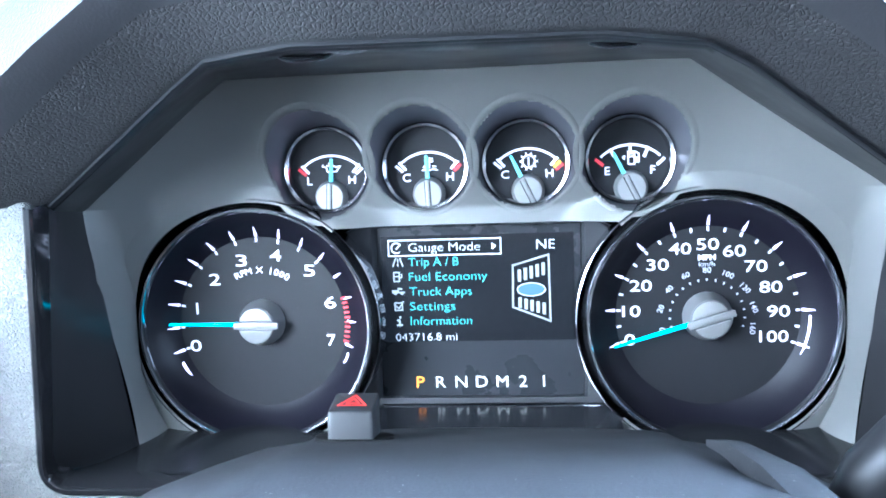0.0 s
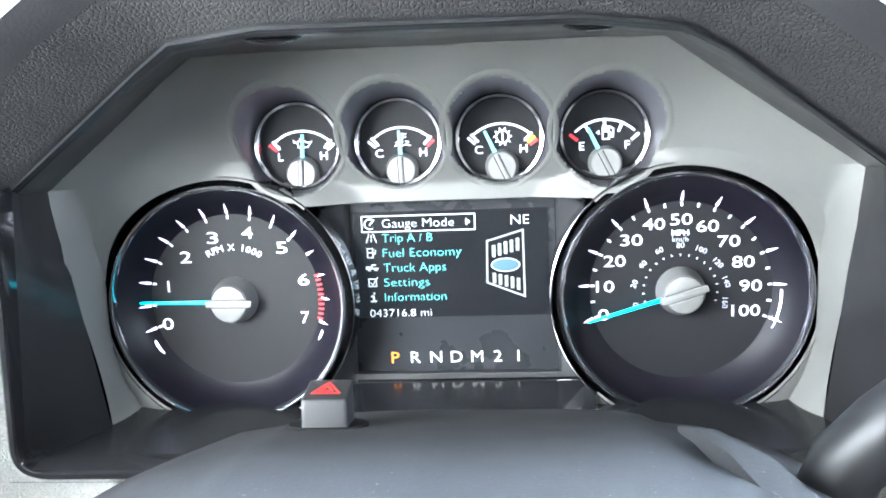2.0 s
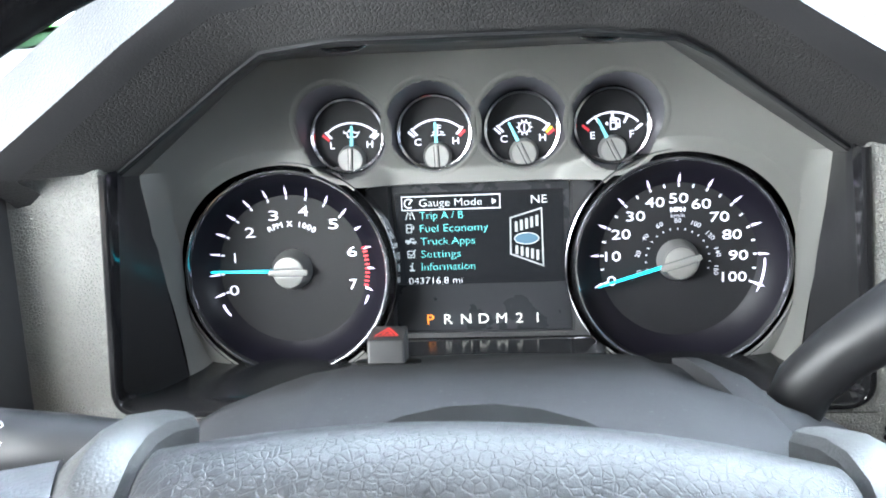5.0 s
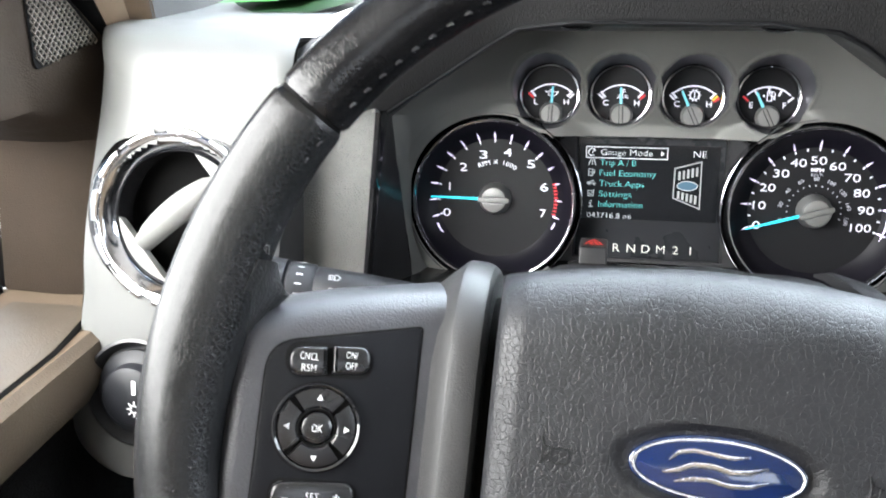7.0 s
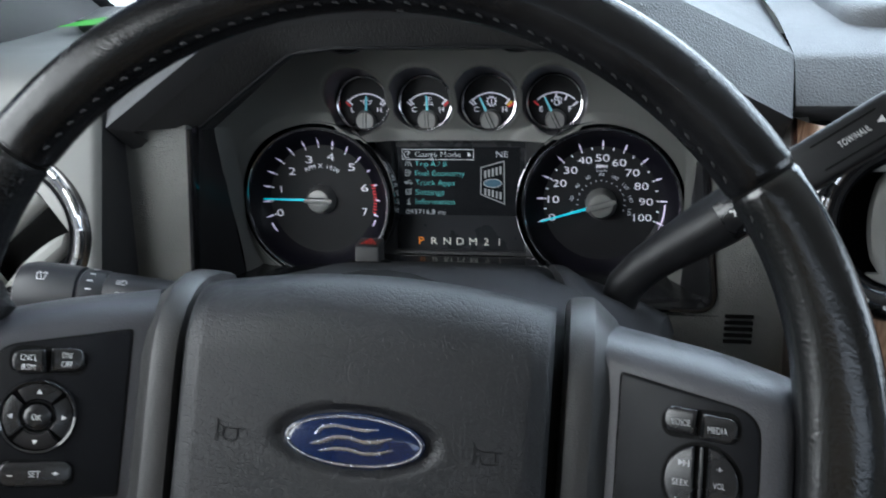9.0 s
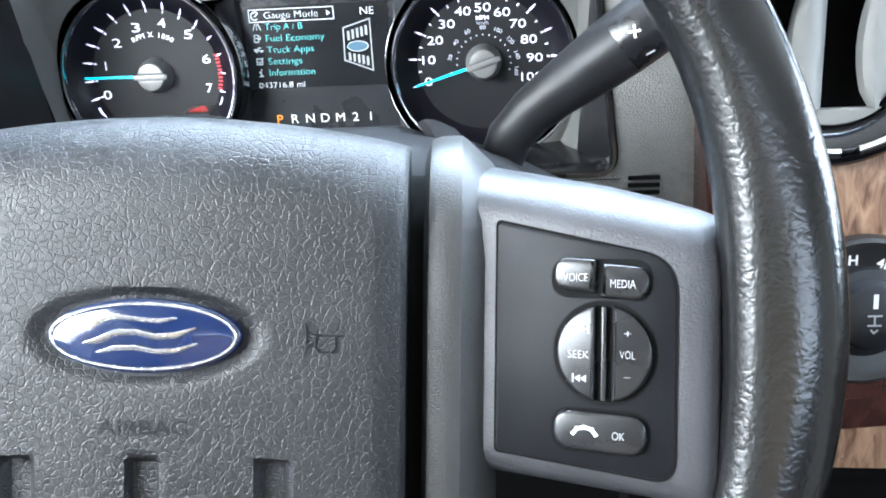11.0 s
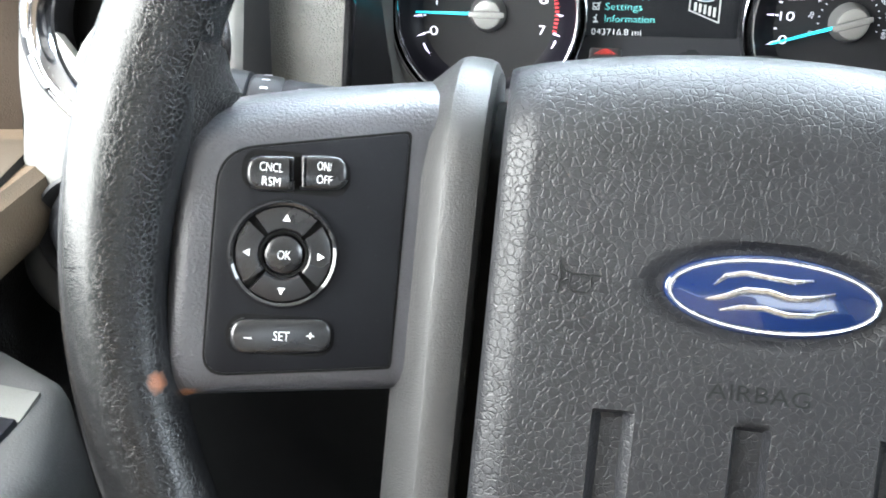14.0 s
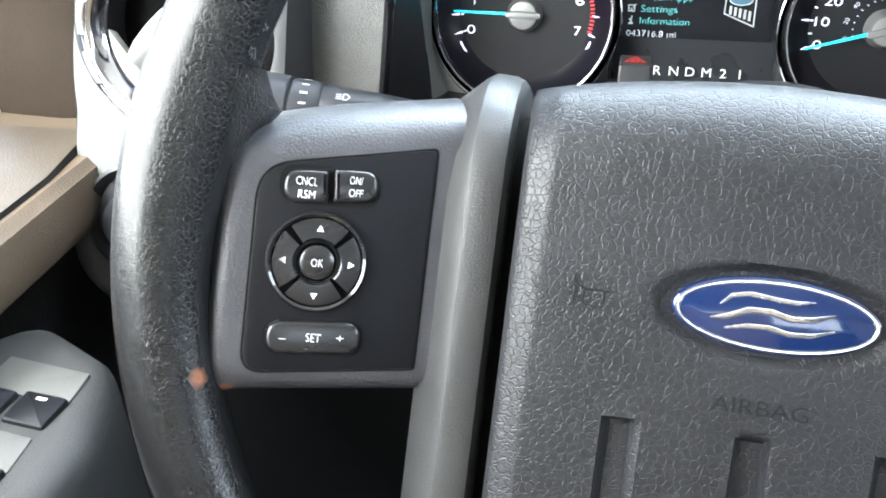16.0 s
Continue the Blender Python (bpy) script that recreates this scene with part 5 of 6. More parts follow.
PADS = {1: (place(-139.4, -2.6, -3.6, 0, 21, 0), "left"), -1: (place(139.0, -3.6, -3.7, 0, -21, 0), "right")}
for sg in (1, -1):
    part("spoke_strip", strip_bm(sg), M["strip"], wheel, "satin grey strip beside the airbag cover", sharp=24)
    part("gap_seal", strip_bm(sg, [(-84, -8), (-84, 6), (-74, 6), (-74, -8)]), M["void"], wheel)
    pm = PADS[sg][0]

    def mir(pts):
        return [(sg * x, y) for x, y in pts]

    part("spoke", spoke_bm(sg), M["spoke"], wheel, "smooth dark grey spoke", pm)
    face = rounded(mir([(-20.3, -36.8), (34.8, -32.4), (34.8, 39.2), (-20.2, 28.2)]), [7, 2, 2, 13], 8)
    part("pad_groove", plate([(x * 1.02 - sg * 0.14, y * 1.02) for x, y in face], 1.2, 1.95), M["void"], wheel, "", pm)
    sw = part("switch_panel", plate(face, 0.5, 2.3, 0.6), M["switch"], wheel, "matte black button pad", pm)

    def pill(x0, x1, y, h, z=4.6, name="button", split=None, tilt=0.0):
        """A pill-shaped button, or one half of it."""
        r = h / 2
        radii = [r * 0.98] * 4
        if split == "l":
            radii = [r * 0.98, 0.6, 0.6, r * 0.98]
        if split == "r":
            radii = [0.6, r * 0.98, r * 0.98, 0.6]
        return part(name, plate(rounded(rect(x1 - x0, h, 0, 0), radii, 8), 1.0, z, 1.6, 4), M["button"], sw, "glossy black button", place((x0 + x1) / 2, y, 0, 0, 0, tilt))

    def well(outline):
        part("button_well", plate(outline, 1.5, 2.42), M["void"], sw)

    def print_on(text, h, x, y, z, w=0.0, key="print_white"):
        part("lettering", words(text, h * 0.88, w * 0.86, bold=-0.008), M[key], sw, "white print", place(x, y, z), smooth=False)

    if sg == 1:
        well(rounded(rect(31.6, 12.0, 2.0, 23.9), 5.8))
        pill(-12.6, 1.2, 23.2, 10.2, split="l", tilt=4)
        pill(2.9, 16.8, 24.8, 10.2, split="r", tilt=4)
        print_on("CNCL", 3.0, -5.6, 25.0, 4.7, 7.6)
        print_on("RSM", 3.0, -5.3, 20.9, 4.7, 6.0)
        print_on("ON/", 2.9, 9.6, 26.7, 4.7, 4.8)
        print_on("OFF", 2.9, 9.8, 22.8, 4.7, 5.0)
        well(ellipse(16.4, 16.4))
        ringp = [(15.6, 2.0), (15.4, 3.6), (14.8, 4.6), (13.8, 4.9)]
        part("direction_ring", lathe([(16.2, 1.4), (16.0, 3.8), (15.2, 4.7), (14.4, 4.2)], 64), M["piano"], sw, "gloss black ring")
        for k in range(4):
            part("direction_button", lathe([(7.1, 1.2), (7.1, 4.0), (7.8, 4.6), (11, 4.4), (13.8, 3.6), (14.2, 1.2)], 24, 90 * k - 40, 90 * k + 40), M["button"], sw, "black arrow button")
            tri = bmesh.new()
            tri.faces.new([tri.verts.new(p) for p in ((1.25, 0, 0), (-0.85, 1.15, 0), (-0.85, -1.15, 0))])
            part("arrow_print", tri, M["print_white" if k != 2 else "print_grey"], sw, m=place(10.6 * math.cos(k * math.pi / 2), 10.6 * math.sin(k * math.pi / 2), 4.62, 0, 0, 90 * k), smooth=False)
        part("ok_button", lathe([(0.0, 5.4), (4.2, 5.2), (5.3, 4.6), (5.8, 3.0), (5.9, 1.2)], 40), M["button"], sw, "round black button")
        part("ok_ring", lathe([(6.2, 1.2), (6.3, 4.2), (6.8, 4.4), (7.0, 1.2)], 40), M["void"], sw)
        print_on("OK", 3.0, 0, 0, 5.5, 4.4)
        well(rounded(rect(31.6, 12.0, 1.2, -24.2), 5.8))
        pill(-13.6, 16.2, -24.1, 10.6, tilt=3)
        for x, text, w in ((-8.4, "-", 2.6), (1.2, "SET", 5.4), (9.6, "+", 2.8)):
            print_on(text, 3.2, x, -24.0 + x * 0.05, 4.7, w)
    else:
        well(rounded(rect(30.6, 12.0, -1.9, 22.2), 5.8))
        pill(-16.2, -3.2, 23.4, 10.2, split="l", tilt=-4)
        pill(-1.6, 12.6, 21.4, 10.2, split="r", tilt=-4)
        print_on("VOICE", 2.8, -9.2, 22.6, 4.7, 8.6, "print_grey")
        print_on("MEDIA", 2.8, 5.0, 21.0, 4.7, 8.6, "print_grey")
        well(ellipse(15.8, 15.8, -0.6, 0))
        for side_sg in (-1, 1):
            half = [(x, y) for x, y in ellipse(14.4, 14.4, n=72) if side_sg * x > 1.3]
            half.sort(key=lambda p: math.atan2(p[1], side_sg * p[0]))
            part("rocker_button", plate(half, 1.0, 4.8, 1.3, 4), M["button"], sw, "glossy black half-round rocker", place(-0.6, 0, 0))
        part("rocker_divider", plate(rounded(rect(1.4, 28.0, -0.6, 0), 0.4), 1.0, 4.2, 0.3), M["button"], sw)
        print_on("SEEK", 2.7, -8.0, -0.4, 4.9, 7.4, "print_grey")
        print_on("VOL", 2.7, 6.6, 0.2, 4.9, 5.2, "print_grey")
        print_on("+", 2.8, 6.6, 6.4, 4.9, 2.6, "print_grey")
        print_on("-", 2.8, 6.6, -6.0, 4.9, 2.2, "print_grey")
        for y, d in ((7.2, 1), (-7.6, -1)):
            tri = bmesh.new()
            for o in (-1.6, 0.2):
                tri.faces.new([tri.verts.new(p) for p in ((o + 0.9 + d * 0.9, 0, 0), (o + 0.9 - d * 0.9, 1.2, 0), (o + 0.9 - d * 0.9, -1.2, 0))])
            quad(0.5, 2.6, 0.0, tri, 0.2 + d * 2.2, 0)
            part("arrow_print", tri, M["print_grey"], sw, m=place(-7.6, y, 4.9), smooth=False)
        well(rounded(rect(30.0, 13.6, -1.8, -23.6), 6.6))
        pill(-16.0, 12.4, -23.6, 12.2, tilt=-1)
        phone = strokes([[(-3.4, -0.8), (-2.2, 0.7), (0, 1.2), (2.2, 0.7), (3.4, -0.8)]], 1.2, 0.0)
        part("phone_print", phone, M["print_white"], sw, "white handset symbol", place(-6.0, -23.4, 4.7), smooth=False)
        print_on("OK", 2.8, 4.2, -24.0, 4.7, 4.4, "print_grey")
# hub behind the cover
part("hub_core", lathe([(0.0, -30), (60, -30), (72, -40), (66, -75), (0.0, -80)], 40), M["void"], wheel)

# ---------------------------------------------------------------- steering column, hazard button, stalk, shift lever
column = root("column_shroud", pose(0.012, 0.10, 0.79), "dark grey plastic steering column shroud with dusty top", "steering column")
secs = []
for y, top, w0, z0, w1, z1, w2, z2, zbot in ((0.0, 0.034, 0.050, 0.030, 0.072, 0.020, 0.094, -0.020, -0.09), (0.02, 0.0365, 0.056, 0.034, 0.080, 0.0255, 0.106, -0.012, -0.09), (0.06, 0.0300, 0.060, 0.0285, 0.087, 0.020, 0.120, -0.010, -0.095),
                                            (0.10, 0.0205, 0.062, 0.019, 0.091, 0.012, 0.130, -0.012, -0.10), (0.15, 0.0030, 0.063, 0.0015, 0.090, -0.005, 0.138, -0.028, -0.11), (0.196, -0.0155, 0.064, -0.017, 0.0885, -0.023, 0.144, -0.049, -0.12), (0.204, -0.0185, 0.062, -0.021, 0.086, -0.028, 0.142, -0.054, -0.12), (0.207, -0.027, 0.060, -0.029, 0.083, -0.036, 0.139, -0.060, -0.12)):
    half = [(0.0, top), (w0 * 0.6, top - 0.0004), (w0 * 0.9, (top + z0) / 2), (w0, z0), (w0 + 0.006, z0 - 0.003), (w1, z1), ((w1 + w2) / 2, (z1 + z2) / 2 + 0.002), (w2, z2), (w2 + 0.004, z2 - 0.012), (w2 - 0.02, zbot)]
    secs.append([(x, y, z) for x, z in half[::-1]] + [(-x, y, z) for x, z in half[1:]])
part("shroud", loft(secs), M["shroud"], column, s=1)
rows = []
for x, y, z, w, h in ((0.0700, 0.150, 0.0040, 0.0012, 0.001), (0.0760, 0.140, 0.0090, 0.0045, 0.004), (0.0830, 0.118, 0.0135, 0.0070, 0.006), (0.0920, 0.085, 0.0140, 0.0085, 0.008), (0.1010, 0.045, 0.0090, 0.0095, 0.010), (0.1080, 0.005, -0.0020, 0.010, 0.012)):
    rows.append([(x - w, y - 0.002, z - h), (x - w * 0.8, y, z - h * 0.1), (x - w * 0.4, y, z), (x + w * 0.3, y, z - 0.0004), (x + w * 0.9, y, z - h * 0.35), (x + w * 1.2, y, z - h * 1.6)])
part("lever_flap", loft(rows), M["shroud"], column, "raised grey edge at the shift lever", s=1)

haz = root("hazard_button", pose(-0.0340, 0.2650, 0.7865, -16, 0, 0), "dark grey hazard button with red triangle on the steering column", "hazard button")
part("recess", plate(ellipse(0.0140, 0.0090, 0, 0, 32), -0.004, 0.0014, 0.0006), M["void"], haz, "black recess round the button", s=1)
bm = plate(rounded(rect(0.0160, 0.0145), 0.0014), -0.006, 0.0130, 0.0010, 3)
for v in bm.verts:
    if v.co.z > 0.005:
        v.co.z += 0.30 * v.co.y
        v.co.x *= 0.97
part("button", bm, M["hazard"], haz, "dark grey square push button", s=1)
part("triangle", strokes([[(-4.8, -3.6), (4.8, -3.6), (0, 4.2), (-4.8, -3.6)], [(-2.1, -2.0), (2.1, -2.0), (0, 1.5), (-2.1, -2.0)]], 0.7, 0.0), M["hazard_red"], haz, "red warning triangle", pose(0, 0, 0.01335, 16.7, 0, 0), smooth=False)

stalk = root("turn_signal_stalk", pose(-0.225, 0.188, 0.794), "black turn signal and wiper stalk with white symbols", "stalk")
axis = Vector((0.115, 0.016, -0.012))
def on_axis(f, off=(0, 0, 0)):
    return axis * f + Vector(off)


part("grip", tube([on_axis(f) for f in (-0.02, 0.0, 0.06, 0.2, 0.30, 0.31)], [0.013, 0.0175, 0.0192, 0.0185, 0.0175, 0.015], 28), M["stalk"], stalk, "fluted twist grip", s=1)
part("collar", tube([on_axis(f) for f in (0.305, 0.32, 0.42, 0.435)], [0.0155, 0.0168, 0.0162, 0.015], 28), M["stalk"], stalk, s=1)
part("arm", tube([on_axis(f) for f in (0.43, 0.45, 0.7, 1.0, 1.3)], [0.0145, 0.0155, 0.0135, 0.010, 0.009], 28), M["stalk"], stalk, s=1)
def stalk_print(bm, f, up, r, name="symbol"):
    a = radians(up)
    n = Vector((0, -math.cos(a), math.sin(a)))
    x = axis.normalized()
    n = (n - x * n.dot(x)).normalized()
    y = n.cross(x)
    m = Matrix.Translation(on_axis(f) + n * r) @ Matrix((x, y, n)).transposed().to_4x4()
    part(name, bm, M["print_grey"], stalk, "white print", m, smooth=False)


for k, up in enumerate((92, 74, 56, 38, 20, 2)):
    stalk_print(quad(3.4, 0.9 if k % 2 else 1.2, 0.0), 0.372, up + 4, 0.0172, "mark")
stalk_print(strokes([[(-3.5, 1.6), (-1.4, 1.6)], [(-3.5, 0.4), (-1.4, 0.4)], [(-3.5, -0.8), (-1.4, -0.8)], [(-0.4, 2), (1.2, 2), (2.6, 0.4), (1.2, -1.2), (-0.4, -1.2), (-0.4, 2)]], 0.5, 0.0), 0.53, 62, 0.0157)
stalk_print(strokes([arc(1.3, 0, 360, 12, -1.7, 0), arc(1.3, 0, 360, 12, 1.7, 0), [(-3.4, -1.2), (-2.8, -0.7)], [(3.4, 1.2), (2.8, 0.7)]], 0.45, 0.0), 0.53, 36, 0.0157)
stalk_print(strokes([[(-3, 2.2), (3, 2.2), (2.0, -2.0), (-2.0, -2.0), (-3, 2.2)], [(-0.4, 1), (0.6, -1.2)], [(-2, 3.4), (-1.2, 2.8)], [(1.4, 3.2), (2.2, 3.0)]], 0.55, 0.0), 0.135, 58, 0.0194)
stalk_print(quad(4.5, 0.9, 0.0), 0.20, -6, 0.0192, "mark")
stalk_print(words("0", 3.6, depth=0.0), 0.36, -38, 0.0172, "mark")

shifter = root("shift_lever", pose(0.123, 0.231, 0.795), "black column shift lever with plus minus switch and tow button", "shift lever")
tip = Vector((0.1315, -0.011, 0.0985))
def on_lever(f, off=(0, 0, 0)):
    return tip * f + Vector(off)


part("arm", tube([on_lever(0.0, (-0.008, 0.0, -0.040)), on_lever(0.0, (-0.003, 0.0, -0.020)), on_lever(0.03, (-0.001, 0.0, -0.006)), on_lever(0.10, (0.0, 0.0, -0.001)), on_lever(0.18)] + [on_lever(f) for f in (0.25, 0.33, 0.42, 0.56, 0.62, 0.635)], [0.0105, 0.0105, 0.0108, 0.0112, 0.0120, 0.0131, 0.0142, 0.0149, 0.0149, 0.0140, 0.0125], 28), M["lever"], shifter, s=1)
ldir = tip.normalized()
lside = Vector((0, -1, 0)) - ldir * Vector((0, -1, 0)).dot(ldir)
lside.normalize()
lup = lside.cross(ldir)
LM = Matrix((ldir, lup, lside)).transposed().to_4x4()
knob_m = Matrix.Translation(on_lever(0.82)) @ LM
knob_m = knob_m @ pose(0, 0, 0, -24, 0, 0)
part("knob", plate(rounded(rect(62, 24.5), [5, 5, 5, 5]), -11, 15.5, 3.2, 4), M["lever"], shifter, "square ended black knob", knob_m)
for gy in (-6.5, 6.8):
    part("groove", plate(rounded(rect(34, 0.9, 4, gy), 0.4), 15.3, 15.75, 0.1), M["void"], shifter, "fine groove", knob_m)
wrap = [[(x, r * math.sin(radians(a)), r * math.cos(radians(a))) for a in range(-58, 59, 8)] for x, r in ((-9.0, 13.6), (-8.6, 14.6), (-7.8, 14.9), (7.8, 15.1), (8.6, 14.8), (9.0, 13.8))]
part("switch_face", loft(wrap, closed=False), M["button"], shifter, "black plus and minus rocker", Matrix.Translation(on_lever(0.455)) @ LM)
part("switch_gap", loft([[(x, r * math.sin(radians(a)), r * math.cos(radians(a))) for a in range(-63, 64, 7)] for x, r in ((-9.8, 13.6), (-9.7, 14.25), (9.7, 14.55), (9.8, 13.6))], closed=False), M["void"], shifter, "", Matrix.Translation(on_lever(0.455)) @ LM)
part("symbol", strokes([[(-2.3, 0), (2.3, 0)], [(0, -2.3), (0, 2.3)]], 1.0, 15.6), M["print_white"], shifter, "white plus", Matrix.Translation(on_lever(0.455)) @ LM @ pose(0, 0, 0, -20, 0, 0) @ place(0.4, 0, 0, 0, 0, -28), smooth=False)
part("symbol", quad(4.2, 1.0, 15.6), M["print_white"], shifter, "white minus", Matrix.Translation(on_lever(0.455)) @ LM @ pose(0, 0, 0, 25, 0, 0) @ place(0.4, 0, 0, 0, 0, -10), smooth=False)
part("lettering", words("TOW/HAUL", 3.2, 16.0, bold=0.005), M["print_white"], shifter, "white print", knob_m @ place(6.6, 0.6, 15.6), smooth=False)
tri = bmesh.new()
tri.faces.new([tri.verts.new(p) for p in ((-2.2, 0, 0), (1.5, 2.0, 0), (1.5, -2.0, 0))])
part("symbol", tri, M["print_white"], shifter, "white triangle", knob_m @ place(20.3, 0.8, 15.75), smooth=False)

# ---------------------------------------------------------------- left silver dash end with vent and lamp switch
end = root("silver_dash_end", pose(0, 0, 0), "satin silver painted dashboard end panel", "dashboard panel", kind="structure")


def end_y(z):
    return 0.270 + 0.22 * (z - 0.80)


def end_left(z):
    """The outer edge: rounded at the foot, upright above."""
    if z < 0.666:
        return -0.3405 - math.sqrt(max(0.0, 0.035 ** 2 - (0.666 - z) ** 2))
    if z < 0.75:
        return -0.3625 - 0.155 * (0.75 - z)
    return -0.3625


def end_wrap(z):
    """How far the outer edge bends back."""
    return 0.007 + 0.033 * smooth(0.76, 0.90, z)


def end_right(z):
    return -0.2185 - 0.08 * (0.87 - z)


VENT_L, LAMP_L = (-0.291, 0.800), (-0.318, 0.692)
face_bm = bmesh.new()
nx, nz = 64, 116
vs = {}
for j in range(nz + 1):
    z = 0.632 + (0.886 - 0.632) * j / nz
    for i in range(nx + 1):
        f = i / nx
        x0, x1 = end_left(z), end_right(z)
        x = x0 + (x1 - x0) * f
        roll = max(0.0, 1 - (x - x0) / (0.012 + end_wrap(z))), max(0.0, 1 - (x1 - x) / 0.006)
        vs[i, j] = face_bm.verts.new((x, end_y(z) + end_wrap(z) * roll[0] ** 2 + 0.004 * roll[1] ** 2 - 0.003 * math.sin(math.pi * f), z))
for j in range(nz):
    for i in range(nx):
        c = (vs[i, j].co + vs[i + 1, j + 1].co) / 2
        if math.hypot(c.x - VENT_L[0], (c.z - VENT_L[1]) * 1.02) > 0.050 and math.hypot(c.x - LAMP_L[0], (c.z - LAMP_L[1]) * 1.02) > 0.031:
            face_bm.faces.new((vs[i, j], vs[i + 1, j], vs[i + 1, j + 1], vs[i, j + 1]))
part("panel_face", face_bm, M["silver"], end, "satin silver face with two round bores", s=1)
# top roll, the sides and the shelf behind
ZT = 0.886
rows = []
for z, d in ((0.886, 0.0), (0.8918, 0.0018), (0.8970, 0.0044), (0.9015, 0.0080), (0.9055, 0.0130), (0.9085, 0.0190), (0.9108, 0.0270), (0.9124, 0.038), (0.9135, 0.055), (0.9142, 0.085), (0.9147, 0.12), (0.9155, 0.16), (0.918, 0.28)):
    row = []
    for q in range(29):
        f = q / 28
        x0, x1 = end_left(ZT + 0.3 * (z - ZT)) - 0.5 * min(d, 0.1), end_right(z) - 0.02 * d
        x = x0 + (x1 - x0) * f
        edge = max(0.0, 1 - (x - x0) / (0.012 + end_wrap(ZT))), max(0.0, 1 - (x1 - x) / 0.006)
        row.append((x, end_y(ZT) + d + end_wrap(ZT) * edge[0] ** 2 + 0.004 * edge[1] ** 2 - 0.003 * math.sin(math.pi * f), z - 0.004 * edge[0] ** 2 * min(1, d / 0.02)))
    rows.append(row)
part("panel_top", loft(rows, closed=False), M["silver"], end, "silver shelf towards the windshield", s=1)
zs = [0.632 + 0.0254 * k for k in range(11)]
part("panel_side", loft([[(end_left(z), end_y(z) + end_wrap(z), z) for z in zs], [(end_left(z) - 0.004, end_y(z) + end_wrap(z) + 0.015, z) for z in zs], [(end_left(z) - 0.012, end_y(z) + end_wrap(z) + 0.08, z) for z in zs]], closed=False), M["silver"], end, s=1)
part("panel_side", loft([[(end_right(z), end_y(z) + 0.004, z) for z in zs], [(end_right(z) + 0.001, end_y(z) + 0.012, z) for z in zs], [(end_right(z) - 0.003, 0.345, z) for z in zs]], closed=False), M["hood_edge"], end, "dark side of the end panel", s=1)


def round_vent(name, cx, cy, cz, r, label, vane_turn, vanes, bow=0.0):
    v = root(name, pose(cx, cy, cz, 90 - 12, 0, 0), label, "air vent", "round vents")
    part("shadow_well", lathe([(r - 14, -2), (r - 10, -30), (0.0, -34)], 48), M["void"], v, "black vent throat")
    part("seat_ring", lathe([(r + 6.5, -1.5), (r + 5.8, 1.2), (r + 3.4, 3.4), (r + 0.6, 4.2), (r - 0.6, 2.5)], 96), M["dark_ring"], v, "polished outer ring with a dark reflection put into its colour")
    part("base_ring", lathe([(r + 0.4, 0.0), (r - 0.6, 3.6), (r - 2.6, 5.6), (r - 4.6, 5.4), (r - 7.5, 3.4), (r - 10.5, 0.6), (r - 12.6, -2.0), (r - 13.5, -5.0)], 96), M["chrome" if cx < 0 else "piano"], v, "polished ring")
    tooth = None
    count, half = 12, 10.0
    for k in range(count):
        prof = [(r - 4.0, 5.0), (r - 3.8, 7.0), (r - 2.8, 7.7), (r - 0.6, 7.6), (r + 0.6, 6.6), (r + 1.2, 1.0)]
        if tooth is None:
            tooth = part("ring_segment", lathe(prof, 12, -half, half), M["bright_chrome"], v, "raised chrome segment", place(0, 0, 0, 0, 0, 22.5))
        else:
            share("ring_segment", tooth, v, place(0, 0, 0, 0, 0, 22.5 + 360 / count * k))
    rr = r - 14
    part("barrel", lathe([(rr + 0.8, -3), (rr, -1), (rr - 1.5, -6), (rr - 2, -16)], 64), M["piano"], v)
    cap = part("end_plate", plate([(x, y) for x, y in arc(rr - 0.5, -38, 38, 16)], -7, -1.0, 0.5), M["vane"], v, "pale plate at the vane ends", place(0, 0, 0, 0, 0, vane_turn))
    share("end_plate", cap, v, place(0, 0, 0, 0, 0, vane_turn + 180))
    for off, wd in vanes:
        half = min(math.sqrt(max(rr ** 2 - off ** 2, 1)) - 1.0, rr * 0.79)
        secs = []
        for k in range(9):
            x = -half + 2 * half * k / 8
            bulge = 1.0 if 0 < k < 8 else 0.82
            lim = math.sqrt(max(rr ** 2 - x ** 2, 0)) - 3.0
            if bow:
                bulge = 1.0 - bow * (x / half) ** 2 if k in (0, 8) else 1.0 - 0.75 * bow * (x / half) ** 2
            secs.append([(x, max(-lim, min(lim, off + q * wd / 2 * (bulge if q > 0 else 1.0 if bow else bulge))), z) for q, z in ((-1, -8), (-0.85, -3), (-0.3, 1.0), (0.35, 1.4), (0.9, -1.5), (1, -8))])
        part("vane", loft(secs), M["vane"], v, "silver grey vent vane", place(0, 0, 0, 0, 0, vane_turn))
    return v


round_vent("round_vent", -0.291, 0.272, 0.800, 57, "round chrome ringed air vent with tilted silver vanes", 38, [(7, 18), (-28, 15)], 0.85)
knob = root("headlamp_switch", pose(-0.318, 0.2405, 0.692, 90 - 12, 0, 0), "dark grey round headlamp switch in a black well", "switch")
part("well", lathe([(36, 3), (34, 4), (32, 1), (30, -3), (0.0, -4)], 56), M["black"], knob)
part("dial", lathe([(0.0, 13), (17, 13), (19, 11.5), (20.5, 4), (24, 2), (28, 1.0), (28, -3)], 56), M["stalk"], knob, "grey turning knob")
part("mark", quad(2.6, 9.0, 13.2, None, 4, 7), M["print_white"], knob, smooth=False)
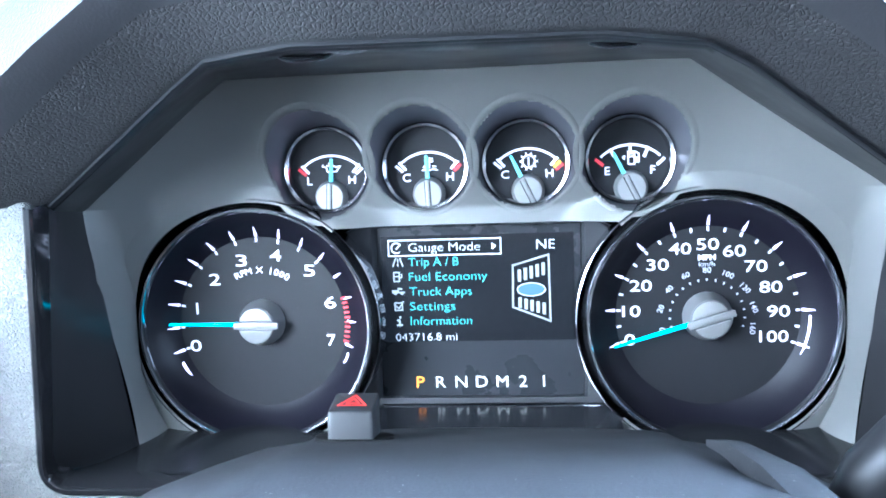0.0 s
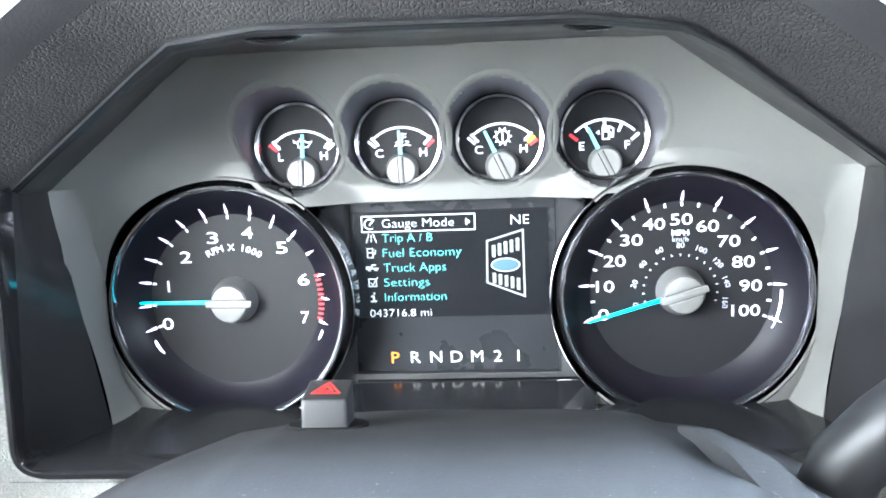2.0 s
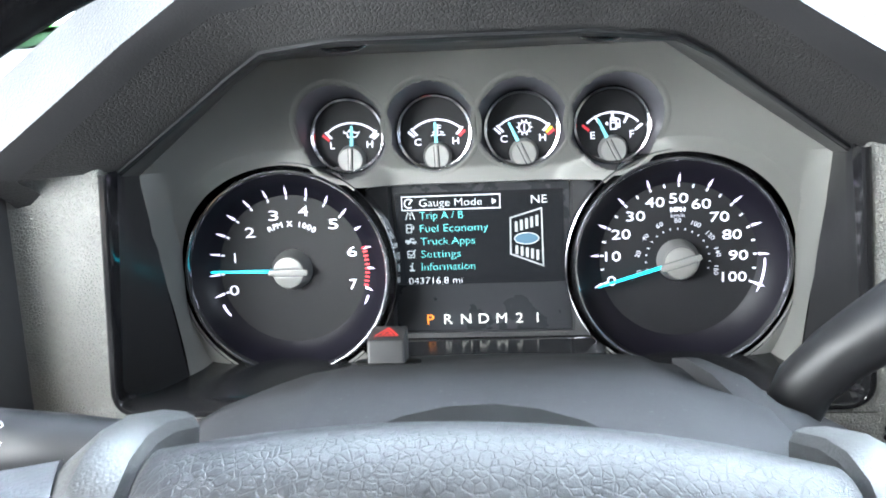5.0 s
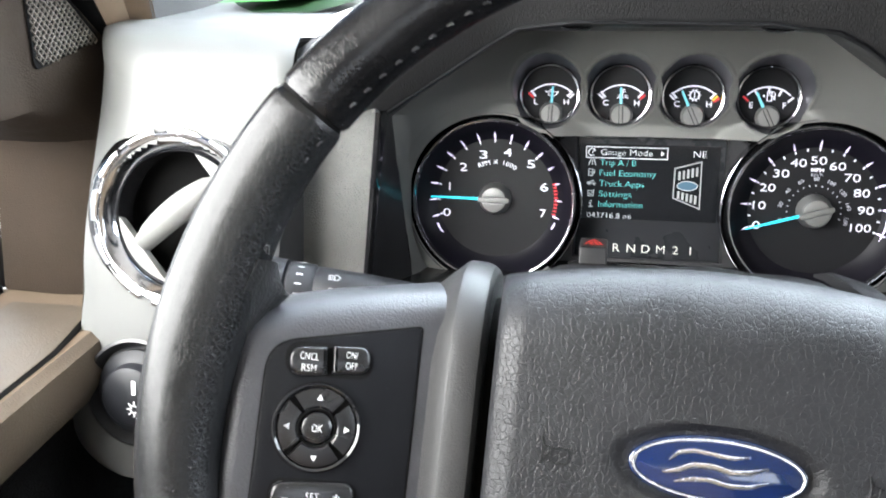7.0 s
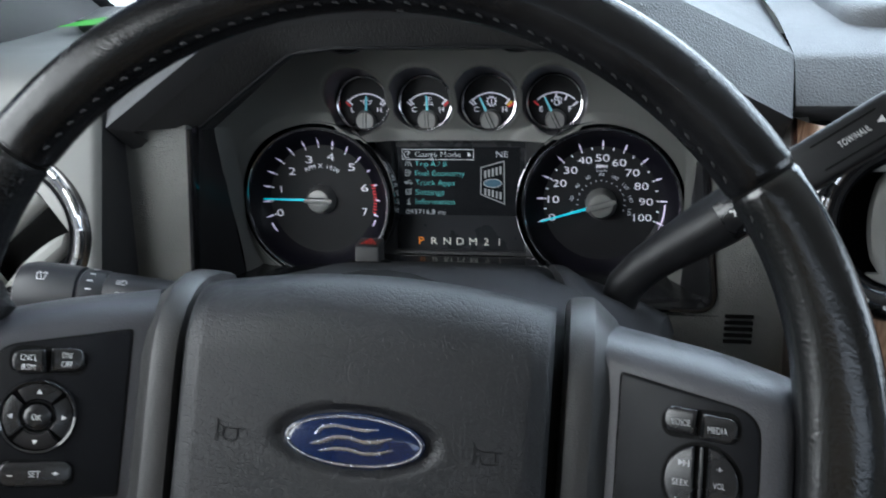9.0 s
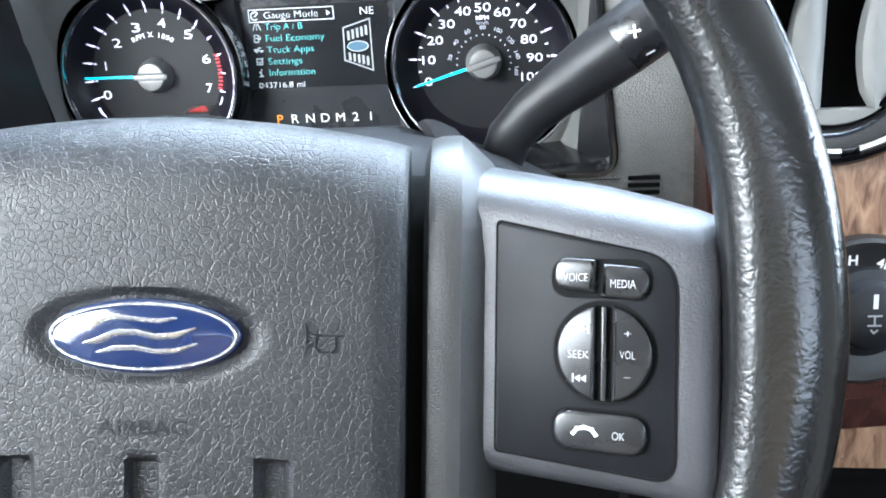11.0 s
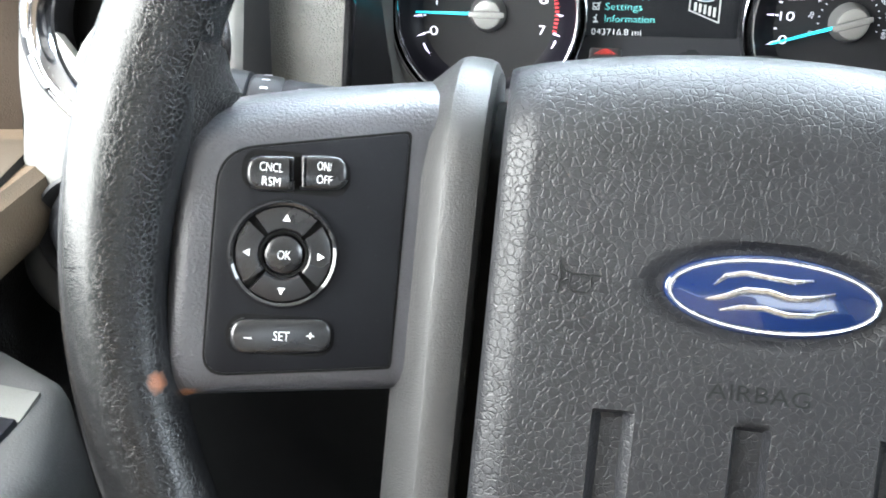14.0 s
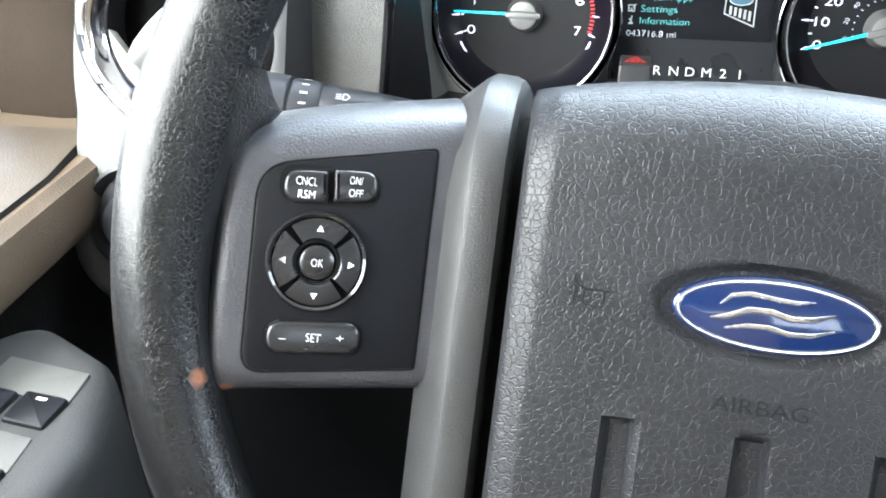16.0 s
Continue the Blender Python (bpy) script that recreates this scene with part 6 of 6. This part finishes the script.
part("mark", strokes([arc(2.4, 0, 360, 12, 4, -7)] + [[(4 + 3.4 * math.cos(k * math.pi / 4), -7 + 3.4 * math.sin(k * math.pi / 4)), (4 + 4.8 * math.cos(k * math.pi / 4), -7 + 4.8 * math.sin(k * math.pi / 4))] for k in range(8)], 0.9, 13.2), M["print_white"], knob, smooth=False)

# ---------------------------------------------------------------- centre stack on the right
stack = root("wood_centre_trim", pose(0, 0, 0), "dark glossy burl wood trim on the centre dashboard", "dashboard trim", kind="structure")
wood_bm = bmesh.new()
vs = {}
nx, nz = 96, 76
for j in range(nz + 1):
    z = 0.595 + (0.868 - 0.595) * j / nz
    x0 = 0.2262 + 0.06 * (0.86 - z)
    for i in range(nx + 1):
        x = x0 + (0.64 - x0) * i / nx
        vs[i, j] = wood_bm.verts.new((x, 0.277 + 0.25 * (z - 0.80) + 0.017 * max(0.0, 1 - (x - x0) / 0.014) ** 2 - 0.006 * math.sin(math.pi * i / nx), z))
for j in range(nz):
    for i in range(nx):
        c = (vs[i, j].co + vs[i + 1, j + 1].co) / 2
        if math.hypot(c.x - 0.285, c.z - 0.8175) > 0.046:
            wood_bm.faces.new((vs[i, j], vs[i + 1, j], vs[i + 1, j + 1], vs[i, j + 1]))
part("trim_edge", loft([[(0.2245 + 0.06 * (0.86 - z), y, z) if i == 0 else (0.2245 + dx + 0.06 * (0.86 - z), y + 0.25 * (z - 0.80), z) for i, (dx, y) in enumerate(((0.0, 0.330), (0.0, 0.300), (0.0006, 0.2972), (0.0016, 0.2955), (0.0024, 0.2960)))] for z in [0.595 + 0.0273 * k for k in range(11)]], closed=False), M["dark_wood"], stack, "dark glossy wood edge", s=1)
part("trim_face", wood_bm, M["wood"], stack, s=1)
zs = [0.595 + 0.0273 * k for k in range(11)]
part("trim_side", loft([[(0.2262 + 0.06 * (0.86 - z), 0.294 + 0.25 * (z - 0.80), z) for z in zs], [(0.2272 + 0.06 * (0.86 - z), 0.345, z) for z in zs]], closed=False), M["wood"], stack, s=1)
round_vent("round_vent", 0.285, 0.268, 0.8175, 52, "round chrome ringed air vent with upright silver vanes", 90, [(13.5, 18.4), (-19.5, 17)], 0.9)
four = root("drive_mode_switch", pose(0.305, 0.236, 0.688, 90 - 14, 0, 0), "round black four wheel drive switch with white letters", "switch")
part("plate", lathe([(0.0, 1.0), (33, 1.0), (37, 3.5), (39, 2.0), (40, -4)], 56), M["black"], four)
part("dial", lathe([(0.0, 15), (15, 15), (17, 13.5), (18.5, 6), (23, 4.5), (24.5, 0)], 56), M["stalk"], four, "dark grey knob")
part("mark", quad(2.4, 7.5, 15.2, None, 0, 9.5), M["print_white"], four, smooth=False)
part("mark", strokes([[(-3, 2), (3, 2)], [(-3, -3), (3, -3)], [(0, 2), (0, -3)], [(-1.4, -5.5), (0, -7), (1.4, -5.5)]], 1.0, 15.2), M["print_grey"], four, smooth=False)
part("lettering", words("2H", 5, 8.5), M["print_white"], four, m=place(-9, 27.5, 1.3), smooth=False)
part("lettering", words("4H", 5, 8.5), M["print_white"], four, m=place(9, 25, 1.3, 0, 0, -14), smooth=False)
part("trim_foot", loft([[(0.228, 0.2395, 0.6535), (0.30, 0.2365, 0.6535), (0.64, 0.2335, 0.6535)], [(0.228, 0.2330, 0.6515), (0.30, 0.2300, 0.6515), (0.64, 0.2270, 0.6515)], [(0.228, 0.2300, 0.640), (0.30, 0.2270, 0.640), (0.64, 0.2240, 0.640)], [(0.228, 0.2330, 0.595), (0.30, 0.2300, 0.595), (0.64, 0.2270, 0.595)]], closed=False), M["dark_wood"], stack, "dark red glossy strip under the wood", s=1)
low = root("lower_stack", pose(0, 0, 0), "black lower dashboard under the wood trim", "dashboard", kind="structure")
part("fascia", loft([[(0.20, 0.30, 0.30), (0.20, 0.29, 0.60), (0.255, 0.235, 0.605), (0.62, 0.222, 0.60), (0.62, 0.222, 0.30)]] + [[(0.20, 0.34, 0.30), (0.20, 0.33, 0.615), (0.255, 0.30, 0.62), (0.62, 0.30, 0.615), (0.62, 0.30, 0.30)]], closed=False), M["door_black"], low, s=1)

# ---------------------------------------------------------------- dash top
dtop = root("dash_top", pose(0, 0, 0), "light grey grained dashboard top under the windshield", "dashboard", kind="structure")
part("left_top", loft([[(-0.43, 0.52, 0.905), (-0.222, 0.52, 0.906)], [(-0.46, 0.56, 0.908), (-0.222, 0.56, 0.912)], [(-0.47, 0.60, 0.905), (-0.2, 0.64, 0.915)]], closed=False), M["dash"], dtop, s=1)
rt = [[(0.222, 0.330, 0.862), (0.45, 0.328, 0.862), (1.2, 0.33, 0.862)], [(0.222, 0.304, 0.874), (0.45, 0.302, 0.874), (1.2, 0.305, 0.874)], [(0.222, 0.301, 0.878), (0.45, 0.299, 0.878), (1.2, 0.30, 0.878)], [(0.2215, 0.315, 0.902), (0.45, 0.313, 0.902), (1.2, 0.315, 0.902)],
      [(0.2215, 0.320, 0.9055), (0.45, 0.318, 0.9055), (1.2, 0.32, 0.9055)], [(0.225, 0.40, 0.915), (0.45, 0.40, 0.915), (1.2, 0.40, 0.915)], [(0.235, 0.62, 0.922), (0.45, 0.66, 0.922), (1.25, 0.62, 0.915)]]
part("right_top", loft(rt, closed=False), M["dash"], dtop, s=1)
part("raised_bin", plate(rounded([(0.262, 0.372), (0.62, 0.372), (0.62, 0.56), (0.262, 0.56)], 0.03), 0.905, 0.927, 0.008, 3), M["dash"], dtop, "raised tray lid", s=1)
part("bin_recess", plate(rounded([(0.285, 0.392), (0.60, 0.392), (0.60, 0.54), (0.285, 0.54)], 0.02), 0.926, 0.930, 0.002, 2), M["dash"], dtop, "flat tray mat", s=1)
part("defrost_strip", box(0.16, 0.95, 0.63, 0.66, 0.915, 0.947, 0.006), M["hood"], dtop, "dark defrost vent strip", s=1)

paper = root("green_paper", pose(-0.235, 0.43, 0.913), "bright green folded paper lying against the windshield", "paper")
part("sheet", loft([[(-0.072, -0.036, 0.0085), (-0.035, -0.030, 0.0090), (0.02, 0.0, 0.0115), (0.09, 0.055, 0.0155)], [(-0.066, -0.012, 0.0095), (-0.03, -0.004, 0.0105), (0.025, 0.025, 0.0125), (0.095, 0.075, 0.016)], [(-0.06, 0.03, 0.0085), (-0.02, 0.035, 0.0095), (0.03, 0.06, 0.0115), (0.10, 0.10, 0.014)]], closed=False), M["green"], paper, s=1)
# added sheet: the paper's reflection and shadow on the shelf, modelled as a surface
part("reflection_sheet", loft([[(-0.085, 0.012, 0.0075), (-0.04, 0.020, 0.0085), (0.045, 0.065, 0.0145)], [(-0.066, -0.015, 0.004), (-0.030, -0.004, 0.005), (0.045, 0.030, 0.0135)], [(-0.045, -0.040, 0.0022), (0.0, -0.042, 0.0022), (0.043, -0.035, 0.0125)]], closed=False), M["green_reflection"], paper, "dark green sheet standing in for the paper's reflection and shadow", s=1)
bonnet = root("truck_bonnet", pose(0, 0, 0), "white painted truck bonnet outside the windshield", "bonnet")
part("skin", loft([[(-0.55, 0.72, 0.86), (-0.3, 0.70, 0.90), (0.42, 0.70, 0.93), (1.14, 0.70, 0.90), (1.39, 0.72, 0.86)], [(-0.55, 1.4, 0.85), (-0.3, 1.4, 0.90), (0.42, 1.4, 0.92), (1.14, 1.4, 0.90), (1.39, 1.4, 0.85)], [(-0.52, 2.1, 0.78), (-0.3, 2.15, 0.83), (0.42, 2.2, 0.85), (1.14, 2.15, 0.83), (1.36, 2.1, 0.78)], [(-0.52, 2.15, 0.139), (-0.3, 2.2, 0.139), (0.42, 2.25, 0.139), (1.14, 2.2, 0.139), (1.36, 2.15, 0.139)]], closed=False), M["white_paint"], bonnet, s=1)

# ---------------------------------------------------------------- door, pillar, cabin
door = root("driver_door", pose(0, 0, 0), "brown and black driver door panel with grey armrest", "door")
# the speaker pod faces inwards; below it the panel steps back to the ledge
rows = []
for z, back in ((0.7095, 0.006), (0.712, 0.001), (0.716, 0.0), (0.76, 0.0), (0.81, 0.0), (0.832, -0.004)):
    xl = -0.4826 + 0.137 * (z - 0.716)
    rows.append([(-0.362, 0.43, z), (-0.369, 0.375, z), (-0.382, 0.350 + back, z), (-0.405, 0.338 + back, z), (-0.43, 0.335 + back, z), (xl, 0.338 + back, z), (xl - 0.012, 0.372, z)])
rows.append([(-0.370, 0.43, 0.856), (-0.373, 0.366, 0.856), (-0.3775, 0.322, 0.856), (-0.385, 0.292, 0.856), (-0.392, 0.275, 0.856), (-0.410, 0.268, 0.856), (-0.437, 0.307, 0.856)])
rows.append([(-0.374, 0.43, 0.868), (-0.376, 0.362, 0.868), (-0.376, 0.31, 0.868), (-0.3765, 0.272, 0.868), (-0.3765, 0.2425, 0.868), (-0.381, 0.227, 0.868), (-0.41, 0.264, 0.868)])
rows.append([(-0.378, 0.43, 0.885), (-0.377, 0.357, 0.900), (-0.3765, 0.305, 0.945), (-0.3765, 0.272, 0.977), (-0.3765, 0.246, 1.005), (-0.381, 0.232, 1.02), (-0.41, 0.266, 1.02)])
rows.append([(-0.384, 0.43, 0.888), (-0.385, 0.354, 0.906), (-0.386, 0.302, 0.955), (-0.387, 0.268, 0.99), (-0.387, 0.246, 1.02), (-0.39, 0.232, 1.03), (-0.41, 0.266, 1.04)])
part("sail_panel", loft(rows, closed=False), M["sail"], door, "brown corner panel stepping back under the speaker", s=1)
part("window_seal", loft([[(-0.4866, 0.343, 0.712), (-0.4906, 0.340, 0.712), (-0.4946, 0.346, 0.712)], [(-0.470, 0.341, 0.832), (-0.474, 0.338, 0.832), (-0.478, 0.344, 0.832)], [(-0.3850, 0.2285, 0.868), (-0.3890, 0.2295, 0.868), (-0.3930, 0.235, 0.868)], [(-0.3845, 0.2335, 1.06), (-0.3885, 0.2345, 1.06), (-0.392, 0.240, 1.06)]], closed=False), M["void"], door, "black seal at the window's edge", s=1)
part("sill_seal", loft([[(-0.482, 0.334, 0.709), (-0.482, 0.334, 0.717), (-0.494, 0.334, 0.718)], [(-0.490, 0.12, 0.706), (-0.490, 0.12, 0.714), (-0.502, 0.12, 0.715)], [(-0.492, -0.6, 0.706), (-0.492, -0.6, 0.714), (-0.504, -0.6, 0.715)]], closed=False), M["void"], door, "black seal along the sill", s=1)
gm = Matrix(((0.0, 0, 1.0, -0.3752), (1.0, 0, 0.0, 0.310), (0, 1, 0, 0.910), (0, 0, 0, 1)))
gtri = [(35, -8), (-34.5, -16), (-31.5, 58)]
part("speaker_frame", plate(rounded([(38, -8), (-36.5, -19), (-33, 63)], 5), -1, 0.8, 0.5), M["void"], door, "black triangular grille edge", gm)
bm = bmesh.new()
step = 5.4
for i in range(-10, 11):
    for j in range(-9, 29):
        x, y = i * step + (step / 2 if j % 2 else 0), j * step / 2
        if inside(gtri, x, y):
            pts = ellipse(step / 2, step / 2, x, y, 4)
            inn = ellipse(step * 0.36, step * 0.36, x, y, 4)
            loft([[(a, b, 0.9) for a, b in pts], [(a, b, 1.8) for a, b in pts], [(a, b, 1.6) for a, b in inn], [(a, b, 0.8) for a, b in inn]], caps=False, bm=bm)
tagged(part("speaker_grille", bm, M["mesh_metal"], door, "perforated metal tweeter grille", gm, smooth=False), kind="stuff")
part("sill_trim", loft([[(-0.49, 0.340, 0.7115), (-0.44, 0.339, 0.7118), (-0.405, 0.341, 0.7125), (-0.376, 0.305, 0.722), (-0.368, 0.300, 0.716), (-0.366, 0.298, 0.700), (-0.370, 0.296, 0.685)],
                        [(-0.49, 0.24, 0.7055), (-0.43, 0.25, 0.7130), (-0.39, 0.255, 0.7200), (-0.3545, 0.255, 0.7262), (-0.3475, 0.252, 0.7215), (-0.3455, 0.25, 0.700), (-0.352, 0.248, 0.685)],
                        [(-0.49, 0.10, 0.7055), (-0.43, 0.10, 0.7130), (-0.39, 0.10, 0.7200), (-0.350, 0.10, 0.7266), (-0.3425, 0.10, 0.7215), (-0.3405, 0.10, 0.700), (-0.347, 0.10, 0.685)],
                        [(-0.49, -0.6, 0.7055), (-0.43, -0.6, 0.7130), (-0.39, -0.6, 0.7200), (-0.350, -0.6, 0.7266), (-0.3425, -0.6, 0.7215), (-0.3405, -0.6, 0.700), (-0.347, -0.6, 0.685)]], closed=False), M["tan"], door, "tan ledge of the door", s=1)
part("ledge_inset", loft([[(-0.4654, 0.3193, 0.7115), (-0.42, 0.306, 0.7185), (-0.385, 0.294, 0.7245), (-0.3685, 0.268, 0.7290)], [(-0.475, 0.22, 0.7110), (-0.43, 0.22, 0.7175), (-0.39, 0.22, 0.7240), (-0.3585, 0.22, 0.7290)], [(-0.475, 0.15, 0.7110), (-0.43, 0.15, 0.7175), (-0.39, 0.15, 0.7240), (-0.3558, 0.15, 0.7290)], [(-0.475, -0.10, 0.7110), (-0.43, -0.10, 0.7175), (-0.39, -0.10, 0.7240), (-0.3552, -0.10, 0.7290)]], closed=False), M["inset"], door, "greyer brown inset in the ledge", s=1)
part("inset_edge", loft([[(-0.385, 0.2945, 0.7243), (-0.3683, 0.2683, 0.7288), (-0.3583, 0.22, 0.7288), (-0.3556, 0.15, 0.7288), (-0.3550, -0.10, 0.7288)], [(-0.3845, 0.2950, 0.7200), (-0.3672, 0.2688, 0.7245), (-0.3571, 0.22, 0.7245), (-0.3544, 0.15, 0.7245), (-0.3538, -0.10, 0.7245)]], closed=False), M["door_black"], door, "dark joint along the inset", s=1)
part("door_pull", tube([(-0.394, 0.205, 0.723), (-0.384, 0.188, 0.730), (-0.380, 0.165, 0.732), (-0.385, 0.13, 0.730), (-0.394, 0.11, 0.723)], [0.003, 0.005, 0.0055, 0.005, 0.003], 14), M["bright_chrome"], door, "chrome door handle", s=1)
part("door_card", loft([[(-0.385, 0.33, 0.705), (-0.364, 0.26, 0.705), (-0.35, 0.08, 0.705), (-0.345, -0.7, 0.705)], [(-0.392, 0.33, 0.68), (-0.374, 0.26, 0.68), (-0.366, 0.08, 0.68), (-0.362, -0.7, 0.68)], [(-0.40, 0.33, 0.3), (-0.39, 0.26, 0.3), (-0.385, 0.08, 0.3), (-0.385, -0.7, 0.3)]], closed=False), M["door_black"], door, "black lower door card", s=1)
arm = rounded([(-0.378, -0.6), (-0.258, -0.6), (-0.258, 0.085), (-0.281, 0.140), (-0.342, 0.168), (-0.378, 0.125)], [0.01, 0.02, 0.03, 0.03, 0.025, 0.02])
part("armrest", plate(arm, 0.50, 0.672, 0.016, 4), M["armrest"], door, "grey plastic armrest", s=1)
for row_y in (0.127, 0.080):
    part("switch_scoop", plate(rounded([(-0.3335, row_y + 0.002), (-0.334, row_y - 0.024), (-0.282, row_y - 0.025), (-0.2845, row_y - 0.003)], 0.0015), 0.6690, 0.6728, 0.0006), M["scoop"], door, "pale scoop before the switches", s=1)
    for k, sx in enumerate((-0.2945, -0.3210)):
        sw_ob = part("window_switch", plate(rounded(rect(0.0235, 0.020), 0.0018), -0.006, 0.0045, 0.0015), M["switch"], door, "black window switch", pose(sx - (0.001 if k else 0), row_y - 0.0335, 0.6705, 4, 0, -4), s=1)
        if k and row_y > 0.1:
            part("lettering", words("AUTO", 2.6, 9.0, bold=0.0), M["print_grey"], sw_ob, m=place(1.0, 3.0, 4.8), smooth=False)
        else:
            part("mark", quad(0.0055, 0.0018, 0.0048, None, 0, 0.006), M["print_white"], sw_ob, s=1, smooth=False)

pillar = root("windshield_pillar", pose(0, 0, 0), "grey and tan trimmed windshield pillar", "pillar", kind="structure")


def pillar_part(name, a, b, lean_a, lean_b, material, label, bow=0.0):
    """A strip of the pillar between two foot points, leaning back as it rises; the leans say how its edges drift sideways."""
    rows = []
    for z in (0.895, 0.905, 0.92, 0.95, 1.0, 1.1, 1.25, 1.44):
        k = z - 0.908
        kx = min(k, 0.10)
        row = []
        for q in range(9):
            f = q / 8
            o = bow * math.sin(math.pi * f)
            row.append((a[0] + lean_a * kx + (b[0] + lean_b * kx - a[0] - lean_a * kx) * f + o * 0.8, a[1] + (b[1] - a[1]) * f - 0.9 * k - o * 0.5, z))
        rows.append(row)
    part(name, loft(rows, closed=False), material, pillar, label, s=1)


pillar_part("seal", (-0.41, 0.34), (-0.367, 0.352), 0.0, 0.2, M["void"], "black door seal")
pillar_part("weatherstrip", (-0.369, 0.350), (-0.3570, 0.3605), 0.2, 0.33, M["tan_seal"], "tan weatherstrip", 0.003)
pillar_part("tan_trim", (-0.3585, 0.3605), (-0.3400, 0.3640), 0.33, 0.42, M["tan"], "tan pillar edge", 0.002)
pillar_part("cover", (-0.341, 0.362), (-0.362, 0.570), 0.42, -0.5, M["pillar_grey"], "grey fabric pillar cover", 0.020)
pillar_part("glass_seal", (-0.362, 0.570), (-0.358, 0.588), -0.5, -0.5, M["void"], "black windshield seal", 0.002)
handle = root("grab_handle", pose(-0.262, 0.228, 0.968), "grey grab handle on the windshield pillar", "grab handle")
part("bar", tube([(-0.004, 0.010, -0.006), (0.0, 0.004, 0.0), (0.002, -0.004, 0.008), (0.006, -0.03, 0.034), (0.010, -0.09, 0.10), (0.006, -0.14, 0.17), (-0.03, -0.14, 0.20)], [0.006, 0.013, 0.0165, 0.0175, 0.016, 0.014, 0.012], 18), M["armrest"], handle, s=1)
part("bracket", tube([(0.0, -0.01, 0.02), (-0.03, 0.02, 0.03), (-0.075, 0.055, 0.04)], [0.010, 0.011, 0.014], 14), M["armrest"], handle, "rear bracket of the handle", s=1)

shell = root("cabin_shell", pose(0, 0, 0), "beige cabin lining round the seats", "cabin", kind="structure")
part("roof", box(-0.55, 1.4, -1.7, 0.22, 1.40, 1.44, 0.01), M["headliner"], shell, s=1)
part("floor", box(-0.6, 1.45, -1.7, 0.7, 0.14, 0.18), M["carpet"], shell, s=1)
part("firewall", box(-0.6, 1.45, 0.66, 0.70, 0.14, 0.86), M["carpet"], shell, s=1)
part("rear_wall", box(-0.6, 1.45, -1.74, -1.7, 0.14, 1.02), M["brown"], shell, s=1)
part("rear_pillar_left", box(-0.55, -0.40, -1.74, -0.75, 0.14, 1.46), M["headliner"], shell, s=1)
part("rear_pillar_right", box(1.25, 1.42, -1.74, -0.75, 0.14, 1.46), M["headliner"], shell, s=1)
part("passenger_door_card", box(1.24, 1.34, -0.75, 0.86, 0.18, 0.78, 0.02), M["brown"], shell, s=1)
seat = root("driver_seat", pose(0.02, -0.62, 0.18), "tan leather driver seat", "seat")
part("cushion", box(-0.27, 0.27, -0.28, 0.28, 0.12, 0.32, 0.06, 4), M["seat"], seat, s=1)
part("backrest", box(-0.26, 0.26, -0.40, -0.24, 0.25, 0.95, 0.06, 4), M["seat"], seat, s=1)
part("base", box(-0.2, 0.2, -0.25, 0.25, 0.0, 0.13, 0.01), M["carpet"], seat, s=1)

shield = root("windshield", pose(0, 0, 0), "clear sloping windshield glass", "windshield", kind="structure")
pane = part("pane", loft([[(-0.34, 0.60, 0.912), (1.18, 0.60, 0.912)], [(-0.34, 0.604, 0.915), (1.18, 0.604, 0.915)], [(-0.33, 0.204, 1.415), (1.17, 0.204, 1.415)], [(-0.33, 0.20, 1.412), (1.17, 0.20, 1.412)], [(-0.34, 0.60, 0.912), (1.18, 0.60, 0.912)]], closed=False), M["glass"], shield, s=1)
pane.visible_shadow = False

ground = tagged(part("ground", box(-600, 600, -600, 600, 0.06, 0.139), M["concrete"], None, s=1, smooth=False), "pale sunlit concrete lot round the truck", "ground", kind="structure")
# added glowing wall past the bonnet, in place of the blown-out view
glow_wall = tagged(part("backdrop", loft([[(-9, 0.5, 0.13), (-5, 4.2, 0.13), (0.4, 5.2, 0.13), (5.8, 4.2, 0.13), (10, 0.5, 0.13)], [(-9, 0.5, 2.6), (-5, 4.2, 2.6), (0.4, 5.2, 2.6), (5.8, 4.2, 2.6), (10, 0.5, 2.6)]], closed=False), M["glow_wall"], None, s=1), "glowing white wall standing in for the bright outdoors", "backdrop", kind="structure")
